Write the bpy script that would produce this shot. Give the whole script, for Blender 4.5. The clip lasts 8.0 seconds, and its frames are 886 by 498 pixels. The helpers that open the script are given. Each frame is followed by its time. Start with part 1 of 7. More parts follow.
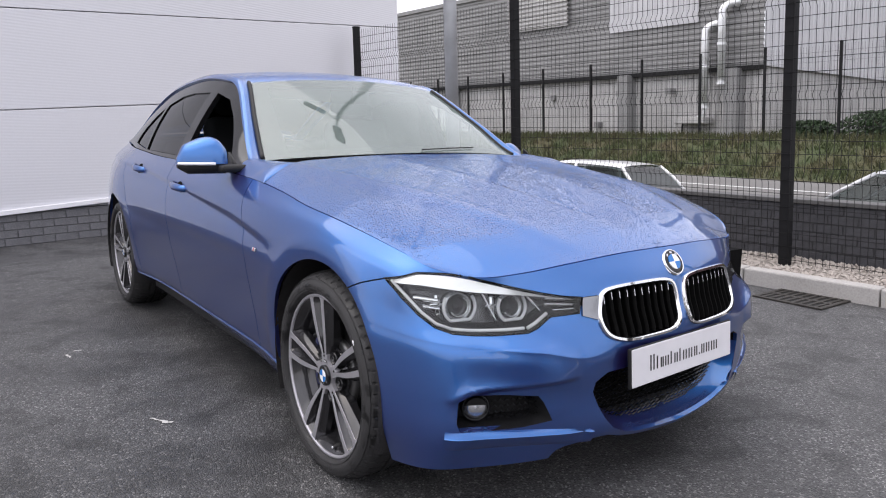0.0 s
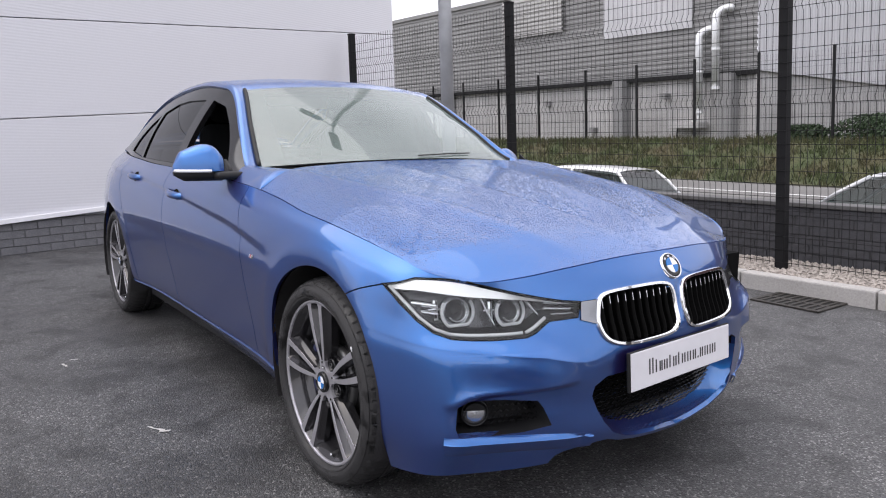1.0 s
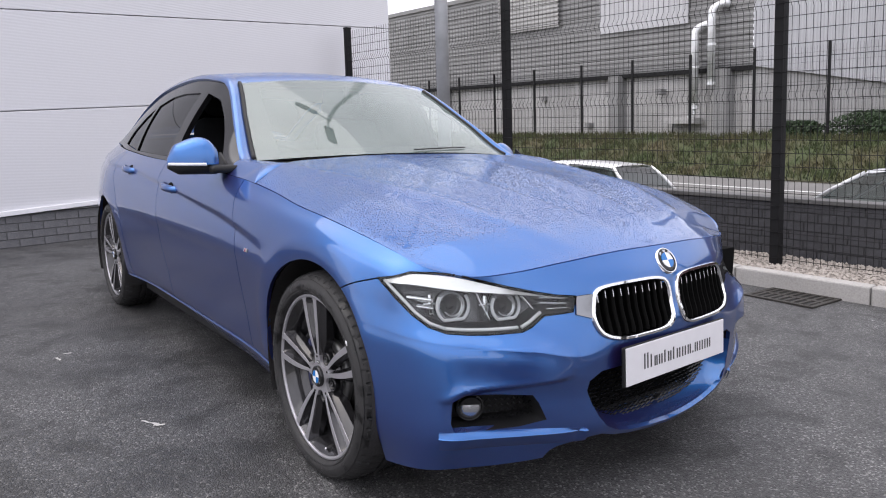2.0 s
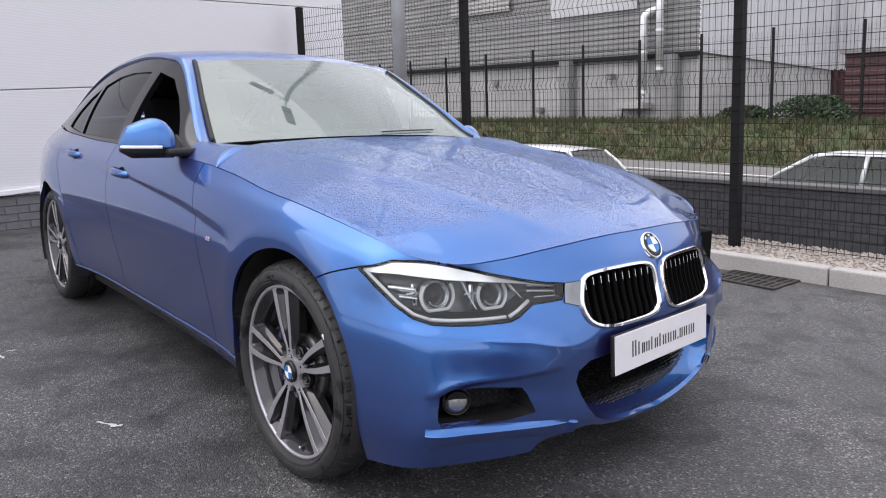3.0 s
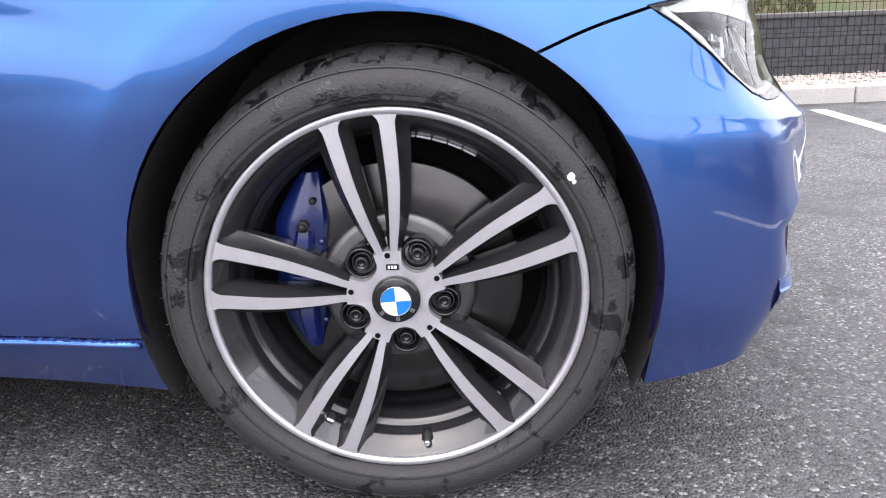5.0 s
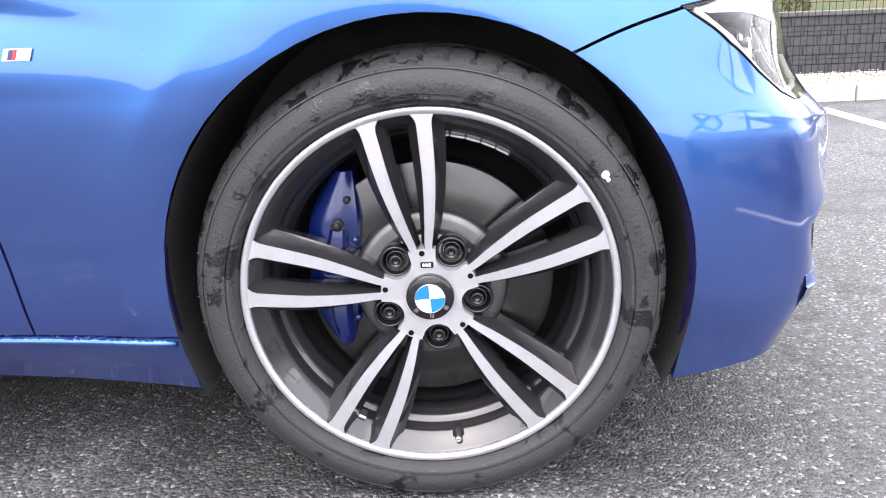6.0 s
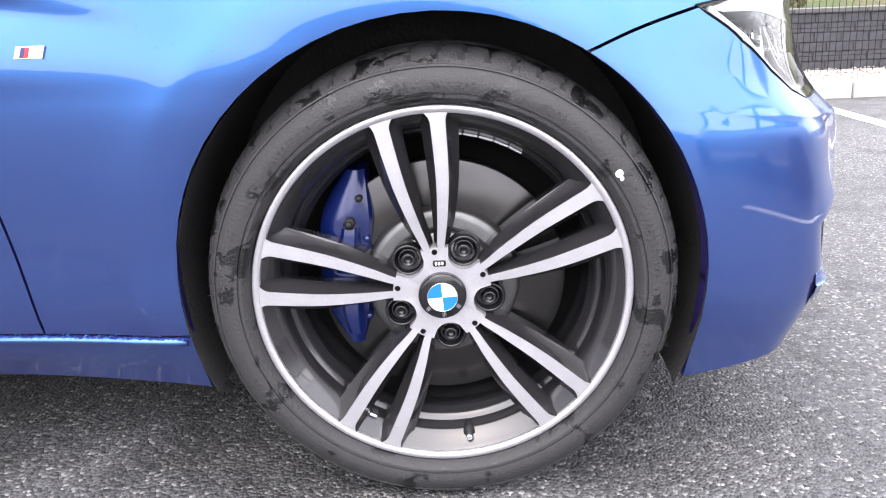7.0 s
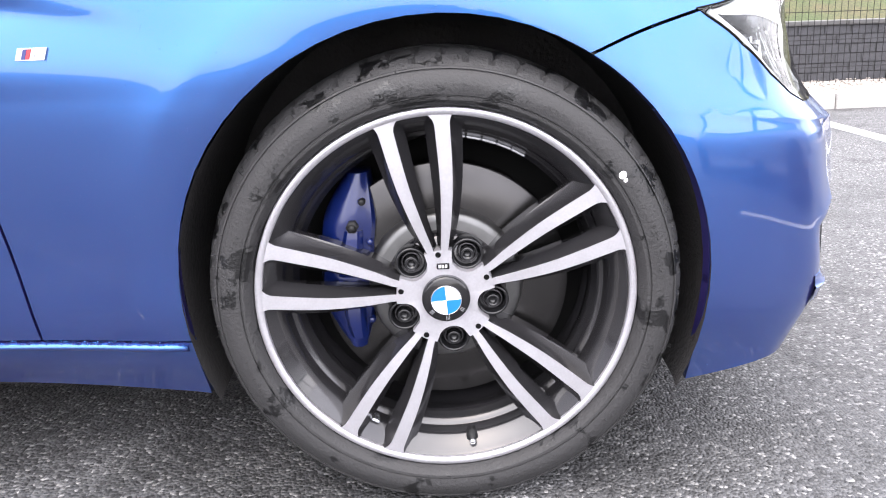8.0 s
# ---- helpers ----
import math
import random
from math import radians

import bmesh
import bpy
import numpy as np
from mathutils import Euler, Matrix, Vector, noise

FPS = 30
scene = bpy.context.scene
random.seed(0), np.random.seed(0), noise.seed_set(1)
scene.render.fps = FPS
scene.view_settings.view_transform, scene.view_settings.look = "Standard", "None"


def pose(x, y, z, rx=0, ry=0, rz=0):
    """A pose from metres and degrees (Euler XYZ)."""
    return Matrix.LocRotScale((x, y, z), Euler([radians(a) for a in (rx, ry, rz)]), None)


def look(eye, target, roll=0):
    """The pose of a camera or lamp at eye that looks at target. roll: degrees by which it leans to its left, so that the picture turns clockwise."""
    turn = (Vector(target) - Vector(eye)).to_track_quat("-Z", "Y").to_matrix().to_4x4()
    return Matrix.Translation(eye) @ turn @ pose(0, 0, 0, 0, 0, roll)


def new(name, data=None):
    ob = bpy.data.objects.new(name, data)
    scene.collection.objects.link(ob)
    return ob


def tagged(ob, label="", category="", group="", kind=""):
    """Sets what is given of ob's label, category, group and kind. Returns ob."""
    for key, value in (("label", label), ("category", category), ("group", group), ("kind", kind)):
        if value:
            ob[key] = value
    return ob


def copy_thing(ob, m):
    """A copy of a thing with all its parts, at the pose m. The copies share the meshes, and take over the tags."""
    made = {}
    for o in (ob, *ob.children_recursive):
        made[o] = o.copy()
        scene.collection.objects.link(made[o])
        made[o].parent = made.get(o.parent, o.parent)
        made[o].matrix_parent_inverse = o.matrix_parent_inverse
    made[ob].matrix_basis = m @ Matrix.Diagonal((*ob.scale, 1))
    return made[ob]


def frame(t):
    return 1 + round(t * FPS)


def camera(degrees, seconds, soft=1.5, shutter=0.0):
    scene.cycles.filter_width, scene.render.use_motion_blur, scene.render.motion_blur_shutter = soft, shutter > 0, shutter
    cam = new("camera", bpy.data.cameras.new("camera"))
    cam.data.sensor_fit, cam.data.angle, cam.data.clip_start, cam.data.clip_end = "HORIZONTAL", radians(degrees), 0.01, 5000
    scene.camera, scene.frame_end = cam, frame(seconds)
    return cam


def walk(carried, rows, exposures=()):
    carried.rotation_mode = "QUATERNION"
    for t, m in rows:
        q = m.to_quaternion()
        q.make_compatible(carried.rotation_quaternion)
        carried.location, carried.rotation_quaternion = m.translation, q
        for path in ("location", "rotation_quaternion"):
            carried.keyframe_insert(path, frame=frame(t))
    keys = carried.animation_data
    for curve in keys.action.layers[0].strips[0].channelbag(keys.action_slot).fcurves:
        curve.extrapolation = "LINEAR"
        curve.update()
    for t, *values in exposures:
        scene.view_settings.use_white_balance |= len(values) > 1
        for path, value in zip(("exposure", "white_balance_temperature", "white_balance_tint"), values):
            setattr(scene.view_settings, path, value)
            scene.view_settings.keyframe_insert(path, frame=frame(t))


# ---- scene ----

# The tarmac falls gently along the car's length; SLOPE turns the car's own axes (x ahead, y to its left, z up) into level ones.
FALL = 3.2
SLOPE = Matrix.Rotation(radians(FALL), 4, "Y")
SHEAR = Matrix(((1, 0, -math.tan(radians(FALL)), 0), (0, 1, 0, 0), (0, 0, 1, 0), (0, 0, 0, 1)))
UPRIGHT = SLOPE @ SHEAR

cam = camera(64.0, 8.0, soft=1.1)
# seconds, eye, target, roll
PATH = [
    (0, (1.953, -1.835, 1.078), (0.357, -0.674, 0.755), 0.4),
    (0.5, (1.953, -1.837, 1.077), (0.357, -0.672, 0.767), 0.4),
    (1, (1.949, -1.836, 1.074), (0.357, -0.666, 0.769), -0.0),
    (1.5, (1.949, -1.834, 1.074), (0.362, -0.659, 0.758), 0.1),
    (2.8, (1.886, -1.834, 1.063), (0.329, -0.625, 0.725), 1.1),
    (3, (1.813, -1.836, 1.058), (0.321, -0.554, 0.698), 0.3),
    (3.5, (1.37, -1.724, 0.995), (-0.014, -0.351, 0.552), 1.2),
    (3.8, (1.045, -1.736, 0.926), (-0.193, -0.236, 0.458), 0.5),
    (4, (0.841, -1.733, 0.88), (-0.142, -0.06, 0.395), -0.0),
    (4.2, (0.648, -1.734, 0.836), (-0.175, 0.005, 0.287), -2.3),
    (4.5, (0.357, -1.74, 0.743), (-0.049, 0.103, 0.083), -3.1),
    (4.7, (0.237, -1.736, 0.703), (0.013, 0.133, 0.029), -3.2),
    (5, (0.095, -1.761, 0.692), (0.033, 0.132, 0.05), -2.0),
    (5.2, (0.063, -1.773, 0.697), (0.007, 0.126, 0.071), -2.1),
    (6.3, (0.027, -1.775, 0.693), (-0.018, 0.117, 0.046), -2.2),
    (6.5, (0.001, -1.78, 0.69), (0.004, 0.116, 0.054), -2.1),
    (7, (0.02, -1.773, 0.699), (-0.016, 0.117, 0.045), -2.0),
    (7.5, (0.002, -1.774, 0.691), (-0.002, 0.124, 0.06), -2.0),
    (8, (-0.004, -1.776, 0.686), (0.0, 0.125, 0.066), -1.9),
]
walk(cam, [(t, SLOPE @ look(e, a, r)) for t, e, a, r in PATH], [(0, 0.9), (3.0, 0.95), (3.5, 0.97), (4.2, 0.97), (4.6, 1.3), (5.0, 1.93), (6.3, 2.45), (8.0, 2.5)])

# ---- light: a bright overcast day ----
world = bpy.data.worlds.new("sky")
scene.world = world
world.use_nodes = True
wn = world.node_tree.nodes
sky = wn.new("ShaderNodeTexSky")
sky.sky_type, sky.sun_disc = "NISHITA", False
sky.sun_elevation, sky.sun_rotation = radians(68), radians(205)
sky.air_density, sky.dust_density, sky.ozone_density = 1.0, 4.0, 1.0
cloud = wn.new("ShaderNodeMix")
cloud.data_type = "RGBA"
cloud.inputs["Factor"].default_value = 0.8
puff = wn.new("ShaderNodeTexNoise")
puff.inputs["Scale"].default_value, puff.inputs["Detail"].default_value = 2.2, 6
puff_amount = wn.new("ShaderNodeMapRange")
puff_amount.inputs["From Min"].default_value, puff_amount.inputs["From Max"].default_value = 0.3, 0.7
puff_amount.inputs["To Min"].default_value, puff_amount.inputs["To Max"].default_value = 4.6, 7.8
world.node_tree.links.new(puff.outputs["Fac"], puff_amount.inputs["Value"])
puff_tint = wn.new("ShaderNodeVectorMath")
puff_tint.operation = "SCALE"
puff_tint.inputs[0].default_value = (1.035, 1.0, 1.07)
world.node_tree.links.new(puff_amount.outputs[0], puff_tint.inputs["Scale"])
world.node_tree.links.new(puff_tint.outputs[0], cloud.inputs["B"])
world.node_tree.links.new(sky.outputs[0], cloud.inputs["A"])
world.node_tree.links.new(cloud.outputs["Result"], wn["Background"].inputs["Color"])
wn["Background"].inputs["Strength"].default_value = 0.15
sun = new("sun", bpy.data.lights.new("sun", "SUN"))
sun.data.energy, sun.data.angle, sun.data.color = 0.75, radians(85), (1.0, 0.98, 0.95)
az, el = radians(205), radians(68)
sun.matrix_world = look((10 * math.sin(az) * math.cos(el), 10 * math.cos(az) * math.cos(el), 10 * math.sin(el)), (0, 0, 0))

# ---- materials ----
def mat(name, color, rough=0.5, metal=0.0, var=0.0, scale=8.0, bump=0.0, bscale=60.0, coat=0.0, color2=None, fine=0.0, spec=0.5):
    """A plain surface with stains (var, scale) mixed towards color2, grain (fine) and relief (bump, bscale)."""
    m = bpy.data.materials.new(name)
    m.use_nodes = True
    nt = m.node_tree
    b = nt.nodes["Principled BSDF"]
    b.inputs["Base Color"].default_value = (*color, 1)
    b.inputs["Roughness"].default_value = rough
    b.inputs["Metallic"].default_value = metal
    b.inputs["Specular IOR Level"].default_value = spec
    b.inputs["Coat Weight"].default_value = coat
    b.inputs["Coat Roughness"].default_value = 0.04
    b.inputs["Coat IOR"].default_value = 1.6
    tc = nt.nodes.new("ShaderNodeTexCoord")
    if var or fine:
        n = nt.nodes.new("ShaderNodeTexNoise")
        n.inputs["Scale"].default_value = scale
        n.inputs["Detail"].default_value = 6
        nt.links.new(tc.outputs["Object"], n.inputs["Vector"])
        mx = nt.nodes.new("ShaderNodeMix")
        mx.data_type = "RGBA"
        ramp = nt.nodes.new("ShaderNodeMapRange")
        ramp.inputs["From Min"].default_value, ramp.inputs["From Max"].default_value = 0.35, 0.7
        ramp.inputs["To Max"].default_value = var
        nt.links.new(n.outputs["Fac"], ramp.inputs["Value"])
        nt.links.new(ramp.outputs[0], mx.inputs["Factor"])
        mx.inputs["A"].default_value = (*color, 1)
        c2 = color2 or tuple(c * 0.5 for c in color)
        mx.inputs["B"].default_value = (*c2, 1)
        out = mx.outputs["Result"]
        if fine:
            g = nt.nodes.new("ShaderNodeTexNoise")
            g.inputs["Scale"].default_value = bscale
            g.inputs["Detail"].default_value = 3
            nt.links.new(tc.outputs["Object"], g.inputs["Vector"])
            mg = nt.nodes.new("ShaderNodeMapRange")
            mg.inputs["From Min"].default_value, mg.inputs["From Max"].default_value = 0.25, 0.75
            mg.inputs["To Min"].default_value, mg.inputs["To Max"].default_value = 1 - fine, 1 + fine
            nt.links.new(g.outputs["Fac"], mg.inputs["Value"])
            mul = nt.nodes.new("ShaderNodeVectorMath")
            mul.operation = "SCALE"
            nt.links.new(out, mul.inputs[0])
            nt.links.new(mg.outputs[0], mul.inputs["Scale"])
            out = mul.outputs[0]
        nt.links.new(out, b.inputs["Base Color"])
    if bump:
        n2 = nt.nodes.new("ShaderNodeTexNoise")
        n2.inputs["Scale"].default_value = bscale
        n2.inputs["Detail"].default_value = 4
        nt.links.new(tc.outputs["Object"], n2.inputs["Vector"])
        bp = nt.nodes.new("ShaderNodeBump")
        bp.inputs["Strength"].default_value = bump
        bp.inputs["Distance"].default_value = 0.01
        nt.links.new(n2.outputs["Fac"], bp.inputs["Height"])
        nt.links.new(bp.outputs[0], b.inputs["Normal"])
    return m


def glass(name, tint, rough=0.0, ior=1.5, glare_film=0.0):
    """Thin clear or tinted glass: mostly see-through, with a mirror-like skin."""
    m = bpy.data.materials.new(name)
    m.use_nodes = True
    nt = m.node_tree
    nt.nodes.remove(nt.nodes["Principled BSDF"])
    tr, gl, mx, fr = (nt.nodes.new("ShaderNode" + k) for k in ("BsdfTransparent", "BsdfGlossy", "MixShader", "Fresnel"))
    tr.inputs[0].default_value = (*tint, 1)
    gl.inputs["Roughness"].default_value = rough
    fr.inputs[0].default_value = ior
    nt.links.new(fr.outputs[0], mx.inputs[0])
    nt.links.new(tr.outputs[0], mx.inputs[1])
    nt.links.new(gl.outputs[0], mx.inputs[2])
    out = mx
    # pale green diffuse layer: wet film plus sky reflection put into the colour
    if glare_film:
        df, m2 = nt.nodes.new("ShaderNodeBsdfDiffuse"), nt.nodes.new("ShaderNodeMixShader")
        df.inputs[0].default_value = (0.62, 0.76, 0.71, 1)
        n = nt.nodes.new("ShaderNodeTexNoise")
        n.inputs["Scale"].default_value, n.inputs["Detail"].default_value = 1.6, 3
        r = nt.nodes.new("ShaderNodeMapRange")
        r.inputs["To Min"].default_value, r.inputs["To Max"].default_value = glare_film * 0.6, glare_film * 1.4
        nt.links.new(n.outputs["Fac"], r.inputs["Value"])
        nt.links.new(r.outputs[0], m2.inputs[0])
        nt.links.new(mx.outputs[0], m2.inputs[1])
        nt.links.new(df.outputs[0], m2.inputs[2])
        out = m2
    nt.links.new(out.outputs[0], nt.nodes["Material Output"].inputs[0])
    return m


def droplets(m, scale, small, large, high):
    """Rain beads: round bumps on the lacquer, few and small on upright panels, many and large where the panel lies level."""
    nt = m.node_tree
    b = nt.nodes["Principled BSDF"]
    tc = nt.nodes.new("ShaderNodeTexCoord")
    geo = nt.nodes.new("ShaderNodeNewGeometry")
    up = nt.nodes.new("ShaderNodeSeparateXYZ")
    nt.links.new(geo.outputs["True Normal"], up.inputs[0])
    level = nt.nodes.new("ShaderNodeMapRange")
    level.interpolation_type = "SMOOTHSTEP"
    level.inputs["From Min"].default_value, level.inputs["From Max"].default_value = 0.80, 0.995
    level.inputs["To Min"].default_value, level.inputs["To Max"].default_value = small, large
    nt.links.new(up.outputs["Z"], level.inputs["Value"])
    total = None
    for sc, sz in ((scale, 1.0), (scale * 2.1, 0.9)):
        v = nt.nodes.new("ShaderNodeTexVoronoi")
        v.inputs["Scale"].default_value = sc
        v.inputs["Randomness"].default_value = 1.0
        nt.links.new(tc.outputs["Object"], v.inputs["Vector"])
        sep = nt.nodes.new("ShaderNodeSeparateColor")
        nt.links.new(v.outputs["Color"], sep.inputs[0])
        lim = nt.nodes.new("ShaderNodeMath")
        lim.operation = "MULTIPLY"
        nt.links.new(sep.outputs[0], lim.inputs[0])
        nt.links.new(level.outputs[0], lim.inputs[1])
        r = nt.nodes.new("ShaderNodeMapRange")
        r.interpolation_type = "SMOOTHSTEP"
        nt.links.new(v.outputs["Distance"], r.inputs["Value"])
        r.inputs["From Min"].default_value = 0.0
        nt.links.new(lim.outputs[0], r.inputs["From Max"])
        r.inputs["To Min"].default_value, r.inputs["To Max"].default_value = 1.0 / sz, 0.0
        tall = nt.nodes.new("ShaderNodeMath")
        tall.operation = "MULTIPLY"
        nt.links.new(r.outputs[0], tall.inputs[0])
        nt.links.new(lim.outputs[0], tall.inputs[1])
        if total is None:
            total = tall.outputs[0]
        else:
            a = nt.nodes.new("ShaderNodeMath")
            a.operation = "MAXIMUM"
            nt.links.new(total, a.inputs[0])
            nt.links.new(tall.outputs[0], a.inputs[1])
            total = a.outputs[0]
    bp = nt.nodes.new("ShaderNodeBump")
    bp.inputs["Strength"].default_value = 1.0
    bp.inputs["Distance"].default_value = high
    nt.links.new(total, bp.inputs["Height"])
    nt.links.new(bp.outputs[0], b.inputs["Coat Normal"])
    soft = nt.nodes.new("ShaderNodeBump")
    soft.inputs["Strength"].default_value = 1.0
    soft.inputs["Distance"].default_value = high * 0.6
    nt.links.new(total, soft.inputs["Height"])
    nt.links.new(soft.outputs[0], b.inputs["Normal"])
    return m


def car_paint(name, scale, small, large, high):
    """Metallic lacquer: flakes that mirror in teal blue over a violet-blue ground coat, with rain beads on the clear coat."""
    m = mat(name, (0.011, 0.138, 0.40), 0.33, 1.0, coat=1.0)
    nt = m.node_tree
    flake = nt.nodes["Principled BSDF"]
    flake.inputs["Coat IOR"].default_value = 1.57
    ground = nt.nodes.new("ShaderNodeBsdfPrincipled")
    ground.inputs["Base Color"].default_value = (0.080, 0.028, 0.23, 1)
    ground.inputs["Roughness"].default_value = 0.5
    ground.inputs["Coat Weight"].default_value = 1.0
    ground.inputs["Coat Roughness"].default_value = 0.04
    ground.inputs["Coat IOR"].default_value = 1.57
    grain = nt.nodes.new("ShaderNodeTexNoise")
    grain.inputs["Scale"].default_value, grain.inputs["Detail"].default_value = 900, 2
    tc = nt.nodes.new("ShaderNodeTexCoord")
    nt.links.new(tc.outputs["Object"], grain.inputs["Vector"])
    share_ = nt.nodes.new("ShaderNodeMapRange")
    share_.inputs["From Min"].default_value, share_.inputs["From Max"].default_value = 0.3, 0.7
    share_.inputs["To Min"].default_value, share_.inputs["To Max"].default_value = 0.12, 0.22
    nt.links.new(grain.outputs["Fac"], share_.inputs["Value"])
    mx = nt.nodes.new("ShaderNodeMixShader")
    nt.links.new(share_.outputs[0], mx.inputs[0])
    nt.links.new(flake.outputs[0], mx.inputs[1])
    nt.links.new(ground.outputs[0], mx.inputs[2])
    nt.links.new(mx.outputs[0], nt.nodes["Material Output"].inputs[0])
    droplets(m, scale, small, large, high)
    bead = flake.inputs["Coat Normal"].links[0].from_socket
    nt.links.new(bead, ground.inputs["Coat Normal"])
    return m


PAINT = car_paint("rain_beaded_blue_paint", 150, 0.13, 1.0, 0.020)


def tarmac():
    """Dark bound stones with pale chips, wet darker patches and dried dusty ones."""
    m = bpy.data.materials.new("tarmac")
    m.use_nodes = True
    nt = m.node_tree
    L = nt.links.new
    b = nt.nodes["Principled BSDF"]
    tc = nt.nodes.new("ShaderNodeTexCoord")
    v = nt.nodes.new("ShaderNodeTexVoronoi")
    v.inputs["Scale"].default_value = 175
    L(tc.outputs["Object"], v.inputs["Vector"])
    sep = nt.nodes.new("ShaderNodeSeparateColor")
    L(v.outputs["Color"], sep.inputs[0])
    ramp = nt.nodes.new("ShaderNodeValToRGB")
    e = ramp.color_ramp.elements
    e[0].position, e[0].color = 0.0, (0.020, 0.020, 0.021, 1)
    e[1].position, e[1].color = 1.0, (0.22, 0.217, 0.214, 1)
    for pos, col in ((0.45, 0.052), (0.88, 0.078)):
        k = e.new(pos)
        k.color = (col, col, col * 1.03, 1)
    L(sep.outputs[0], ramp.inputs[0])
    big = nt.nodes.new("ShaderNodeTexNoise")
    big.inputs["Scale"].default_value = 1.1
    big.inputs["Detail"].default_value = 8
    big.inputs["Roughness"].default_value = 0.65
    L(tc.outputs["Object"], big.inputs["Vector"])
    wet = nt.nodes.new("ShaderNodeMapRange")
    wet.inputs["From Min"].default_value, wet.inputs["From Max"].default_value = 0.38, 0.62
    wet.inputs["To Min"].default_value, wet.inputs["To Max"].default_value = 0.72, 1.42
    L(big.outputs["Fac"], wet.inputs["Value"])
    mul = nt.nodes.new("ShaderNodeVectorMath")
    mul.operation = "SCALE"
    L(ramp.outputs[0], mul.inputs[0])
    L(wet.outputs[0], mul.inputs["Scale"])
    damp = nt.nodes.new("ShaderNodeTexNoise")
    damp.inputs["Scale"].default_value, damp.inputs["Detail"].default_value, damp.inputs["Distortion"].default_value = 4.5, 7, 0.8
    L(tc.outputs["Object"], damp.inputs["Vector"])
    stain = nt.nodes.new("ShaderNodeMapRange")
    stain.inputs["From Min"].default_value, stain.inputs["From Max"].default_value = 0.36, 0.50
    stain.inputs["To Min"].default_value, stain.inputs["To Max"].default_value = 0.62, 1.06
    L(damp.outputs["Fac"], stain.inputs["Value"])
    blot = nt.nodes.new("ShaderNodeVectorMath")
    blot.operation = "SCALE"
    L(mul.outputs[0], blot.inputs[0])
    L(stain.outputs[0], blot.inputs["Scale"])
    L(blot.outputs[0], b.inputs["Base Color"])
    rg = nt.nodes.new("ShaderNodeMapRange")
    rg.inputs["From Min"].default_value, rg.inputs["From Max"].default_value = 0.38, 0.62
    rg.inputs["To Min"].default_value, rg.inputs["To Max"].default_value = 0.42, 0.75
    L(big.outputs["Fac"], rg.inputs["Value"])
    L(rg.outputs[0], b.inputs["Roughness"])
    bp = nt.nodes.new("ShaderNodeBump")
    bp.inputs["Strength"].default_value = 0.9
    bp.inputs["Distance"].default_value = 0.004
    L(v.outputs["Distance"], bp.inputs["Height"])
    bp.invert = True
    L(bp.outputs[0], b.inputs["Normal"])
    return m


TARMAC = tarmac()
ROAD = mat("road", (0.16, 0.155, 0.15), 0.8, var=0.5, scale=0.4, bump=0.2, bscale=60, fine=0.3)
CONCRETE = mat("kerb_concrete", (0.40, 0.385, 0.37), 0.85, var=0.4, scale=5, bump=0.2, bscale=90, color2=(0.28, 0.27, 0.255), fine=0.15)
GRAVEL = mat("gravel_stone", (0.45, 0.41, 0.37), 0.8, var=0.7, scale=30, color2=(0.25, 0.22, 0.20))
GRAVEL_BED = mat("gravel_bed", (0.30, 0.27, 0.24), 0.9, var=0.7, scale=60, color2=(0.14, 0.12, 0.11), bump=1.0, bscale=80)
PANEL = mat("white_cladding", (0.66, 0.66, 0.69), 0.45, var=0.15, scale=0.8, color2=(0.62, 0.62, 0.66), fine=0.02)
nt_ = PANEL.node_tree
rib = nt_.nodes.new("ShaderNodeTexWave")
rib.wave_type, rib.bands_direction = "BANDS", "Z"
rib.inputs["Scale"].default_value = 11.0
rib_at, rib_bump = nt_.nodes.new("ShaderNodeTexCoord"), nt_.nodes.new("ShaderNodeBump")
rib_bump.inputs["Strength"].default_value, rib_bump.inputs["Distance"].default_value = 0.35, 0.002
nt_.links.new(rib_at.outputs["Object"], rib.inputs["Vector"])
nt_.links.new(rib.outputs["Fac"], rib_bump.inputs["Height"])
nt_.links.new(rib_bump.outputs[0], nt_.nodes["Principled BSDF"].inputs["Normal"])
FLASH = mat("white_flashing", (0.82, 0.82, 0.84), 0.4)
BRICK = mat("dark_grey_brick", (0.055, 0.055, 0.062), 0.7, var=0.6, scale=6, bump=0.4, bscale=80, color2=(0.03, 0.03, 0.033), fine=0.25)
BRICK_GREY = mat("grey_brick", (0.16, 0.16, 0.17), 0.8, var=0.5, scale=6, bump=0.4, bscale=80, fine=0.2)
MORTAR = mat("mortar", (0.05, 0.05, 0.053), 0.9, bump=0.3, bscale=120)
MORTAR_GREY = mat("grey_mortar", (0.11, 0.11, 0.115), 0.9, bump=0.3, bscale=120)
COPING = mat("coping_stone", (0.10, 0.098, 0.098), 0.8, var=0.5, scale=4, color2=(0.06, 0.06, 0.06))
BLACK_METAL = mat("black_powder_coat", (0.010, 0.010, 0.011), 0.7, spec=0.2)
GALV = mat("galvanised_steel", (0.45, 0.46, 0.48), 0.5, 0.6, var=0.4, scale=6)
CLAD_GREY = mat("grey_cladding", (0.225, 0.225, 0.225), 0.55, var=0.4, scale=0.6, color2=(0.12, 0.12, 0.12))
CLAD_LIGHT = mat("light_grey_cladding", (0.42, 0.415, 0.41), 0.55, var=0.4, scale=0.6, color2=(0.20, 0.195, 0.19))
CLAD_PALE = mat("pale_cladding", (0.50, 0.50, 0.52), 0.5, var=0.2, scale=0.6)
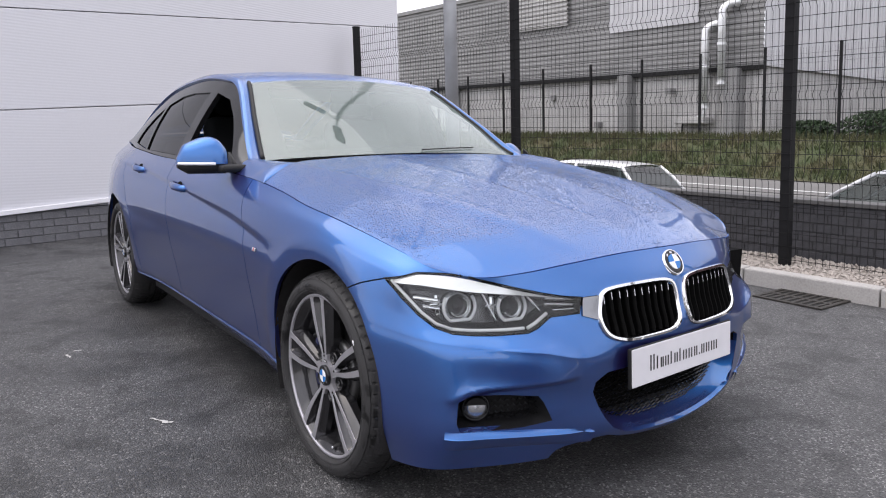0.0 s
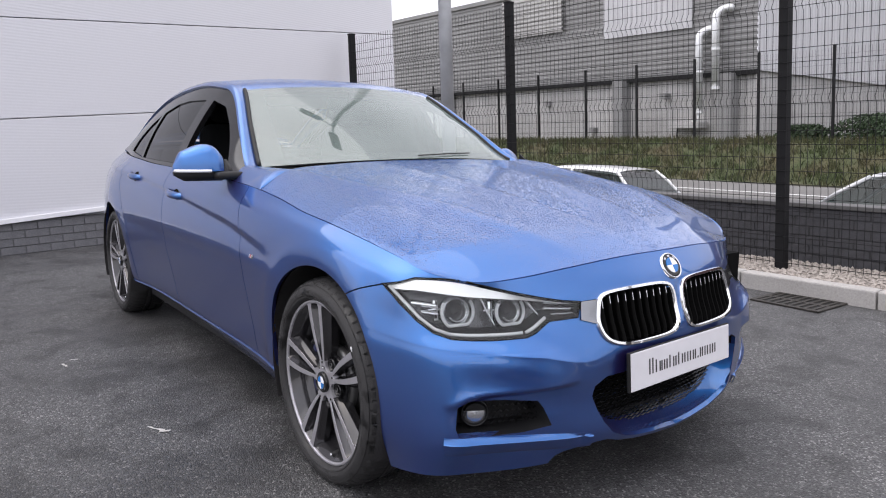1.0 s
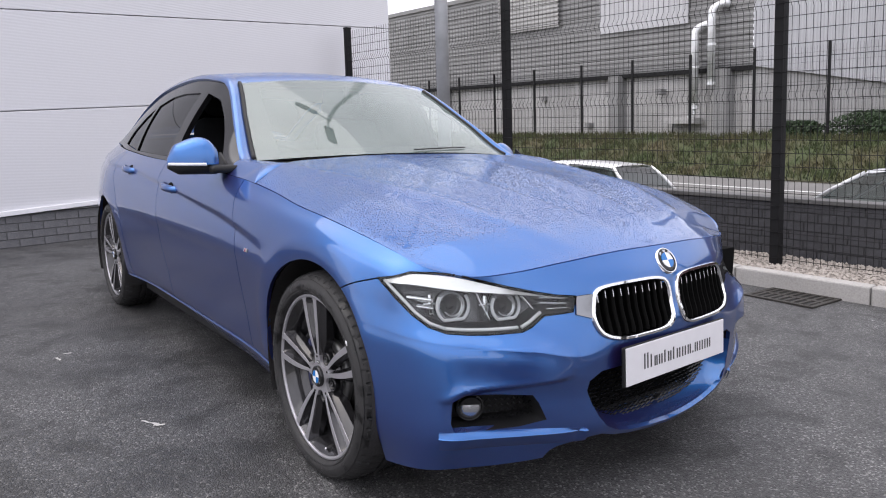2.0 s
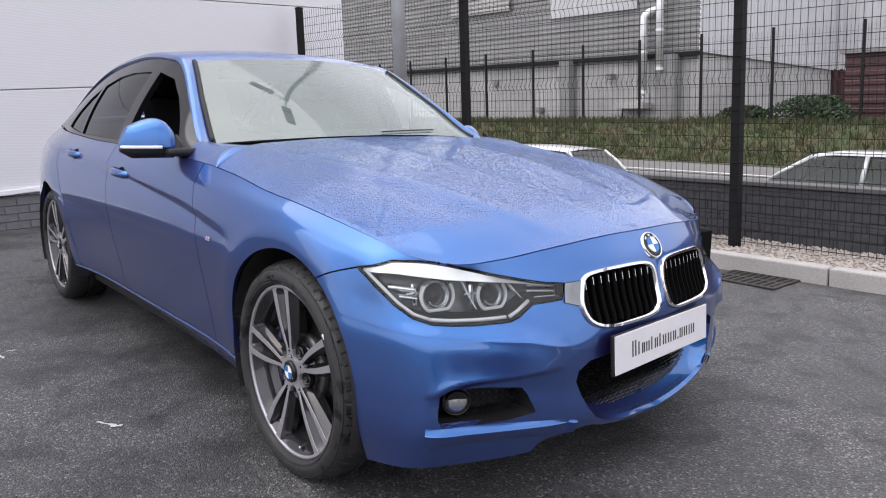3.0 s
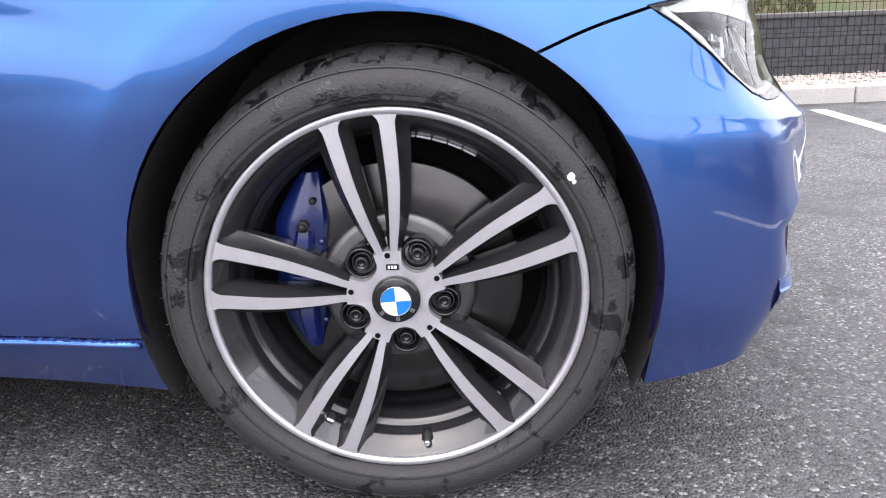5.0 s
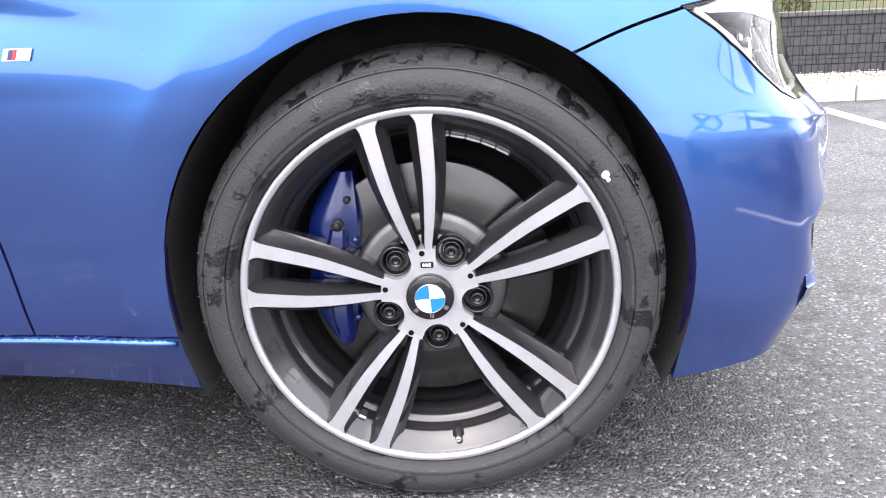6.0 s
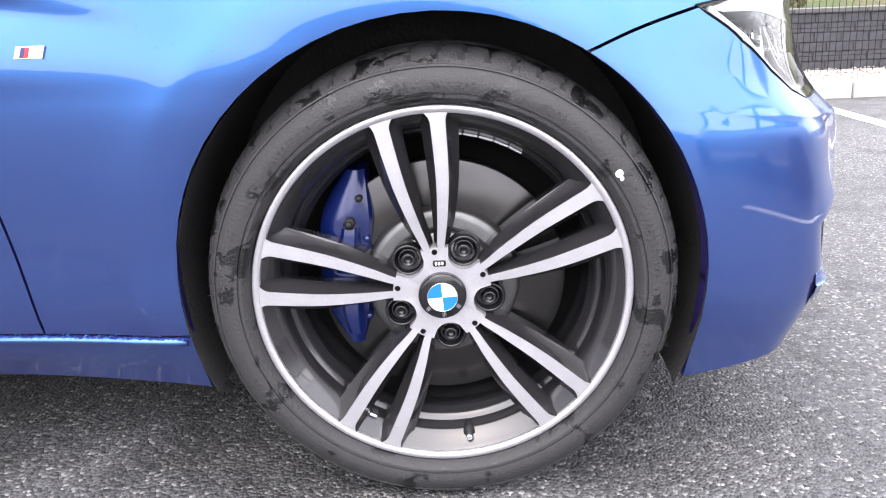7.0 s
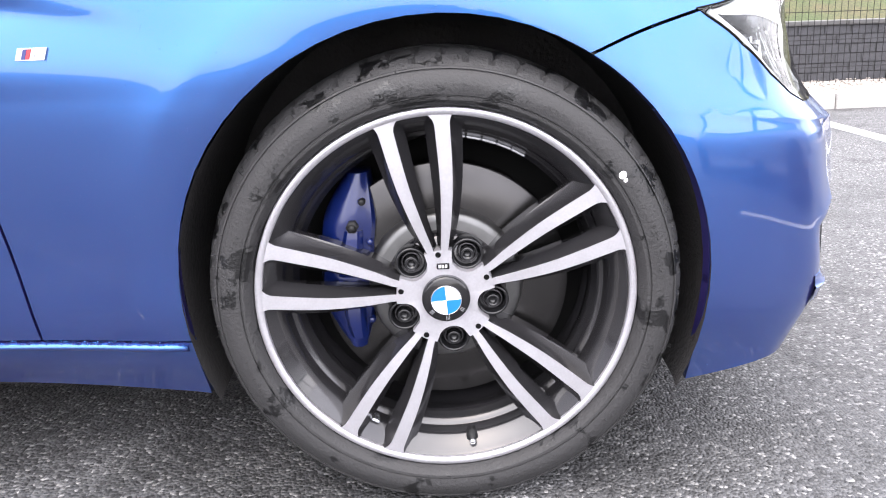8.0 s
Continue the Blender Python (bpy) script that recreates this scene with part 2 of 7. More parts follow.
MAROON = mat("maroon_cladding", (0.060, 0.022, 0.025), 0.6, var=0.4, scale=0.8)
GRASS = mat("rough_grass", (0.042, 0.058, 0.018), 0.9, var=1.0, scale=1.1, color2=(0.070, 0.058, 0.028), fine=0.6, bscale=20)
LEAF = mat("shrub_leaf", (0.035, 0.065, 0.025), 0.6, var=0.6, scale=3)
LINE = mat("white_line_paint", (0.78, 0.78, 0.77), 0.6, var=0.3, scale=20, fine=0.1)

RUBBER = mat("tyre_rubber", (0.024, 0.0235, 0.0245), 0.68, bump=0.25, bscale=260)


def soaked(m, scale, low, high, dark, shine):
    """Sharp-edged wet patches: darker and glossier than the dry rest."""
    nt = m.node_tree
    b = nt.nodes["Principled BSDF"]
    tc = nt.nodes.new("ShaderNodeTexCoord")
    n = nt.nodes.new("ShaderNodeTexNoise")
    n.inputs["Scale"].default_value, n.inputs["Detail"].default_value, n.inputs["Distortion"].default_value = scale, 5, 0.6
    nt.links.new(tc.outputs["Object"], n.inputs["Vector"])
    r = nt.nodes.new("ShaderNodeMapRange")
    r.inputs["From Min"].default_value, r.inputs["From Max"].default_value = low, high
    nt.links.new(n.outputs["Fac"], r.inputs["Value"])
    mx, mr = nt.nodes.new("ShaderNodeMix"), nt.nodes.new("ShaderNodeMapRange")
    mx.data_type = "RGBA"
    mx.inputs["A"].default_value = b.inputs["Base Color"].default_value
    mx.inputs["B"].default_value = (*dark, 1)
    nt.links.new(r.outputs[0], mx.inputs["Factor"])
    nt.links.new(mx.outputs["Result"], b.inputs["Base Color"])
    mr.inputs["To Min"].default_value, mr.inputs["To Max"].default_value = b.inputs["Roughness"].default_value, shine
    nt.links.new(r.outputs[0], mr.inputs["Value"])
    nt.links.new(mr.outputs[0], b.inputs["Roughness"])
    return m


soaked(RUBBER, 22, 0.575, 0.590, (0.005, 0.005, 0.0055), 0.28)
ALLOY = mat("machined_alloy", (0.55, 0.54, 0.575), 0.40, 0.78, var=0.3, scale=40, color2=(0.42, 0.41, 0.43), fine=0.06, bscale=300)
ALLOY_DARK = mat("dark_grey_alloy", (0.034, 0.033, 0.036), 0.22, 0.45, var=0.4, scale=30, coat=0.5)
CHROME = mat("chrome", (0.80, 0.81, 0.83), 0.06, 1.0)
SATIN = mat("satin_chrome", (0.62, 0.63, 0.66), 0.22, 0.9)
BLACK_GLOSS = mat("gloss_black_trim", (0.008, 0.008, 0.009), 0.12)
BLACK_PLASTIC = mat("black_plastic", (0.012, 0.012, 0.013), 0.55, bump=0.1, bscale=300, spec=0.3)
LINER = mat("black_arch_liner", (0.020, 0.019, 0.020), 0.75, bump=0.4, bscale=120, var=0.6, scale=12, color2=(0.035, 0.033, 0.033))
# near-black for dark trim, and for flat sheets that stand in for shaded depth
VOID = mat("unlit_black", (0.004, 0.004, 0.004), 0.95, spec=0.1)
DISC = mat("brake_disc_steel", (0.062, 0.060, 0.060), 0.26, 0.9, var=0.3, scale=25)
HUB_STEEL = mat("hub_steel", (0.15, 0.15, 0.15), 0.38, 0.9, var=0.4, scale=40)
CALIPER = mat("blue_caliper_paint", (0.003, 0.010, 0.080), 0.28, 0.15, coat=0.4)
WHITE = mat("white_enamel", (0.82, 0.82, 0.84), 0.25)
SKY_BLUE = mat("light_blue_enamel", (0.012, 0.15, 0.46), 0.25)
PLATE = mat("white_plate", (0.74, 0.73, 0.76), 0.35, var=0.1, scale=20)
INK = mat("black_ink", (0.015, 0.015, 0.016), 0.4)
RED = mat("red_enamel", (0.55, 0.02, 0.03), 0.3)
NAVY = mat("navy_enamel", (0.015, 0.02, 0.12), 0.3)
CLEAR = glass("clear_glass", (0.93, 0.95, 0.94))
SCREEN = glass("windscreen_glass", (0.62, 0.70, 0.66), ior=2.1, glare_film=0.17)
TINT = glass("tinted_glass", (0.10, 0.11, 0.12))
FABRIC = mat("black_seat_fabric", (0.018, 0.018, 0.02), 0.85, bump=0.3, bscale=400)
BAND = mat("bright_reflector", (0.96, 0.96, 0.97), 0.25, 0.5)
LED = mat("white_light_guide", (0.86, 0.87, 0.90), 0.18, var=0.1, scale=60)
FROST = mat("dark_reflector", (0.10, 0.10, 0.105), 0.20, 0.6, var=0.6, scale=60)

# ---- building tools ----
LEAN = {}


def thing(name, base=(0, 0, 0), upright=True, **tags):
    """An Empty at the thing's base. Its parts are given from there in the car's axes; upright ones stand plumb on the fall."""
    ob = new(name)
    if upright:
        ob.location = UPRIGHT @ Vector(base)
        LEAN[ob.name] = UPRIGHT.to_3x3().to_4x4()
    else:
        ob.matrix_world = SLOPE @ Matrix.Translation(base)
    ob.empty_display_size = 0.1
    return tagged(ob, **tags)


def part(name, bm, material, parent=None, label="", smooth=None):
    """Links a bmesh as one mesh object under a thing or a part. smooth: the angle in degrees under which edges are rounded."""
    if smooth is not None:
        for f in bm.faces:
            f.smooth = True
        for e in bm.edges:
            if len(e.link_faces) == 2 and e.calc_face_angle(0) > radians(smooth):
                e.smooth = False
    root = parent
    while root is not None and root.parent is not None:
        root = root.parent
    if root is not None and root.name in LEAN:
        bm.transform(LEAN[root.name])
    me = bpy.data.meshes.new(name)
    bm.to_mesh(me)
    bm.free()
    me.materials.append(material)
    ob = new(name, me)
    ob.parent = parent
    if label:
        ob["label"] = label
    return ob


def share(ob, parent, offset):
    """Another object on the same mesh, under the same kind of parent, moved by offset."""
    o = new(ob.name.split(".")[0], ob.data)
    o.parent = parent
    root = parent
    while root.parent is not None:
        root = root.parent
    o.location = LEAN[root.name].to_3x3() @ Vector(offset) if root.name in LEAN else Vector(offset)
    return o


def box(bm, lo, hi, bevel=0.0):
    lo, hi = Vector(lo), Vector(hi)
    vs = bmesh.ops.create_cube(bm, size=1.0, matrix=Matrix.Translation((lo + hi) / 2) @ Matrix.Diagonal((*(hi - lo), 1)))["verts"]
    if bevel:
        bmesh.ops.bevel(bm, geom=list({e for v in vs for e in v.link_edges}), offset=bevel, segments=2, profile=0.5, affect="EDGES")
    return bm


def tube(bm, pts, radius, n=10, closed=False, cap=True):
    """A round bar along points."""
    pts = [Vector(p) for p in pts]
    rings, last = [], None
    m = len(pts)
    for i, p in enumerate(pts):
        a = pts[(i - 1) % m] if closed or i else p
        b = pts[(i + 1) % m] if closed or i < m - 1 else p
        d = (b - a).normalized()
        if last is None:
            last = d.orthogonal().normalized()
        last = (last - d * last.dot(d)).normalized()
        w = d.cross(last)
        r = radius(i / max(1, m - 1)) if callable(radius) else radius
        rings.append([bm.verts.new(p + r * (math.cos(2 * math.pi * k / n) * last + math.sin(2 * math.pi * k / n) * w)) for k in range(n)])
    for i in range(m if closed else m - 1):
        ra, rb = rings[i], rings[(i + 1) % m]
        for k in range(n):
            bm.faces.new((ra[k], ra[(k + 1) % n], rb[(k + 1) % n], rb[k]))
    if cap and not closed:
        bm.faces.new(rings[0][::-1])
        bm.faces.new(rings[-1])
    return bm


def grid_mesh(bm, rows, closed=False):
    """Faces over rows of points (all rows equally long)."""
    vs = [[bm.verts.new(p) for p in r] for r in rows]
    for a, b in zip(vs, vs[1:]):
        k = len(a)
        for i in range(k if closed else k - 1):
            bm.faces.new((a[i], a[(i + 1) % k], b[(i + 1) % k], b[i]))
    return vs


def lathe(bm, profile, n=64, axis="y"):
    """Turns a profile of (radius, along) round the y axis."""
    rows = [[(r * math.cos(2 * math.pi * k / n), a, r * math.sin(2 * math.pi * k / n)) for k in range(n)] for r, a in profile]
    return grid_mesh(bm, rows, True)


def spline(xs, ys):
    """A smooth curve through points that overshoots little (monotone cubic)."""
    xs, ys = np.asarray(xs, float), np.asarray(ys, float)
    d = np.diff(ys) / np.diff(xs)
    m = np.empty_like(ys)
    m[0], m[-1] = d[0], d[-1]
    h = np.diff(xs)
    w1, w2 = 2 * h[1:] + h[:-1], h[1:] + 2 * h[:-1]
    with np.errstate(divide="ignore", invalid="ignore"):
        m[1:-1] = np.where(d[:-1] * d[1:] > 0, (w1 + w2) / (w1 / np.where(d[:-1] == 0, 1, d[:-1]) + w2 / np.where(d[1:] == 0, 1, d[1:])), 0)

    def f(x):
        x = np.clip(np.asarray(x, float), xs[0], xs[-1])
        i = np.clip(np.searchsorted(xs, x) - 1, 0, len(xs) - 2)
        t = (x - xs[i]) / h[i]
        return (ys[i] * (1 + 2 * t) * (1 - t) ** 2 + m[i] * h[i] * t * (1 - t) ** 2 + ys[i + 1] * t * t * (3 - 2 * t) + m[i + 1] * h[i] * t * t * (t - 1))
    return f


def catmull(ys):
    """A smooth curve through equally spaced values (0, 1, 2 ...)."""
    ys = np.asarray(ys, float)

    def f(x):
        x = np.clip(np.asarray(x, float), 0, len(ys) - 1)
        i = np.clip(np.floor(x).astype(int), 0, len(ys) - 2)
        t = x - i
        p1, p2 = ys[i], ys[i + 1]
        p0 = np.where(i > 0, ys[np.maximum(i - 1, 0)], 2 * p1 - p2)
        p3 = np.where(i < len(ys) - 2, ys[np.minimum(i + 2, len(ys) - 1)], 2 * p2 - p1)
        return 0.5 * (2 * p1 + (p2 - p0) * t + (2 * p0 - 5 * p1 + 4 * p2 - p3) * t * t + (3 * p1 - p0 - 3 * p2 + p3) * t ** 3)
    return f


def inside(poly, u, v):
    c = False
    j = len(poly) - 1
    for i in range(len(poly)):
        (a, b), (p, q) = poly[i], poly[j]
        if (b > v) != (q > v) and u < (p - a) * (v - b) / (q - b) + a:
            c = not c
        j = i
    return c


def knife(bm, poly, axes, where=None):
    """Cuts a mesh along a polygon seen along one axis (axes: the two kept ones). Returns the faces inside. where: a test on the centre of a face."""
    i, j = axes
    us, vs = [p[0] for p in poly], [p[1] for p in poly]
    lo, hi = (min(us) - 0.03, min(vs) - 0.03), (max(us) + 0.03, max(vs) + 0.03)
    pool = set()
    for f in bm.faces:
        c = f.verts[0].co
        if lo[0] - 0.1 < c[i] < hi[0] + 0.1 and lo[1] - 0.1 < c[j] < hi[1] + 0.1 and (not where or where(f.calc_center_median())):
            pool.add(f)
    for k in range(len(poly)):
        a, b = poly[k], poly[(k + 1) % len(poly)]
        la, lb = (min(a[0], b[0]) - 0.001, min(a[1], b[1]) - 0.001), (max(a[0], b[0]) + 0.001, max(a[1], b[1]) + 0.001)
        d = (b[0] - a[0], b[1] - a[1])
        if abs(d[0]) + abs(d[1]) < 1e-7:
            continue
        co, no = [0, 0, 0], [0, 0, 0]
        co[i], co[j] = a
        no[i], no[j] = d[1], -d[0]
        fs = []
        for f in pool:
            p = [v.co[i] for v in f.verts]
            if max(p) < la[0] or min(p) > lb[0]:
                continue
            q = [v.co[j] for v in f.verts]
            if max(q) < la[1] or min(q) > lb[1]:
                continue
            fs.append(f)
        if fs:
            fs.sort(key=lambda f: f.index)
            geom = list(dict.fromkeys(v for f in fs for v in f.verts)) + list(dict.fromkeys(e for f in fs for e in f.edges)) + fs
            got = bmesh.ops.bisect_plane(bm, geom=geom, dist=1e-6, plane_co=co, plane_no=Vector(no).normalized())
            bm.faces.index_update()
            pool = {f for f in pool if f.is_valid} | {g for g in got["geom"] if isinstance(g, bmesh.types.BMFace)}
    out = []
    for f in pool:
        c = f.calc_center_median()
        if inside(poly, c[i], c[j]):
            out.append(f)
    out.sort(key=lambda f: f.index)
    return out


def strip(line, width):
    """A thin polygon along a line of 2D points, for shut lines."""
    pts = [Vector(p) for p in line]
    left, right = [], []
    for k, p in enumerate(pts):
        d = (pts[min(k + 1, len(pts) - 1)] - pts[max(k - 1, 0)]).normalized()
        n = Vector((-d.y, d.x)) * width / 2
        left.append(tuple(p + n))
        right.append(tuple(p - n))
    return left + right[::-1]


def curve2(points, n=24):
    """A smooth line through a few 2D points."""
    p = np.array(points, float)
    fx, fy = catmull(p[:, 0]), catmull(p[:, 1])
    t = np.linspace(0, len(p) - 1, n)
    return list(zip(fx(t).tolist(), fy(t).tolist()))


def take(bm, faces, keep=False):
    """Moves faces into a bmesh of their own (keep: copies them)."""
    nb = bmesh.new()
    m = {}
    for f in faces:
        vs = []
        for v in f.verts:
            if v not in m:
                m[v] = nb.verts.new(v.co)
            vs.append(m[v])
        try:
            nf = nb.faces.new(vs)
            nf.smooth = f.smooth
        except ValueError:
            pass
    if not keep:
        bmesh.ops.delete(bm, geom=list(faces), context="FACES")
    return nb


def lip(bm, depth):
    """Turns the open edges of a skin inwards, so that it shows its thickness."""
    bm.normal_update()
    edges = [e for e in bm.edges if len(e.link_faces) == 1]
    nor = {v: v.normal.copy() for e in edges for v in e.verts}
    r = bmesh.ops.extrude_edge_only(bm, edges=edges)
    old = {}
    for g in r["geom"]:
        if isinstance(g, bmesh.types.BMVert):
            best = None
            for e in g.link_edges:
                o = e.other_vert(g)
                if o in nor and (o.co - g.co).length < 1e-9:
                    best = o
            if best is not None:
                old[g] = best
    for g, o in old.items():
        g.co = o.co - nor[o] * depth
    for e in edges:
        if e.is_valid:
            e.smooth = False
    return bm


def mirrored(bm):
    nb = bm.copy()
    bmesh.ops.scale(nb, vec=(1, -1, 1), verts=nb.verts)
    bmesh.ops.reverse_faces(nb, faces=nb.faces)
    return nb


def islands(bm):
    """The separate pieces of a skin, as lists of faces."""
    seen, out = set(), []
    for f0 in bm.faces:
        if f0 in seen:
            continue
        todo, isle = [f0], []
        seen.add(f0)
        while todo:
            f = todo.pop()
            isle.append(f)
            for e in f.edges:
                for g in e.link_faces:
                    if g not in seen:
                        seen.add(g)
                        todo.append(g)
        out.append(isle)
    return out


def coons(c0, c1, d0, d1, nu, nv):
    """A patch between four curves: c0, c1 along u, d0, d1 along v (each a function of 0..1)."""
    rows = []
    p00, p10, p01, p11 = (np.array(c0(0.0)), np.array(c0(1.0)), np.array(c1(0.0)), np.array(c1(1.0)))
    for v in np.linspace(0, 1, nv):
        a, b = np.array(d0(v)), np.array(d1(v))
        row = []
        for u in np.linspace(0, 1, nu):
            q = (1 - v) * np.array(c0(u)) + v * np.array(c1(u)) + (1 - u) * a + u * b
            q = q - ((1 - u) * (1 - v) * p00 + u * (1 - v) * p10 + (1 - u) * v * p01 + u * v * p11)
            row.append(q)
        rows.append(row)
    return rows


def curve3(points):
    """A smooth 3D curve through a few points, as a function of 0..1."""
    p = np.array(points, float)
    f = [catmull(p[:, k]) for k in range(3)]
    n = len(p) - 1
    return lambda t: np.array([float(g(t * n)) for g in f])

# ---- the car park and what lies round it (places in the car's axes: x ahead of it, y to its left) ----
rnd = random.Random(5)


def kerb_y(x):
    return 2.98 + 0.055 * (x + 0.5)


def fence_y(x):
    return 3.5 + 0.07 * (x + 0.86)


def wall_y(x):
    return 3.9 + 0.07 * (x + 1.0)


def slab(name, corners, top, thick, material, **tags):
    bm = bmesh.new()
    t = [bm.verts.new((x, y, top)) for x, y in corners]
    b = [bm.verts.new((x, y, top - thick)) for x, y in corners]
    bm.faces.new(t)
    bm.faces.new(b[::-1])
    for i in range(len(t)):
        k = (i + 1) % len(t)
        bm.faces.new((t[k], t[i], b[i], b[k]))
    bmesh.ops.recalc_face_normals(bm, faces=bm.faces)
    bm.transform(UPRIGHT)
    ob = part(name, bm, material)
    return tagged(ob, **tags)


# far ground to the horizon, level
bm = bmesh.new()
bmesh.ops.create_grid(bm, x_segments=1, y_segments=1, size=3000)
bm.transform(Matrix.Translation((0, 0, -6)))
tagged(part("ground", bm, GRASS), label="rough grass ground reaching far to the horizon", category="ground", kind="structure")

slab("tarmac", [(-14, -16), (16, -16), (16, kerb_y(16)), (-14, kerb_y(-14))], 0.0, 0.3, TARMAC,
     label="wet dark grey tarmac of the car park with worn patches", category="tarmac", kind="structure")
slab("gravel_strip", [(-14, kerb_y(-14) + 0.12), (16, kerb_y(16) + 0.12), (16, wall_y(16) + 0.1), (-14, wall_y(-14) + 0.1)], 0.085, 0.3, GRAVEL_BED,
     label="strip of pale gravel between the kerb and the low wall", category="gravel", kind="structure")


def outer_z(y):
    return -0.75 + 0.6 * min(1.0, max(0.0, (y - 5.0) / 12.5))


bm = bmesh.new()
grid_mesh(bm, [[(x, y, outer_z(y)) for x in (-60, -20, 20, 60)] for y in (4.05, 8, 12, 17.6)])
bm.transform(UPRIGHT)
tagged(part("road", bm, ROAD), label="pale grey road behind the low wall", category="road", kind="structure")
bm = bmesh.new()
for x0 in (-24, -12, 0):
    box(bm, (x0, 15.2, outer_z(15.2) + 0.006), (x0 + 11.5, 15.32, outer_z(15.2) + 0.016))
bm.transform(UPRIGHT)
tagged(part("road_marking", bm, LINE), label="faded white line painted along the road", category="road marking", kind="structure")

# the grass bank
bm = bmesh.new()


def bank_z(x, y):
    t = min(1.0, max(0.0, (y - 17.3) / 3.7))
    return outer_z(17.5) + 1.12 * t * t * (3 - 2 * t) + 0.10 * noise.noise((x * 0.5, y * 0.8, 3)) * t


grid_mesh(bm, [[(x, y, bank_z(x, y)) for x in np.linspace(-46, 16, 125)] for y in np.linspace(17.3, 30, 40)])
bm.transform(UPRIGHT)
tagged(part("grass_bank", bm, GRASS, smooth=60), label="sloping bank of rough unmown grass beside the road", category="bank", kind="structure")
bm = bmesh.new()
for _ in range(9000):
    x, y = rnd.uniform(-32, 10), 17.4 + 4.6 * rnd.random()
    p = Vector((x, y, bank_z(x, y)))
    h = rnd.uniform(0.10, 0.32)
    for _k in range(3):
        a = rnd.uniform(0, 6.283)
        d = Vector((math.cos(a), math.sin(a), 0))
        q = p + d * rnd.uniform(0, 0.1)
        bm.faces.new([bm.verts.new(v) for v in (q - d * 0.02, q + d * 0.02, q + Vector((d.y * 0.1, d.x * 0.1, h)))])
bm.transform(UPRIGHT)
tagged(part("grass", bm, GRASS), label="tufts of long green and straw-coloured grass on the bank", category="grass", kind="stuff")

# kerb of separate concrete stones
kerb = thing("kerb", (0, 0, 0), label="row of pale concrete kerb stones along the gravel", category="kerb", kind="structure")
x = -13.6
while x < 9:
    bm = bmesh.new()
    box(bm, (0.004, -0.0, -0.15), (0.906, 0.125, 0.115), 0.012)
    bmesh.ops.rotate(bm, verts=bm.verts, cent=(0, 0, 0), matrix=Matrix.Rotation(math.atan(0.055), 3, "Z"))
    bmesh.ops.translate(bm, verts=bm.verts, vec=(x - 0.022, kerb_y(x), rnd.uniform(-0.003, 0.003)))
    part("kerb_stone", bm, CONCRETE, kerb)
    x += 0.91

# loose gravel
bm = bmesh.new()
for _ in range(9000):
    x = rnd.uniform(-3.2, 4.6)
    y = rnd.uniform(kerb_y(x) + 0.13, wall_y(x) - 0.01)
    s = rnd.uniform(0.007, 0.017)
    c = Vector((x, y, 0.085 + s * 0.5))
    vs = [bm.verts.new(c + Vector([rnd.uniform(0.7, 1.2) * s * k for k in d])) for d in ((1, 0, 0), (-1, 0, 0), (0, 1, 0), (0, -1, 0), (0, 0, .8), (0, 0, -.8))]
    for a, b, c2 in ((0, 2, 4), (2, 1, 4), (1, 3, 4), (3, 0, 4), (2, 0, 5), (1, 2, 5), (3, 1, 5), (0, 3, 5)):
        bm.faces.new((vs[a], vs[b], vs[c2]))
bm.transform(UPRIGHT)
tagged(part("gravel", bm, GRAVEL), label="loose pale pinkish gravel stones", category="gravel", kind="stuff")

# drain
gully = thing("drain_grating", (-0.37, 2.82, 0.0), label="slotted cast iron drain grating set in wet tarmac", category="drain")
IRON = mat("cast_iron", (0.06, 0.055, 0.05), 0.6, 0.6, var=0.6, scale=30, bump=0.3, bscale=150)
DARK = mat("dark_void", (0.006, 0.006, 0.006), 0.9)
# thin black plate under the bars: the dark of the pit as plain colour
bm = bmesh.new()
box(bm, (-0.22, -0.20, 0.001), (0.22, 0.17, 0.005))
part("pit_shade", bm, DARK, gully)
bm = bmesh.new()
for lo, hi in (((-0.23, -0.21, 0.0), (0.23, -0.18, 0.012)), ((-0.23, 0.15, 0.0), (0.23, 0.18, 0.012)), ((-0.23, -0.18, 0.0), (-0.20, 0.15, 0.012)),
               ((0.20, -0.18, 0.0), (0.23, 0.15, 0.012)), ((-0.20, -0.03, 0.0), (0.20, 0.0, 0.012))):
    box(bm, lo, hi, 0.002)
part("frame", bm, IRON, gully)
for i in range(8):
    bm = bmesh.new()
    xx = -0.175 + i * 0.05
    box(bm, (xx - 0.011, -0.18, 0.0), (xx + 0.011, 0.15, 0.011), 0.002)
    part("bar", bm, IRON, gully)

# parking bay line
bay = thing("bay_line", (2.36, 2.84, 0.0), label="worn white line of a parking bay on the tarmac", category="bay marking")
bm = bmesh.new()
box(bm, (-0.05, -4.8, 0.001), (0.05, 0.0, 0.005))
part("paint", bm, LINE, bay)


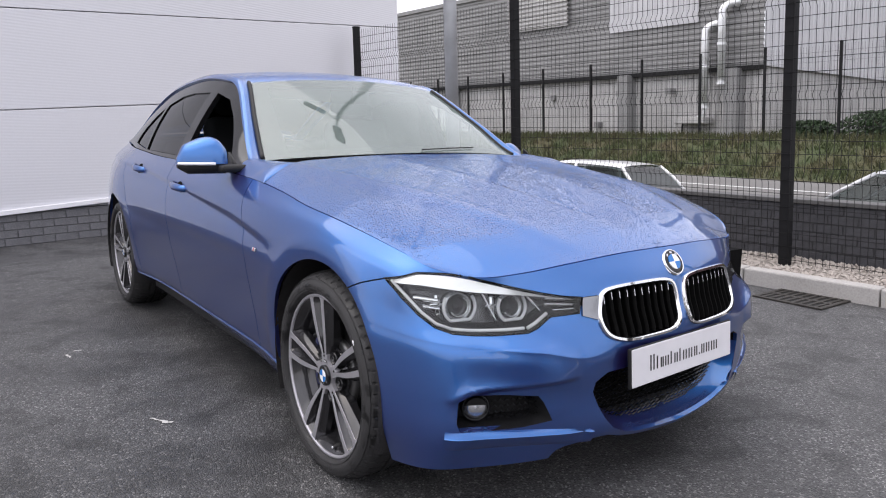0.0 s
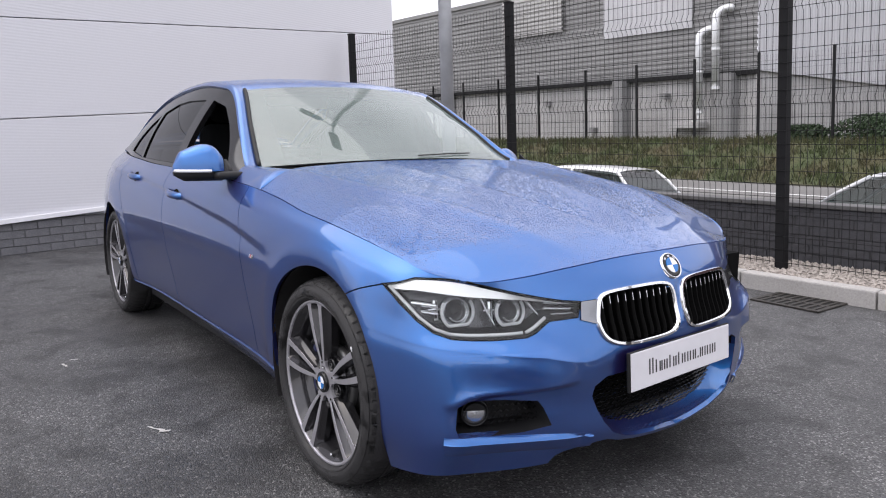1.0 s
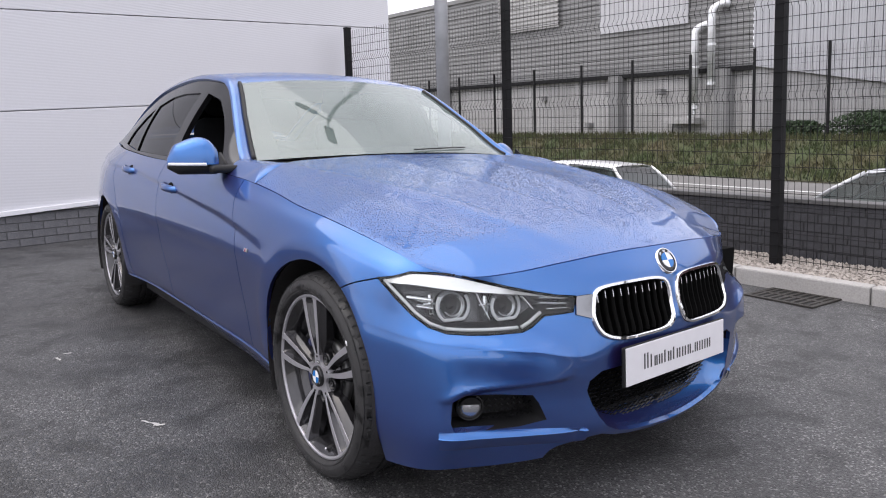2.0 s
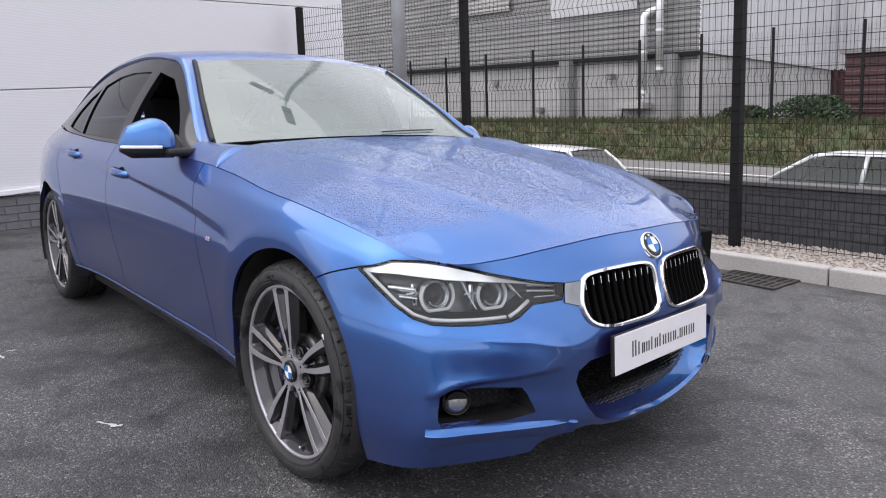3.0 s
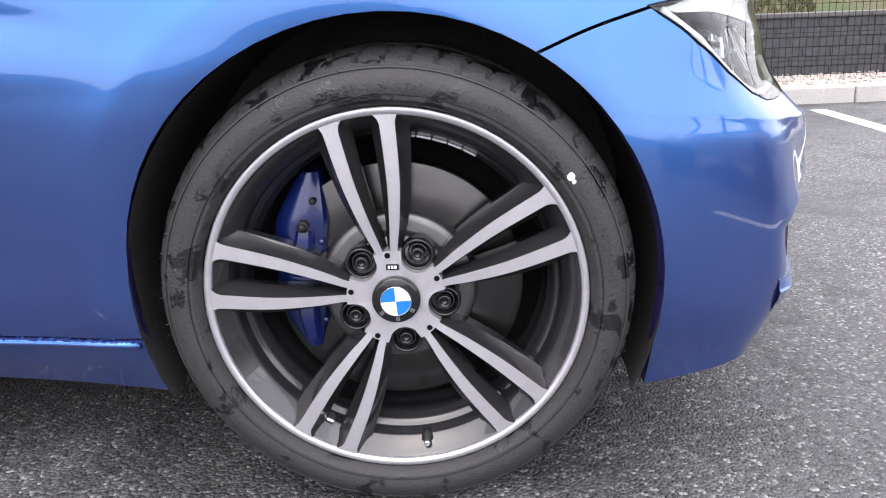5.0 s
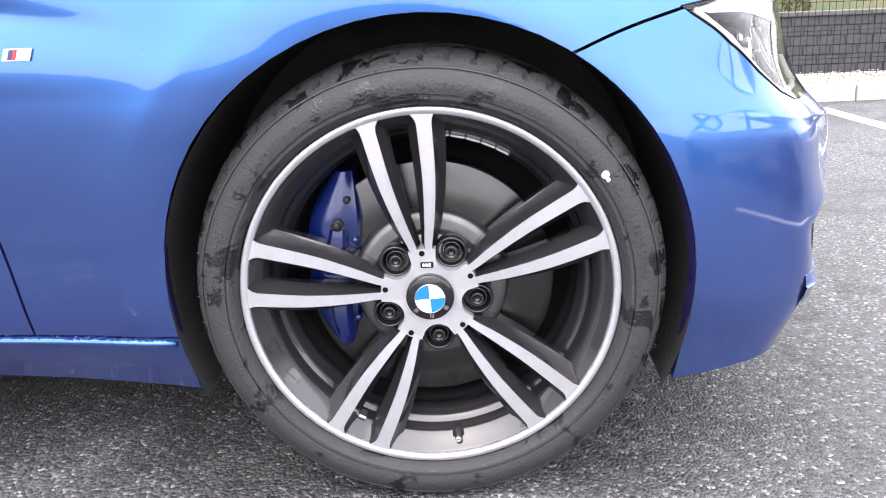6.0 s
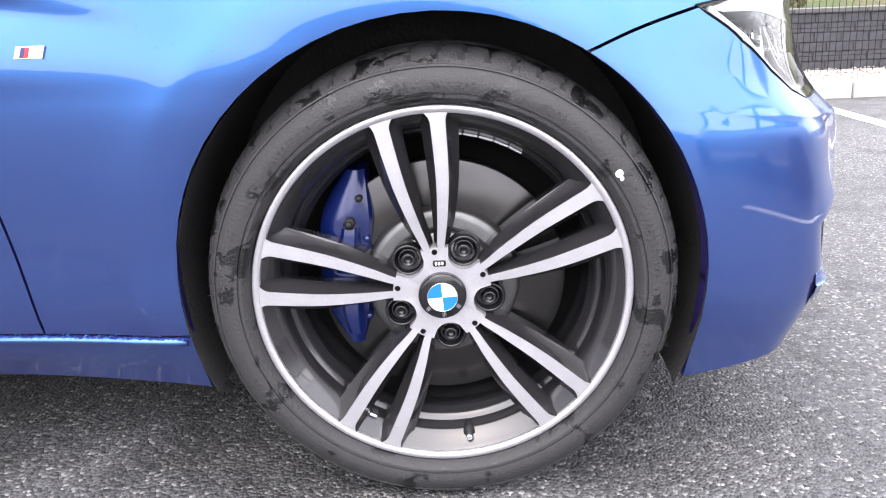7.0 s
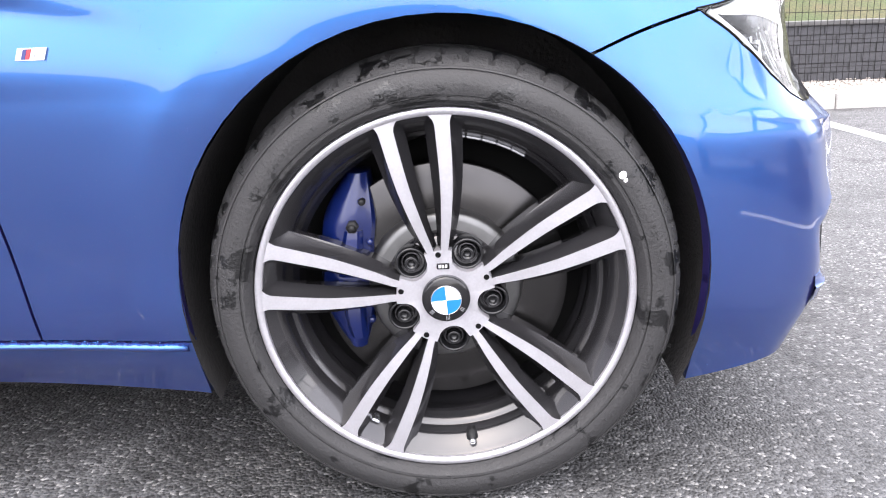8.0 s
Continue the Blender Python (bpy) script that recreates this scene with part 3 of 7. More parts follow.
# ---- low dark brick wall ----
def brick_wall(name, start, direction, length, height, bw, bh, joint, brick_mat, mortar_mat, parent, coping=0.0, limit=300, near=None):
    """Courses of bricks before a mortar core. The bricks nearest to `near` are pieces of their own; the rest are one mesh."""
    d = Vector((*direction, 0)).normalized()
    n = Vector((d.y, -d.x, 0))
    R = Matrix((d, -n, Vector((0, 0, 1)))).transposed().to_4x4()
    M = Matrix.Translation(start) @ R
    bm = bmesh.new()
    box(bm, (0, 0.008, 0), (length, 0.2, height - 0.002))
    bm.transform(M)
    part("core", bm, mortar_mat, parent)
    cells = []
    rows = int(height / (bh + joint))
    for r in range(rows):
        x = -bw / 2 * (r % 2)
        while x < length:
            a, b = max(x, 0.0), min(x + bw, length)
            if b - a > 0.03:
                cells.append((a, b, r))
            x += bw + joint
    key = (lambda c: abs((c[0] + c[1]) / 2 - near)) if near is not None else (lambda c: 0)
    cells.sort(key=key)
    meshes = {}
    rest = bmesh.new()
    for k, (a, b, r) in enumerate(cells):
        z = joint / 2 + r * (bh + joint)
        if k < limit:
            w = round(b - a, 2)
            off = M @ Vector((a, rnd.uniform(-0.0015, 0.0015), z))
            if w not in meshes:
                nb = bmesh.new()
                box(nb, (0, 0, 0), (b - a, 0.02, bh), 0.0025)
                nb.transform(R)
                meshes[w] = part("brick", nb, brick_mat, parent)
                meshes[w].location = LEAN[parent.name].to_3x3() @ off if parent.name in LEAN else off
            else:
                share(meshes[w], parent, off)
        else:
            nb = bmesh.new()
            box(nb, (a, 0, z), (b, 0.02, z + bh))
            nb.transform(M)
            tmp = bpy.data.meshes.new("tmp")
            nb.to_mesh(tmp)
            nb.free()
            rest.from_mesh(tmp)
            bpy.data.meshes.remove(tmp)
    if len(rest.verts):
        tagged(part("bricks", rest, brick_mat, parent), kind="stuff")
    else:
        rest.free()
    if coping:
        x = 0.0
        while x < length - 0.1:
            nb = bmesh.new()
            box(nb, (x + 0.003, -0.02, height), (min(x + 0.597, length), 0.22, height + coping), 0.006)
            nb.transform(M)
            part("coping_stone", nb, COPING, parent)
            x += 0.6


low_wall = thing("low_wall", (0, 0, 0), label="low dark grey brick retaining wall with a dark coping", category="wall", kind="structure")
low_wall.name = "wall_low"
LEAN["wall_low"] = LEAN["low_wall"]


# ---- white clad building behind the car ----
wdir = Vector((math.cos(radians(106)), math.sin(radians(106)), 0))
wnor = Vector((wdir.y, -wdir.x, 0))
WS = Vector((-5.84, -0.86, 0))
W0, W1 = -4.5, 5.15


def wall_local(s, out, z):
    return WS + wdir * s + wnor * out + Vector((0, 0, z * (1 + 0.015 * (s + 0.5)) + 0.05 * (s + 0.35)))


def wall_block(bm, s0, s1, o0, o1, z0, z1, bevel=0.0):
    nb = bmesh.new()
    box(nb, (s0, o0, z0), (s1, o1, z1), bevel)
    for v in nb.verts:
        v.co = wall_local(*v.co)
    tmp = bpy.data.meshes.new("tmp")
    nb.to_mesh(tmp)
    nb.free()
    bm.from_mesh(tmp)
    bpy.data.meshes.remove(tmp)
    return bm


unit = thing("wall_white", (0, 0, 0), label="tall white metal-clad wall above a grey brick plinth", category="wall", kind="structure")
bm = bmesh.new()
wall_block(bm, W0, W1, -6.0, -0.08, -0.5, 5.9)
part("core", bm, FLASH, unit)
z = 0.335
while z < 5.4:
    bm = bmesh.new()
    wall_block(bm, W0, W1 + 0.02, -0.08, 0.0, z + 0.004, z + 0.916, 0.006)
    part("panel", bm, PANEL, unit)
    z += 0.92
bm = bmesh.new()
wall_block(bm, W0, W1 + 0.03, -0.06, 0.035, 0.30, 0.345, 0.004)
part("flashing", bm, FLASH, unit)

# ---- mesh fence ----
fence = thing("mesh_fence", (0, 0, 0), label="tall black welded mesh security fence on square posts", category="fence", kind="structure")
fx = [-6.72, -3.73, -0.86, 2.2, 5.2, 8.2]
for x in fx:
    bm = bmesh.new()
    box(bm, (x - 0.035, fence_y(x) - 0.045, -0.1), (x + 0.035, fence_y(x) + 0.035, 2.48), 0.005)
    part("post", bm, BLACK_METAL, fence)
    bm = bmesh.new()
    box(bm, (x - 0.039, fence_y(x) - 0.049, 2.48), (x + 0.039, fence_y(x) + 0.039, 2.50), 0.004)
    part("post_cap", bm, BLACK_METAL, fence)


def wire(bm, a, b, r):
    a, b = Vector(a), Vector(b)
    d = (b - a).normalized()
    u = d.orthogonal().normalized()
    w = d.cross(u)
    q = [[bm.verts.new(p + r * (math.cos(k * 2.0944) * u + math.sin(k * 2.0944) * w)) for k in range(3)] for p in (a, b)]
    for k in range(3):
        bm.faces.new((q[0][k], q[0][(k + 1) % 3], q[1][(k + 1) % 3], q[1][k]))


for x0, x1 in zip(fx, fx[1:]):
    bm = bmesh.new()
    xx = x0 + 0.05
    while xx < x1 - 0.03:
        zz = [0.12, 0.72, 0.77, 0.82, 1.32, 1.37, 1.42, 2.0, 2.05, 2.1, 2.44]
        yy = [0, 0, -0.03, 0, 0, -0.03, 0, 0, -0.03, 0, 0]
        for k in range(len(zz) - 1):
            wire(bm, (xx, fence_y(xx) - 0.05 + yy[k], zz[k]), (xx, fence_y(xx) - 0.05 + yy[k + 1], zz[k + 1]), 0.0024)
        xx += 0.05
    zz = 0.14
    while zz < 2.44:
        wire(bm, (x0, fence_y(x0) - 0.055, zz), (x1, fence_y(x1) - 0.055, zz), 0.0028)
        zz += 0.1
    part("mesh_panel", bm, BLACK_METAL, fence)

# lamp post beside the fence: a straight pole, an arm out over the car park and two lanterns
lamp = thing("lamp_post", (-4.62, 3.12, 0.05), label="round galvanised steel lamp post standing in the gravel", category="lamp post")
bm = bmesh.new()
tube(bm, [(0, 0, -0.1), (0, 0, 3.0), (0, 0, 5.7)], 0.075, 20)
part("pole", bm, GALV, lamp, smooth=50)
bm = bmesh.new()
box(bm, (-0.10, -0.10, 0.0), (0.10, 0.10, 0.02), 0.004)
part("base_plate", bm, GALV, lamp)
bm = bmesh.new()
bend = curve3([(0, 0, 5.65), (0.03, -0.03, 5.88), (0.30, -0.32, 6.0), (0.98, -1.04, 6.0), (1.53, -1.56, 5.95)])
tube(bm, [Vector(bend(t)) for t in np.linspace(0, 1, 24)], 0.05, 14)
part("arm", bm, GALV, lamp, "curved galvanised arm", smooth=50)
JOINT = Vector((1.53, -1.56, 5.95))
for a_, b_ in (((1.26, -1.68), (0.88, -1.97)), ((1.76, -1.73), (2.18, -1.94))):
    near_, far_ = Vector((*a_, 5.95)), Vector((*b_, 5.95))
    bm = bmesh.new()
    tube(bm, [JOINT, near_], 0.022, 10)
    part("bracket", bm, GALV, lamp, smooth=50)
    d = far_ - near_
    M = Matrix.Translation((near_ + far_) / 2) @ Matrix.Rotation(math.atan2(d.y, d.x), 4, "Z")
    bm = bmesh.new()
    box(bm, (-d.length / 2, -0.10, -0.05), (d.length / 2, 0.10, 0.05), 0.035)
    bm.transform(M)
    lantern = part("lantern", bm, BLACK_METAL, lamp, "dark flat lantern", smooth=40)
    bm = bmesh.new()
    box(bm, (-d.length / 2 + 0.06, -0.07, -0.058), (d.length / 2 - 0.05, 0.07, -0.046), 0.004)
    bm.transform(M)
    part("lantern_glass", bm, BLACK_GLOSS, lantern)

# ---- industrial building over the road ----
FLUE = mat("bright_flue_steel", (0.72, 0.73, 0.74), 0.35, 0.5, var=0.3, scale=5)
mill = thing("industrial_building", (-13.0, 24.0, 0.9), label="grey industrial building with ribbed cladding and silver flue pipes", category="building")


def ribbed(bm, a, b, z0, z1, pitch, depth, across=False):
    """A sheet of trapezoid ribs between two plan points; across: the ribs run level."""
    a, b = Vector((*a, 0)), Vector((*b, 0))
    d = (b - a).normalized()
    n = Vector((d.y, -d.x, 0))
    L = (b - a).length
    prof = [(0, 0), (0.35, 0), (0.5, 1), (0.85, 1)]
    total = (z1 - z0) if across else L
    pts = []
    k = 0
    while k * pitch < total:
        for u, w in prof:
            s = (k + u) * pitch
            if s < total:
                pts.append((s, w * depth))
        k += 1
    pts.append((total, 0))
    if across:
        grid_mesh(bm, [[a + n * w + Vector((0, 0, z0 + s)), b + n * w + Vector((0, 0, z0 + s))] for s, w in pts])
    else:
        grid_mesh(bm, [[a + d * s + n * w + Vector((0, 0, z0)), a + d * s + n * w + Vector((0, 0, z1))] for s, w in pts])
    return bm


LFT, CRN, RGT = (-26.0, -1.4), (0.0, 0.0), (-0.6, 14.0)
bm = bmesh.new()
ribbed(bm, LFT, CRN, -1.2, 2.8, 0.3, 0.04)
part("lower_cladding", bm, CLAD_LIGHT, mill)
bm = bmesh.new()
ribbed(bm, (LFT[0], LFT[1] - 0.18), (0.15, -0.18), 2.75, 7.2, 0.22, 0.035, True)
part("upper_cladding", bm, CLAD_GREY, mill)
bm = bmesh.new()
ribbed(bm, CRN, RGT, -1.2, 2.8, 0.3, 0.04)
part("lower_cladding", bm, CLAD_LIGHT, mill)
bm = bmesh.new()
ribbed(bm, (0.15, -0.18), (RGT[0] + 0.15, RGT[1]), 2.75, 7.2, 0.3, 0.04)
part("upper_cladding", bm, CLAD_PALE, mill)
# rear wing that closes the gap towards the next building
bm = bmesh.new()
ribbed(bm, (RGT[0], RGT[1]), (RGT[0] + 3.6, RGT[1] + 0.3), -1.2, 2.8, 0.3, 0.04)
part("lower_cladding", bm, MAROON, mill, "dark lower cladding")
bm = bmesh.new()
ribbed(bm, (RGT[0] + 0.15, RGT[1]), (RGT[0] + 3.6, RGT[1] + 0.3), 2.75, 7.2, 0.3, 0.04)
part("upper_cladding", bm, CLAD_PALE, mill)
bm = bmesh.new()
vs = [bm.verts.new(v) for v in ((LFT[0], LFT[1] - 0.3, 7.2), (0.2, -0.3, 7.2), (RGT[0] + 0.2, RGT[1], 7.3), (LFT[0], RGT[1], 7.9))]
top = [bm.verts.new(v.co + Vector((0, 0, 0.2))) for v in vs]
bm.faces.new(vs[::-1])
bm.faces.new(top)
for i in range(4):
    bm.faces.new((vs[i], vs[(i + 1) % 4], top[(i + 1) % 4], top[i]))
part("roof", bm, CLAD_GREY, mill)
bm = bmesh.new()
box(bm, (LFT[0], LFT[1] - 0.3, 2.62), (0.2, LFT[1] - 0.1, 2.78))
for v in bm.verts:
    v.co.y += 1.4 * (v.co.x - LFT[0]) / 26.0
part("trim", bm, BLACK_METAL, mill, "dark trim strip between the cladding bands")
for px, low_z, top_z in ((-1.98, 1.2, 4.45), (-1.26, 2.1, 5.15)):
    flue = bmesh.new()
    turn_ = [(px + 0.34 - 0.34 * math.cos(t), -0.72 + 0.30 * math.sin(t) ** 2, top_z - 0.34 + 0.34 * math.sin(t)) for t in np.linspace(0.2, 2.2, 9)]
    tube(flue, [(px, -0.72, low_z), (px, -0.72, top_z - 0.6)] + turn_, 0.145, 14)
    part("flue", flue, FLUE, mill, "silver flue pipe with a bend", smooth=50)
    for zc in (low_z + 0.05, (low_z + top_z) / 2):
        flue = bmesh.new()
        lathe(flue, [(.145, -.05), (.175, -.05), (.175, .05), (.145, .05)], 18)
        flue.transform(Matrix.Translation((px, -0.72, zc)) @ Matrix.Rotation(radians(90), 4, "X"))
        part("flue_clamp", flue, FLUE, mill)
bm = bmesh.new()
tube(bm, [(-1.98, -0.72, 1.22), (-1.98, -0.72, 0.95), (-2.3, -0.66, 0.9)], 0.06, 8)
part("drain_pipe", bm, FLUE, mill, smooth=50)
bm = bmesh.new()
box(bm, (-3.3, -0.9, 0.62), (-1.9, -0.2, 0.86), 0.02)
part("plant_box", bm, CLAD_LIGHT, mill)
bm = bmesh.new()
tube(bm, [(-2.9, -0.8, 0.64), (-2.95, -0.8, 0.2), (-3.1, -0.7, -0.1)], 0.035, 8)
part("hose", bm, BLACK_METAL, mill)
bm = bmesh.new()
ribbed(bm, (-6.9, -0.62), (-2.5, -0.42), 4.6, 7.1, 0.3, 0.05)
part("upper_panel", bm, CLAD_PALE, mill, "pale panel high on the wall")
for xx, zz in ((-6.3, 1.95), (-3.7, 1.95), (-10.4, 1.9), (-7.6, 0.6)):
    bm = bmesh.new()
    box(bm, (xx - 0.14, -0.75, zz - 0.12), (xx + 0.14, -0.35, zz + 0.12), 0.02)
    part("wall_lamp", bm, CLAD_GREY, mill)
bm = bmesh.new()
ribbed(bm, (-13.2, -1.05), (-9.2, -0.85), 5.2, 7.1, 0.2, 0.06, True)
part("louvre", bm, CLAD_LIGHT, mill)
for xx in (-18.0, -6.2, -1.2):
    bm = bmesh.new()
    box(bm, (xx, -1.0 + (xx + 13) * 0.05 - 0.25, -1.2), (xx + 0.55, -0.1, 2.7), 0.02)
    part("column", bm, CLAD_GREY, mill)

shed = thing("maroon_building", (-7.7, 24.0, 0.3), label="dark maroon clad building with white downpipes", category="building")
for x0, x1, top_z, yy in ((0.0, 4.0, 2.95, 0.0), (4.3, 22.0, 4.4, -0.6)):
    bm = bmesh.new()
    ribbed(bm, (x0, yy), (x1, yy), -0.9, top_z, 0.3, 0.03, True)
    ribbed(bm, (x0, 9.0), (x0, yy), -0.9, top_z, 0.3, 0.03, True)
    part("cladding", bm, MAROON, shed)
    bm = bmesh.new()
    box(bm, (x0 - 0.15, yy - 0.15, top_z), (x1 + 0.1, 9.0, top_z + 0.14))
    part("roof", bm, CLAD_GREY, shed)
for xx in (4.15, 9.0):
    bm = bmesh.new()
    box(bm, (xx - 0.12, -0.85, 0.6), (xx + 0.12, -0.65, 4.3), 0.03)
    part("downpipe", bm, FLASH, shed)

# security fence on the bank
pal = thing("boundary_fence", (0, 21.5, 0.9), label="slim black mesh boundary fence on the grass bank", category="fence", kind="structure")
bx = [-33.2, -30.5, -27.8, -25.0, -22.2, -19.3, -16.6, -13.96, -11.46, -8.97, -6.3, -3.6, -0.9, 1.8, 4.5, 7.2]
for x in bx:
    bm = bmesh.new()
    box(bm, (x - 0.04, -0.04, -0.4), (x + 0.04, 0.04, 3.1), 0.006)
    part("post", bm, BLACK_METAL, pal)
for x0, x1 in zip(bx, bx[1:]):
    bm = bmesh.new()
    xx = x0 + 0.1
    while xx < x1:
        wire(bm, (xx, 0, 0.0), (xx, 0, 3.0), 0.0035)
        xx += 0.1
    zz = 0.1
    while zz < 3.05:
        wire(bm, (x0, 0, zz), (x1, 0, zz), 0.0035)
        zz += 0.3
    part("mesh_panel", bm, BLACK_METAL, pal)


# ---- parked cars on the road below the wall, seen down to their window sills ----
def parked(at, turn, paint, **tags):
    c = thing("parked_car", at, **tags)
    R4 = Matrix.Rotation(radians(turn), 4, "Z")
    lower = bmesh.new()
    rows = []
    for x, z0, z1, h in ((-2.1, .35, .80, .62), (-2.0, .25, .92, .80), (-1.2, .22, .93, .86), (0, .22, .92, .87), (1.0, .22, .90, .86), (1.8, .25, .74, .78), (2.05, .32, .60, .62)):
        rows.append([(x, -h * 0.9, z0), (x, -h, (z0 + z1) / 2), (x, -h * 0.96, z1 - 0.06), (x, -h * 0.8, z1), (x, 0, z1 + 0.03), (x, h * 0.8, z1), (x, h * 0.96, z1 - 0.06), (x, h, (z0 + z1) / 2), (x, h * 0.9, z0)])
    grid_mesh(lower, rows)
    for e in (rows[0], rows[-1]):
        lower.faces.new([lower.verts.new(p) for p in e])
    bmesh.ops.remove_doubles(lower, verts=lower.verts, dist=1e-5)
    bmesh.ops.recalc_face_normals(lower, faces=lower.faces)
    lower.transform(R4)
    part("body", lower, paint, c, smooth=50)
    def ring(x, h, z):
        return [(x, -h, z - 0.035), (x, -h * 0.93, z - 0.006), (x, -h * 0.5, z + 0.012), (x, 0, z + 0.016), (x, h * 0.5, z + 0.012), (x, h * 0.93, z - 0.006), (x, h, z - 0.035)]
    roof = bmesh.new()
    top = [ring(x, h, z) for x, h, z in ((-1.30, .58, 1.40), (-1.1, .61, 1.43), (-0.5, .63, 1.46), (0.1, .62, 1.46), (0.35, .60, 1.43))]
    grid_mesh(roof, top)
    grid_mesh(roof, [[(x, y, z - 0.04) for x, y, z in r] for r in top])
    roof.transform(R4)
    part("roof", roof, paint, c, smooth=50)
    for s in (-1, 1):
        for a, b in (((0.35, s * .60, 1.40), (1.05, s * .76, .92)), ((-1.30, s * .58, 1.38), (-1.75, s * .72, .94)), ((-0.30, s * .63, 1.42), (-0.28, s * .80, .93))):
            p = bmesh.new()
            tube(p, [a, tuple((Vector(a) + Vector(b)) / 2 + Vector((0, s * 0.03, 0.02))), b], 0.03, 8)
            p.transform(R4)
            part("pillar", p, paint, c, smooth=60)
        for q in (((0.30, 1.40), (0.98, .95), (-0.24, .95), (-0.26, 1.40)), ((-0.34, 1.40), (-0.32, .95), (-1.70, .95), (-1.27, 1.38))):
            g = bmesh.new()
            g.faces.new([g.verts.new((x, s * (0.62 + (1.40 - z) * 0.36), z)) for x, z in q])
            g.transform(R4)
            part("side_window", g, TINT2, c)
    for pts in (((0.37, 1.40, .58), (1.03, .94, .72)), ((-1.32, 1.37, .56), (-1.76, .95, .68))):
        (x0, z0, h0), (x1, z1, h1) = pts
        g = bmesh.new()
        g.faces.new([g.verts.new(v) for v in ((x0, -h0, z0), (x0, h0, z0), (x1, h1, z1), (x1, -h1, z1))])
        g.transform(R4)
        part("screen", g, TINT2, c)
    for x in (-1.35, 1.3):
        for s in (-1, 1):
            t = bmesh.new()
            lathe(t, [(.0, -.1), (.19, -.1), (.31, -.09), (.32, -.05), (.32, .05), (.31, .09), (.0, .1)], 28)
            t.transform(R4 @ Matrix.Translation((x, s * .76, .31)))
            part("tyre", t, RUBBER, c, smooth=40)
    return c


SILVER = mat("silver_car_paint", (0.42, 0.43, 0.44), 0.35, 0.6, coat=0.8, var=0.1, scale=3)
WHITE_PAINT = mat("white_car_paint", (0.72, 0.72, 0.73), 0.3, coat=0.8, var=0.1, scale=3)
TINT2 = glass("green_car_glass", (0.22, 0.27, 0.26))
parked((-1.73, 8.46, -0.79), 182, SILVER, label="silver hatchback parked behind the low wall", category="car", group="cars parked behind the low wall")
parked((-7.75, 8.7, -0.89), 184, WHITE_PAINT, label="white car parked behind the low wall", category="car", group="cars parked behind the low wall")

rear_lamp = mat("red_lamp_lens", (0.42, 0.012, 0.015), 0.15, coat=0.6, var=0.2, scale=30)
visitor = parked((4.4, -2.2, 0.0), -70, SILVER, label="silver car parked across the bay ahead of the blue saloon", category="car")
for s_ in (-1, 1):
    bm = bmesh.new()
    box(bm, (-2.07, s_ * .62 - .14, .66), (-1.98, s_ * .62 + .14, .80), 0.02)
    bm.transform(Matrix.Rotation(radians(-70), 4, "Z"))
    part("tail_lamp", bm, rear_lamp, visitor, "red tail lamp", smooth=40)

# shrubs at the foot of the buildings
def shrub(at, r, h, seed, **tags):
    s = thing("shrub", at, **tags)
    q = random.Random(seed)
    bm = bmesh.new()
    for _ in range(7):
        a = q.uniform(0, 6.28)
        tube(bm, [(0, 0, -0.1), (0.4 * r * math.cos(a), 0.4 * r * math.sin(a), 0.5 * h), (0.8 * r * math.cos(a), 0.8 * r * math.sin(a), h * q.uniform(0.6, 0.9))], lambda t: 0.03 * (1 - 0.7 * t), 5)
    part("stems", bm, MAT_BARK, s)
    bm = bmesh.new()
    for _ in range(2600):
        a, u = q.uniform(0, 6.28), q.random() ** 0.5
        z = q.random()
        rr = r * u * (1 - 0.55 * z ** 3) * (0.8 + 0.3 * math.sin(3 * a + seed))
        c = Vector((rr * math.cos(a), rr * math.sin(a), h * (0.08 + 0.92 * z)))
        n = Vector((q.uniform(-1, 1), q.uniform(-1, 1), q.uniform(-0.3, 1))).normalized()
        t = n.orthogonal().normalized()
        w = n.cross(t)
        k = q.uniform(0.05, 0.10)
        bm.faces.new([bm.verts.new(c + t * k * x + w * k * 0.5 * y) for x, y in ((-1, 0), (0, -1), (1, 0), (0, 1))])
    part("leaves", bm, LEAF, s)


MAT_BARK = mat("shrub_stem", (0.06, 0.045, 0.03), 0.9)
shrub((-10.2, 22.2, 0.85), 1.0, 0.7, 2, label="low dark green shrub on the grass bank", category="shrub", group="shrubs on the bank")
shrub((-7.9, 22.4, 0.85), 1.5, 1.0, 4, label="dark green bush beside the maroon building", category="shrub", group="shrubs on the bank")
shrub((-4.6, 22.8, 0.85), 1.2, 1.2, 7, label="dark green bush beside the maroon building", category="shrub", group="shrubs on the bank")

# scuffs of chalk and grit on the tarmac
CHALK = mat("chalk_scuff", (0.5, 0.49, 0.47), 0.9)
scuff = thing("chalk_scuff", (-0.72, -1.207, 0.0), label="small pale chalk scuffs on the tarmac", category="chalk mark")
for x, y, a, l in ((0, 0, 0.5, 0.09), (-1.05, -0.15, 0.2, 0.06), (-1.12, -0.10, 1.4, 0.04), (0.04, 0.02, 1.2, 0.04), (2.3, 0.95, 0.4, 0.03), (2.5, 1.1, 1.0, 0.02), (0.55, -0.3, 0.3, 0.02)):
    bm = bmesh.new()
    q = random.Random(int(a * 100))
    c = [(x + (k - 3) / 6 * l * math.cos(a), y + (k - 3) / 6 * l * math.sin(a)) for k in range(7)]
    grid_mesh(bm, [[(px - math.sin(a) * w * s, py + math.cos(a) * w * s, 0.0035) for (px, py), w in zip(c, [0.001 + 0.008 * q.random() for _ in c])] for s in (-1, 1)])
    part("scuff", bm, CHALK, scuff)

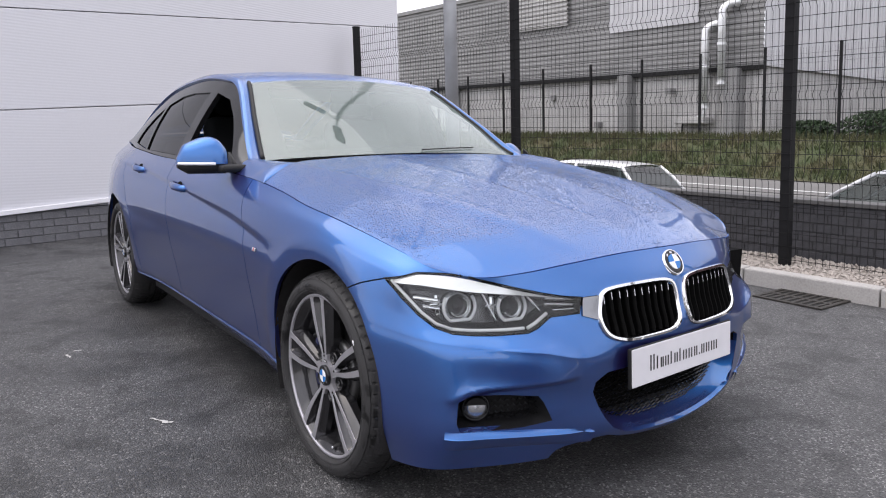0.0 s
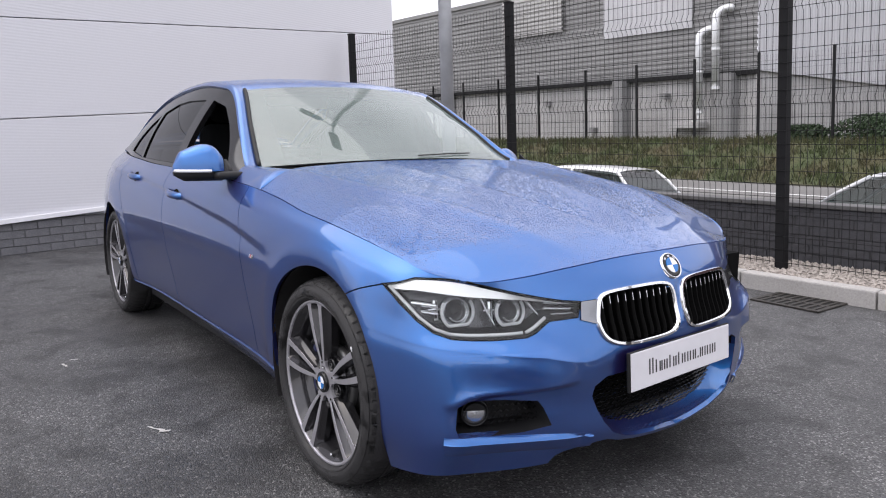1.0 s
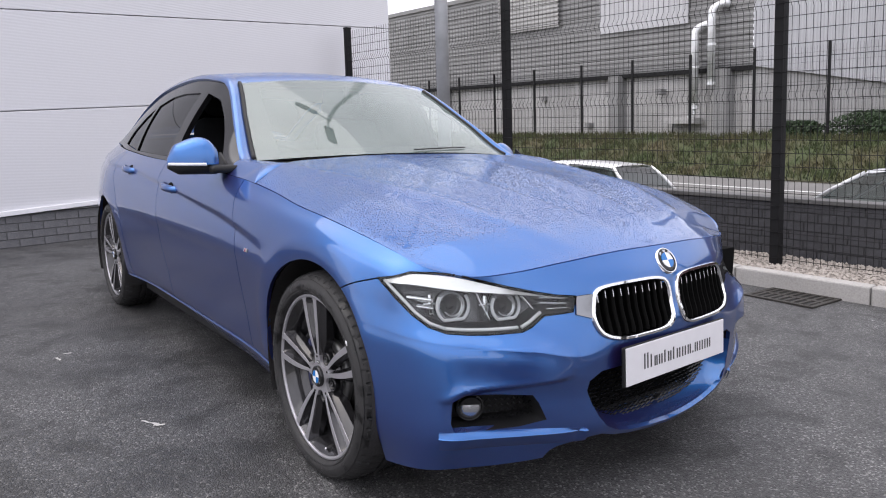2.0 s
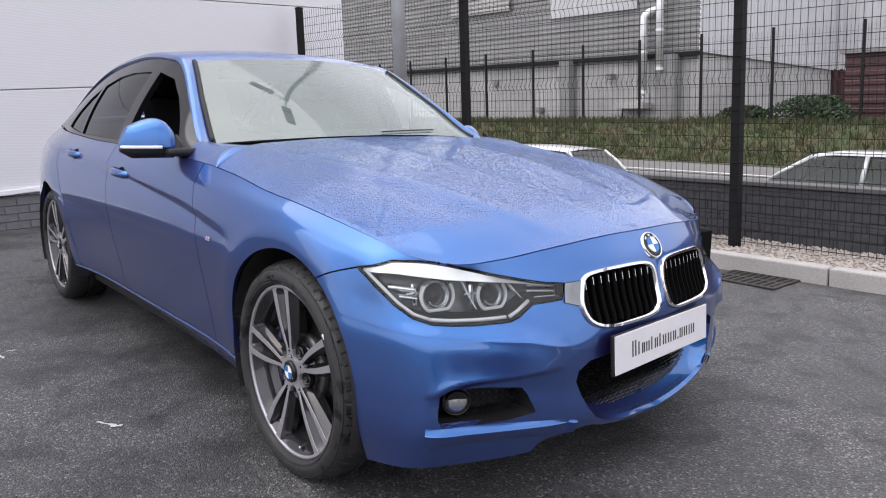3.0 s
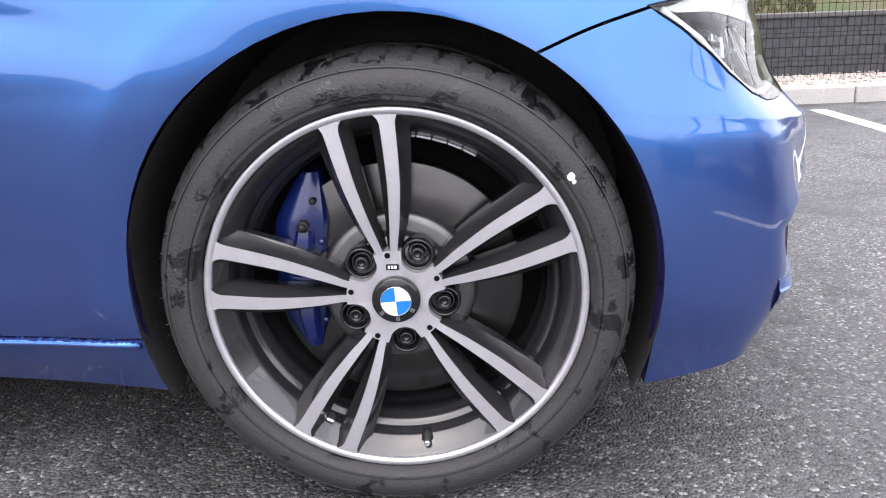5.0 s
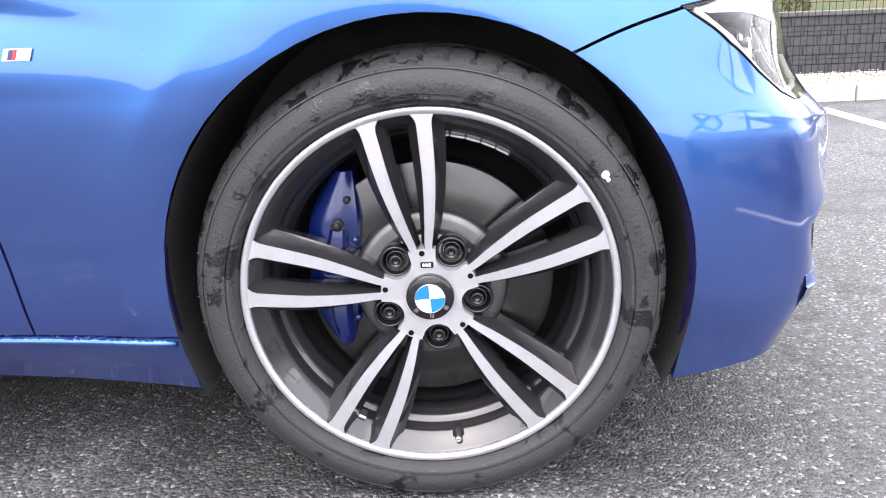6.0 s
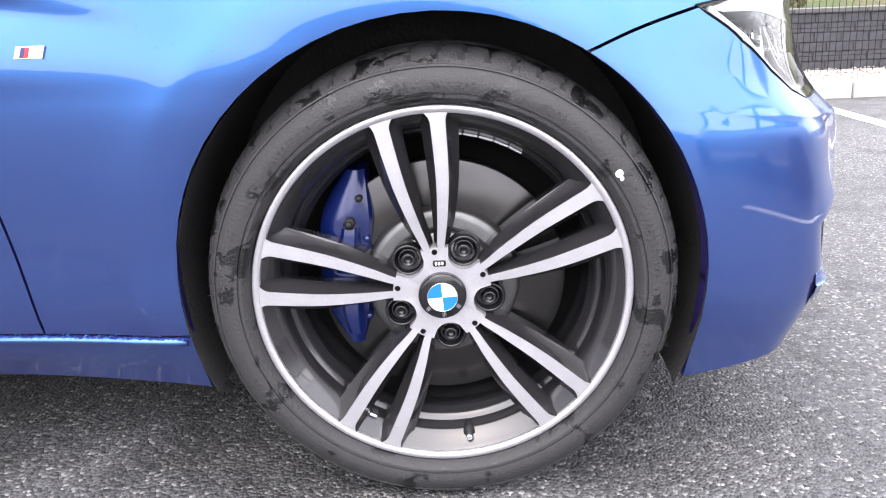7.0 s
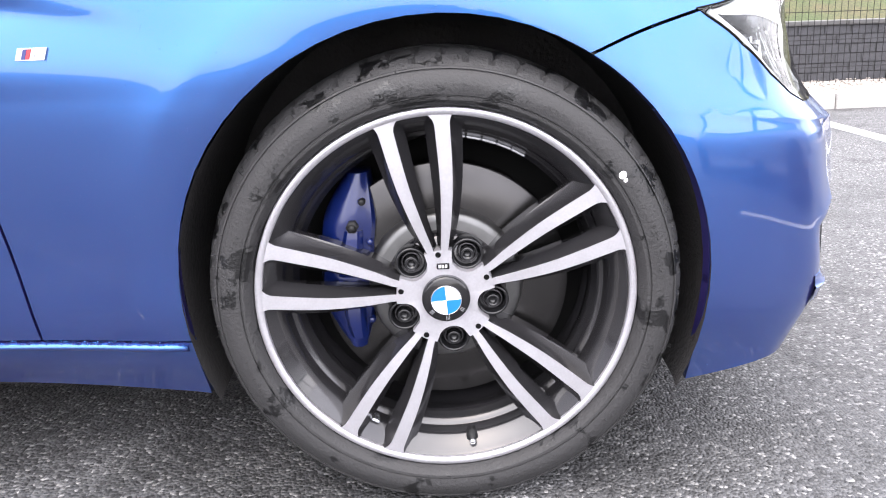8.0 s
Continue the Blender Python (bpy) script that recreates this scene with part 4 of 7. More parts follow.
# ---- the blue saloon ----
car = thing("car", (0, 0, 0), upright=False, label="metallic blue four-door saloon, wet with rain, parked on tarmac", category="car")

# plan stations round the right half, from the middle of the nose to the middle of the tail
HF = [0.0, 0.2, 0.4, 0.56, 0.70, 0.81]
SX = [0.33, 0.18, 0.0, -0.2, -0.4, -0.7, -1.3, -2.0, -2.4, -2.81, -3.25, -3.6]
# rows from the bottom edge up: x at the front stations, half-width at the side stations, height at all, x of the tail
ROW = {
    "A": ([.66, .658, .648, .62, .560, .490], [.845, .865, .87, .86, .83, .805, .795, .795, .825, .855, .80, .70],
          [.160, .165, .185, .190, .188, .186, .165, .16, .16, .155, .170, .182, .20, .22, .22, .21, .21, .23], -3.78),
    "B": ([.70, .697, .68, .643, .592, .530], [.88, .893, .898, .888, .868, .848, .843, .845, .87, .895, .84, .75],
          [.25, .25, .26, .28, .285, .28, .28, .28, .275, .27, .265, .265, .265, .27, .27, .28, .30, .32], -3.82),
    "C": ([.69, .688, .68, .650, .593, .527], [.888, .905, .906, .90, .885, .87, .865, .87, .89, .905, .85, .76],
          [.36, .36, .36, .37, .38, .38, .39, .40, .40, .40, .40, .40, .40, .40, .40, .41, .42, .43], -3.84),
    "D": ([.688, .687, .685, .665, .591, .507], [.882, .902, .906, .906, .90, .89, .885, .89, .90, .905, .85, .76],
          [.45, .45, .425, .455, .482, .497, .51, .52, .53, .53, .53, .53, .53, .53, .53, .54, .55, .56], -3.84),
    "X": ([.687, .686, .684, .662, .581, .490], [.874, .897, .905, .907, .906, .898, .893, .895, .903, .905, .845, .755],
          [.52, .515, .475, .508, .524, .540, .56, .58, .59, .595, .60, .60, .605, .61, .615, .625, .635, .645], -3.83),
    "E": ([.668, .665, .645, .605, .535, .455], [.862, .888, .898, .903, .906, .904, .90, .90, .905, .903, .84, .745],
          [.575, .575, .572, .57, .575, .585, .61, .635, .65, .66, .665, .67, .68, .69, .70, .71, .72, .73], -3.82),
    "F": ([.645, .642, .618, .573, .505, .415], [.84, .861, .876, .885, .888, .887, .882, .88, .88, .872, .80, .71],
          [.665, .663, .655, .645, .65, .668, .705, .74, .77, .79, .805, .82, .835, .85, .86, .87, .88, .89], -3.80),
    "G": ([.602, .599, .583, .553, .512, .43], [.793, .812, .826, .833, .832, .838, .832, .82, .80, .765, .69, .60],
          [.735, .732, .718, .702, .698, .722, .753, .785, .815, .84, .872, .905, .93, .945, .96, .975, .99, 1.01], -3.72),
}
HFG = [0.0, 0.2, 0.4, 0.555, 0.675, 0.765]


def body_rows():
    out = []
    for k in "ABCDXEFG":
        fx_, hs, zs, tail = ROW[k]
        hf = HFG if k == "G" else HF
        xs = fx_ + SX + [tail + 0.05, tail]
        ys = hf + hs + [0.5, 0.0]
        zz = zs + [zs[-1], zs[-1]]
        out.append((catmull(xs), catmull(ys), catmull(zz)))
    return out


BODY = body_rows()
NS = len(HF) + len(SX) + 2


def CREASE(ss):
    """How sharp the ledge under the headlamps is along the stations."""
    return np.interp(ss, [1.6, 2.2, 5.2, 7.0], [0, 1, 1, 0])


def body_grid(ss, vs):
    xs = np.array([f[0](ss) for f in BODY])
    ys = np.array([f[1](ss) for f in BODY])
    zs = np.array([f[2](ss) for f in BODY])
    rows = []
    for v in vs:
        i = int(min(max(math.floor(v), 0), 6))
        t = v - i
        p = []
        for a in (xs, ys, zs):
            p1, p2 = a[i], a[i + 1]
            p0 = a[i - 1] if i > 0 else 2 * p1 - p2
            p3 = a[i + 2] if i < 6 else 2 * p2 - p1
            if i == 3:
                p3 = p3 + (2 * p2 - p1 - p3) * CREASE(ss)
            if i == 4:
                p0 = p0 + (2 * p1 - p2 - p0) * CREASE(ss)
            p.append(0.5 * (2 * p1 + (p2 - p0) * t + (2 * p0 - 5 * p1 + 4 * p2 - p3) * t * t + (3 * p1 - p0 - 3 * p2 + p3) * t ** 3))
        rows.append([(p[0][k], -p[1][k], p[2][k]) for k in range(len(ss))])
    return rows


def swage_z(x):
    """Height of the crease along the doors."""
    return float(np.interp(x, [-3.6, -2.2, -1.31, -0.775, -0.413, -0.223], [0.89, 0.865, 0.795, 0.748, 0.695, 0.662]))


def skin_rows(ss, vs, inset=0.0):
    rows = body_grid(ss, vs)
    out = []
    for row in rows:
        r = []
        for x, y, z in row:
            if x < -0.12 and abs(y) > 0.6:
                k = min(1.0, max(0.0, (-0.34 - x) / 0.26))
                d = swage_z(x) - z
                if d > -0.02:
                    e = min(1.0, (d + 0.02) / 0.02)
                    y += 0.010 * k * e * math.exp(-max(0.0, d) / 0.045)
            if y < -0.6:
                # a raised lip round the wheel arches, with a crease along its outer side
                for cx, grow in ((0.0, 0.0060), (-2.81, 0.005)):
                    d = math.hypot(x - cx, max(0.0, z - 0.336))
                    fade = min(1.0, max(0.0, (z - 0.20) / 0.12)) * min(1.0, max(0.0, (0.36 - x) / 0.12)) if cx == 0.0 else 1.0
                    if d > 0.416:
                        y -= grow * fade * math.exp(-((d - 0.416) / 0.045) ** 1.2)
                    else:
                        k = (0.416 - d) / 0.060
                        y -= grow * fade * (1 - 0.25 * k - 0.55 * k ** 3)
            if x > 0.4 and -0.80 < y < -0.44 and 0.30 < z < 0.52:
                # brow over the fog lamp
                b = float(np.interp(-y, [.46, .56, .63, .70, .745, .78], [.432, .430, .426, .422, .414, .395]))
                k = min(1.0, (y + 0.80) / 0.05, (-0.44 - y) / 0.08)
                d = z - b
                e = min(1.0, -d / 0.020)
                o = 0.012 * math.exp(-d / 0.035) if d >= 0 else 0.012 - 0.018 * e * e * (3 - 2 * e)
                if d < -0.04:
                    o *= max(0.0, 1 + (d + 0.04) / 0.05)
                x += o * k * 0.85
                y -= o * k * 0.5
            r.append((x, y, z))
        out.append(r)
    return out


ARCH = (0.0, 0.336, 0.356)
ARCH_R = (-2.81, 0.336, 0.358)


def arch_poly(cx, cz, r, n=30):
    """The opening over a wheel: a half round with straight sides below."""
    return [(cx + r * math.cos(math.pi * k / n), cz + r * math.sin(math.pi * k / n)) for k in range(n + 1)] + [(cx - r + 0.006, 0.05), (cx + r - 0.010, 0.05)]


def smooth_poly(points, n=40):
    """A rounded closed outline through a few 2D points."""
    p = np.array(points + points[:3], float)
    fx, fy = catmull(p[:, 0]), catmull(p[:, 1])
    t = 1 + np.linspace(0, len(points), n, endpoint=False)
    return list(zip(fx(t).tolist(), fy(t).tolist()))


HEADLIGHT = [(-.849, .687), (-.836, .642), (-.815, .602), (-.79, .573), (-.756, .558), (-.71, .5535), (-.667, .552), (-.576, .554), (-.545, .563), (-.499, .588),
             (-.41, .590), (-.394, .631), (-.45, .638), (-.508, .650), (-.58, .668), (-.653, .689), (-.70, .702), (-.745, .7095), (-.795, .709)]
KIDNEY = smooth_poly([(-.340, .605), (-.347, .56), (-.325, .520), (-.26, .502), (-.15, .499), (-.065, .503), (-.028, .522), (-.020, .57), (-.024, .622), (-.05, .645), (-.129, .651), (-.268, .648), (-.322, .637)], 44)
COLLAR = [(-.396, .631), (-.405, .583), (-.352, .567), (-.345, .60), (-.338, .632)]
INTAKE = [(0.0, .42), (0.0, .196), (-.10, .200), (-.20, .211), (-.26, .226), (-.309, .250), (-.345, .287), (-.37, .326), (-.392, .372), (-.385, .40), (-.34, .42)]
FOG = [(-.768, .388), (-.735, .401), (-.65, .398), (-.565, .387), (-.548, .365), (-.522, .312), (-.60, .304), (-.70, .302), (-.768, .303), (-.776, .33)]
front = lambda c: c.x > 0.25
side = lambda c: c.y < -0.55

ss = np.concatenate([np.linspace(0, 5, 86), np.linspace(5, 11, 120)[1:], np.linspace(11, NS - 1, 60)[1:]])
vv = np.concatenate([np.linspace(0, 2, 26), np.linspace(2, 4.2, 56)[1:], np.linspace(4.2, 7, 44)[1:]])
vv[np.argmin(abs(vv - 4))] = 4.0
skin = bmesh.new()
grid_mesh(skin, skin_rows(ss, vv))
bmesh.ops.recalc_face_normals(skin, faces=skin.faces)
if max(skin.faces, key=lambda f: -f.calc_center_median().y).normal.y > 0:
    bmesh.ops.reverse_faces(skin, faces=skin.faces)
for f in skin.faces:
    f.smooth = True
from mathutils.bvhtree import BVHTree
SKIN = BVHTree.FromBMesh(skin)


def on_side(x, z, out=0.0):
    p, n, _, _ = SKIN.ray_cast(Vector((x, -3, z)), Vector((0, 1, 0)))
    return p + n * out if p else Vector((x, -0.88, z))


bmesh.ops.delete(skin, geom=knife(skin, arch_poly(*ARCH), (0, 2), side), context="FACES")
bmesh.ops.delete(skin, geom=knife(skin, arch_poly(*ARCH_R), (0, 2), side), context="FACES")
lens_faces = take(skin, knife(skin, HEADLIGHT, (1, 2), front))
kidney_faces = take(skin, knife(skin, KIDNEY, (1, 2), front))
collar_faces = take(skin, knife(skin, COLLAR, (1, 2), front))
intake_faces = take(skin, knife(skin, INTAKE, (1, 2), front))
fog_faces = take(skin, knife(skin, FOG, (1, 2), front))
# the bumper's lower edge steps up between the corner and the intake
UNDER = [(-.514, .05), (-.507, .194), (-.492, .212), (-.47, .221), (-.42, .226), (-.36, .230), (-.32, .228), (-.27, .212), (-.2, .199), (-.1, .188), (0.01, .184), (0.01, .05)]
bmesh.ops.delete(skin, geom=knife(skin, UNDER, (1, 2), front), context="FACES")
# shut lines, seen from the side
GAP = 0.0042
SHUT = [
    curve2([(.185, .638), (.25, .664), (.335, .688)], 10),
    curve2([(-.655, .95), (-.625, .80), (-.603, .68), (-.588, .55), (-.577, .42), (-.573, .268)], 22),
    curve2([(-1.665, .98), (-1.665, .80), (-1.655, .6), (-1.63, .42), (-1.62, .268)], 18),
    curve2([(-2.64, 1.0), (-2.60, .88), (-2.50, .74), (-2.42, .58), (-2.36, .42), (-2.33, .268)], 22),
    [(x, .268) for x in np.linspace(-.34, -2.47, 30)],
]
for line in SHUT:
    bmesh.ops.delete(skin, geom=knife(skin, strip(line, GAP), (0, 2), side), context="FACES")
PANELS = {"bumper": (.60, -.62, .47), "front_wing": (-.25, -.84, .80), "sill": (-1.3, -.82, .21), "front_door": (-1.1, -.88, .55), "rear_door": (-2.0, -.88, .6),
          "rear_wing": (-3.3, -.86, .7)}
found = {k: [] for k in PANELS}
for isle in islands(skin):
    if len(isle) < 6:
        continue
    best = min(PANELS, key=lambda k: min((f.calc_center_median() - Vector(PANELS[k])).length for f in isle[:: max(1, len(isle) // 60)]))
    found[best] += isle
panels = {}
for k, fs in found.items():
    panels[k] = take(skin, fs, keep=True)
skin.free()


def far_corner(p):
    """The left front corner is rounded off a little more than the right one."""
    x, y, z = p
    y_ = max(0.0, y)
    return Vector((x - (0.13 * y_ * y_ / (y_ + 0.08) + 0.11 * max(0.0, y - 0.3)) * min(1.0, max(0.0, (x - 0.1) / 0.4)), y, z))


def far_half(bm):
    m = mirrored(bm)
    for v in m.verts:
        v.co = far_corner(v.co)
    return m


def both(name, bm, material, label="", smooth=40, parent=None):
    """The right-hand part and its mirror image on the left."""
    m = far_half(bm)
    return part(name, bm, material, parent or car, label, smooth), part(name, m, material, parent or car, label, smooth)


PART = {}
for k, b in panels.items():
    lip(b, 0.014)
    PART[k] = both(k, b, PAINT, smooth=38)

# inner black lining behind the gaps
ins = bmesh.new()
iv = np.linspace(0.3, 6.9, 26)
rows = skin_rows(np.linspace(7.6, NS - 1, 80), iv)
grid_mesh(ins, [[(x + (0.02 if x < -3.5 else 0), y + 0.022 if y < -0.3 else y, z) for x, y, z in r] for r in rows])
for a in (ARCH, ARCH_R):
    bmesh.ops.delete(ins, geom=knife(ins, arch_poly(a[0], a[1], a[2] + 0.004), (0, 2), side), context="FACES")
both("inner_shell", ins, VOID)
bm = bmesh.new()
box(bm, (-3.55, -0.72, 0.17), (-2.4, 0.72, 0.34))
box(bm, (-2.42, -0.78, 0.165), (-0.38, 0.78, 0.30))
box(bm, (-0.40, -0.52, 0.17), (0.48, 0.52, 0.34))
part("floor_pan", bm, BLACK_PLASTIC, car)
bm = bmesh.new()
box(bm, (0.36, -0.60, 0.20), (0.50, 0.60, 0.66))
part("radiator_panel", bm, VOID, car)
for a in (ARCH, ARCH_R):
    bm = bmesh.new()
    ang = np.linspace(-0.45, math.pi + 0.45, 40)
    prof = [(-0.900 + 0.012, 0.0), (-0.86, 0.006), (-0.80, 0.012), (-0.55, 0.012)]
    grid_mesh(bm, [[(a[0] + (a[2] + d) * math.cos(t), y, a[1] + (a[2] + d) * math.sin(t)) for t in ang] for y, d in prof])
    vs = [bm.verts.new((a[0] + 0.37 * math.cos(t), -0.55, a[1] + 0.37 * math.sin(t))) for t in np.linspace(0, 2 * math.pi, 40, endpoint=False)]
    bm.faces.new(vs)
    for v in bm.verts:
        v.co.z = max(v.co.z, 0.172)
    both("arch_liner", bm, LINER, "rough black wheel arch liner", smooth=40)

# ---- bonnet ----
def top_edge(s):
    p = body_grid(np.array([s]), [7.0])[0][0]
    return np.array(p)


S_CORNER, S_REAR = 4.9, 10.57
side_edge = lambda u: top_edge(S_CORNER + (S_REAR - S_CORNER) * u) + np.array([0.0, 0.004, 0.002])
front_edge = lambda v: top_edge(S_CORNER * v) + np.array([-0.007, 0.0, 0.001])
mid_curve = curve3([(.598, 0, .737), (.45, 0, .795), (.25, 0, .845), (0.0, 0, .893), (-.25, 0, .931), (-.5, 0, .962), (-.70, 0, .985)])
rear_curve = curve3([(-.70, 0, .985), (-.695, -.25, .982), (-.672, -.5, .972), (-.63, -.68, .957), tuple(side_edge(1.0))])


def bonnet_rows(nu, nv):
    rows = coons(mid_curve, side_edge, front_edge, rear_curve, nu, nv)
    out = []
    for j, row in enumerate(rows):
        v = j / (nv - 1)
        r = []
        for i, p in enumerate(row):
            u = i / (nu - 1)
            # rounded shoulders towards the wings, and two creases that open towards the screen
            lift = 0.030 * math.sin(math.pi * v) ** 0.9 * math.sin(math.pi * min(1, u * 1.15 + 0.02)) ** 0.7 * (0.4 + 0.6 * v)
            c1 = 0.30 + 0.42 * u
            c2 = 0.10 + 0.16 * u
            ridge = 0.007 * math.exp(-((v - c1) / 0.05) ** 2) * min(1, u * 4) + 0.004 * math.exp(-((v - c2) / 0.05) ** 2) * min(1, u * 4)
            fade = min(1, (1 - u) * 8)
            r.append((p[0], p[1], p[2] + lift * min(1, u * 5) + ridge * fade))
        out.append(r)
    return out


bm = bmesh.new()
rows = bonnet_rows(80, 60)
full = [[far_corner((x, -y, z)) for x, y, z in r] for r in rows[:0:-1]] + rows
grid_mesh(bm, full)
bmesh.ops.recalc_face_normals(bm, faces=bm.faces)
if sum(f.normal.z for f in bm.faces) < 0:
    bmesh.ops.reverse_faces(bm, faces=bm.faces)
for f in bm.faces:
    f.smooth = True
lip(bm, 0.014)
part("bonnet", bm, PAINT, car, "blue bonnet covered in rain beads", smooth=38)
bm = bmesh.new()
grid_mesh(bm, [[(p[0], p[1], p[2] - 0.03) for p in r] for r in full])
part("engine_cover", bm, VOID, car)

# ---- cabin: pillars, roof, glass ----
INNER = curve3([(-.60, -.782, .948), (-.89, -.70, .960), (-1.15, -.628, 1.125), (-1.44, -.54, 1.31), (-1.62, -.53, 1.357), (-1.96, -.53, 1.378), (-2.45, -.53, 1.345), (-2.85, -.53, 1.255), (-3.2, -.55, 1.11), (-3.42, -.57, 1.01)])
OUTER = curve3([(-.60, -.836, .893), (-.87, -.762, .950), (-1.13, -.688, 1.105), (-1.42, -.602, 1.285), (-1.62, -.598, 1.333), (-1.96, -.60, 1.350), (-2.45, -.60, 1.313), (-2.84, -.61, 1.225), (-3.2, -.63, 1.09), (-3.42, -.66, 1.0)])
bm = bmesh.new()
rows = []
for w in np.linspace(0, 1, 9):
    r = []
    for t in np.linspace(0.108, 1, 120):
        a, b = INNER(t), OUTER(t)
        p = a * (1 - w) + b * w
        bulge = 0.012 * math.sin(math.pi * w)
        r.append((p[0] + 0.3 * bulge * (1 if t < 0.3 else 0), p[1] - bulge * 0.7, p[2] + bulge * 0.7))
    rows.append(r)
grid_mesh(bm, rows)
bmesh.ops.recalc_face_normals(bm, faces=bm.faces)
if sum(f.normal.z for f in bm.faces) < 0:
    bmesh.ops.reverse_faces(bm, faces=bm.faces)
both("roof_pillar", lip(bm, 0.012), PAINT)


def crowned(t0, t1, crown, n, bow, mid=41, lift=0.0):
    """A panel between the two pillar edges, bowed ahead by bow at its front and crowned in the middle."""
    rows = []
    for t in np.linspace(t0, t1, n):
        a = INNER(t)
        k = (t1 - t) / (t1 - t0)
        r = []
        for y in np.linspace(-1, 1, mid):
            g = 1 - y * y
            r.append((a[0] + bow(k) * g, -a[1] * y, a[2] + crown(k) * g + lift))
        rows.append(r)
    return rows


bm = bmesh.new()
grid_mesh(bm, crowned(3 / 9, 6.35 / 9, lambda k: 0.030, 40, lambda k: 0.09 * k ** 2))
bmesh.ops.recalc_face_normals(bm, faces=bm.faces)
if sum(f.normal.z for f in bm.faces) < 0:
    bmesh.ops.reverse_faces(bm, faces=bm.faces)
part("roof", lip(bm, 0.02), PAINT, car, smooth=40)
# windscreen with its black border
rows = []
low_, high_ = INNER(1 / 9), INNER(3 / 9)
for i in range(36):
    k = 1 - i / 35
    a = low_ * k + high_ * (1 - k)
    e = INNER(1 / 9 + 2 / 9 * (1 - k))
    r = []
    for y in np.linspace(-1, 1, 41):
        g, w = 1 - y * y, y ** 8
        r.append(((a[0] * (1 - w) + e[0] * w) + (0.09 + 0.10 * k) * g, -(a[1] * (1 - w) + e[1] * w) * y, (a[2] + 0.012 * math.sin(math.pi * k)) * (1 - w) + e[2] * w + 0.030 * g))
    rows.append(r)
glass_bm, border = bmesh.new(), bmesh.new()
g = grid_mesh(glass_bm, rows)
bmesh.ops.recalc_face_normals(glass_bm, faces=glass_bm.faces)
if sum(f.normal.z for f in glass_bm.faces) < 0:
    bmesh.ops.reverse_faces(glass_bm, faces=glass_bm.faces)
SCR = BVHTree.FromBMesh(glass_bm)
grid_mesh(border, [[(x, y, z + 0.0) for x, y, z in r] for r in rows])
border.faces.ensure_lookup_table()
kill = []
for k, f in enumerate(border.faces):
    i, j = divmod(k, 40)
    if 2 < i < 32 and 2 < j < 37:
        kill.append(f)
bmesh.ops.delete(border, geom=kill, context="FACES")
for v in border.verts:
    v.co.z -= 0.006
screen = part("windscreen", glass_bm, SCREEN, car, "wet curved windscreen", smooth=60)
screen.visible_shadow = False
part("screen_border", border, BLACK_GLOSS, screen, "black printed border of the windscreen", smooth=60)
bm = bmesh.new()
tube(bm, [Vector(INNER(t)) + Vector((0.003, 0.004, 0.004)) for t in np.linspace(1.05 / 9, 2.98 / 9, 24)], 0.010, 8)
both("screen_seal", bm, BLACK_PLASTIC, "black rubber seal along the windscreen", smooth=60)
bm = bmesh.new()
grid_mesh(bm, crowned(6.4 / 9, 8.6 / 9, lambda k: 0.03, 20, lambda k: -0.05))
part("rear_window", bm, TINT, car, smooth=60)
bm = bmesh.new()
rows = []
for t in np.linspace(0, 1, 16):
    a = np.array(INNER(8.6 / 9)) * (1 - t) + np.array([-3.70, -.57, .995]) * t
    rows.append([(a[0] - 0.04 * t * (1 - y * y), -a[1] * y, a[2] + 0.015 * (1 - y * y)) for y in np.linspace(-1.0, 1.0, 21)])
grid_mesh(bm, rows)
part("boot_lid", lip(bm, 0.02), PAINT, car, smooth=60)

# side glass in black frames
def belt(t):
    x = -.60 - 2.75 * t
    s = float(np.interp(-x, [0.4, 0.7, 1.3, 2.0, 2.4, 2.81, 3.25, 3.6], [10, 11, 12, 13, 14, 15, 16, 17]))
    return top_edge(s)


bm = bmesh.new()
rows = []
for w in np.linspace(0, 1, 26):
    r = []
    for t in np.linspace(0.082, 1, 90):
        a = belt(t)
        b = OUTER(0.02 + 0.96 * t)
        p = a * (1 - w) + b * w
        r.append((p[0], p[1] - 0.022 * math.sin(math.pi * w) + 0.012, p[2]))
    rows.append(r)
grid_mesh(bm, rows)
bmesh.ops.recalc_face_normals(bm, faces=bm.faces)
if sum(f.normal.y for f in bm.faces) > 0:
    bmesh.ops.reverse_faces(bm, faces=bm.faces)
WIN = {
    "front": [(-.93, .925), (-1.02, .982), (-1.12, 1.048), (-1.27, 1.145), (-1.42, 1.228), (-1.60, 1.266), (-1.62, .955)],
    "rear": [(-1.73, .958), (-1.70, 1.272), (-1.95, 1.277), (-2.15, 1.265), (-2.36, 1.225), (-2.43, .972)],
    "quarter": [(-2.47, .974), (-2.41, 1.212), (-2.55, 1.165), (-2.70, 1.09), (-2.84, 1.005)],
}
panes = {}
for k, poly in WIN.items():
    panes[k] = take(bm, knife(bm, poly, (0, 2)))
lip(bm, 0.025)
both("window_frame", bm, BLACK_GLOSS, "gloss black window surround")
panes["front"].free()
for k in ("rear", "quarter"):
    for v in panes[k].verts:
        v.co.y += 0.008
    both("side_window" if k == "rear" else "quarter_window", panes[k], TINT, "dark tinted glass")

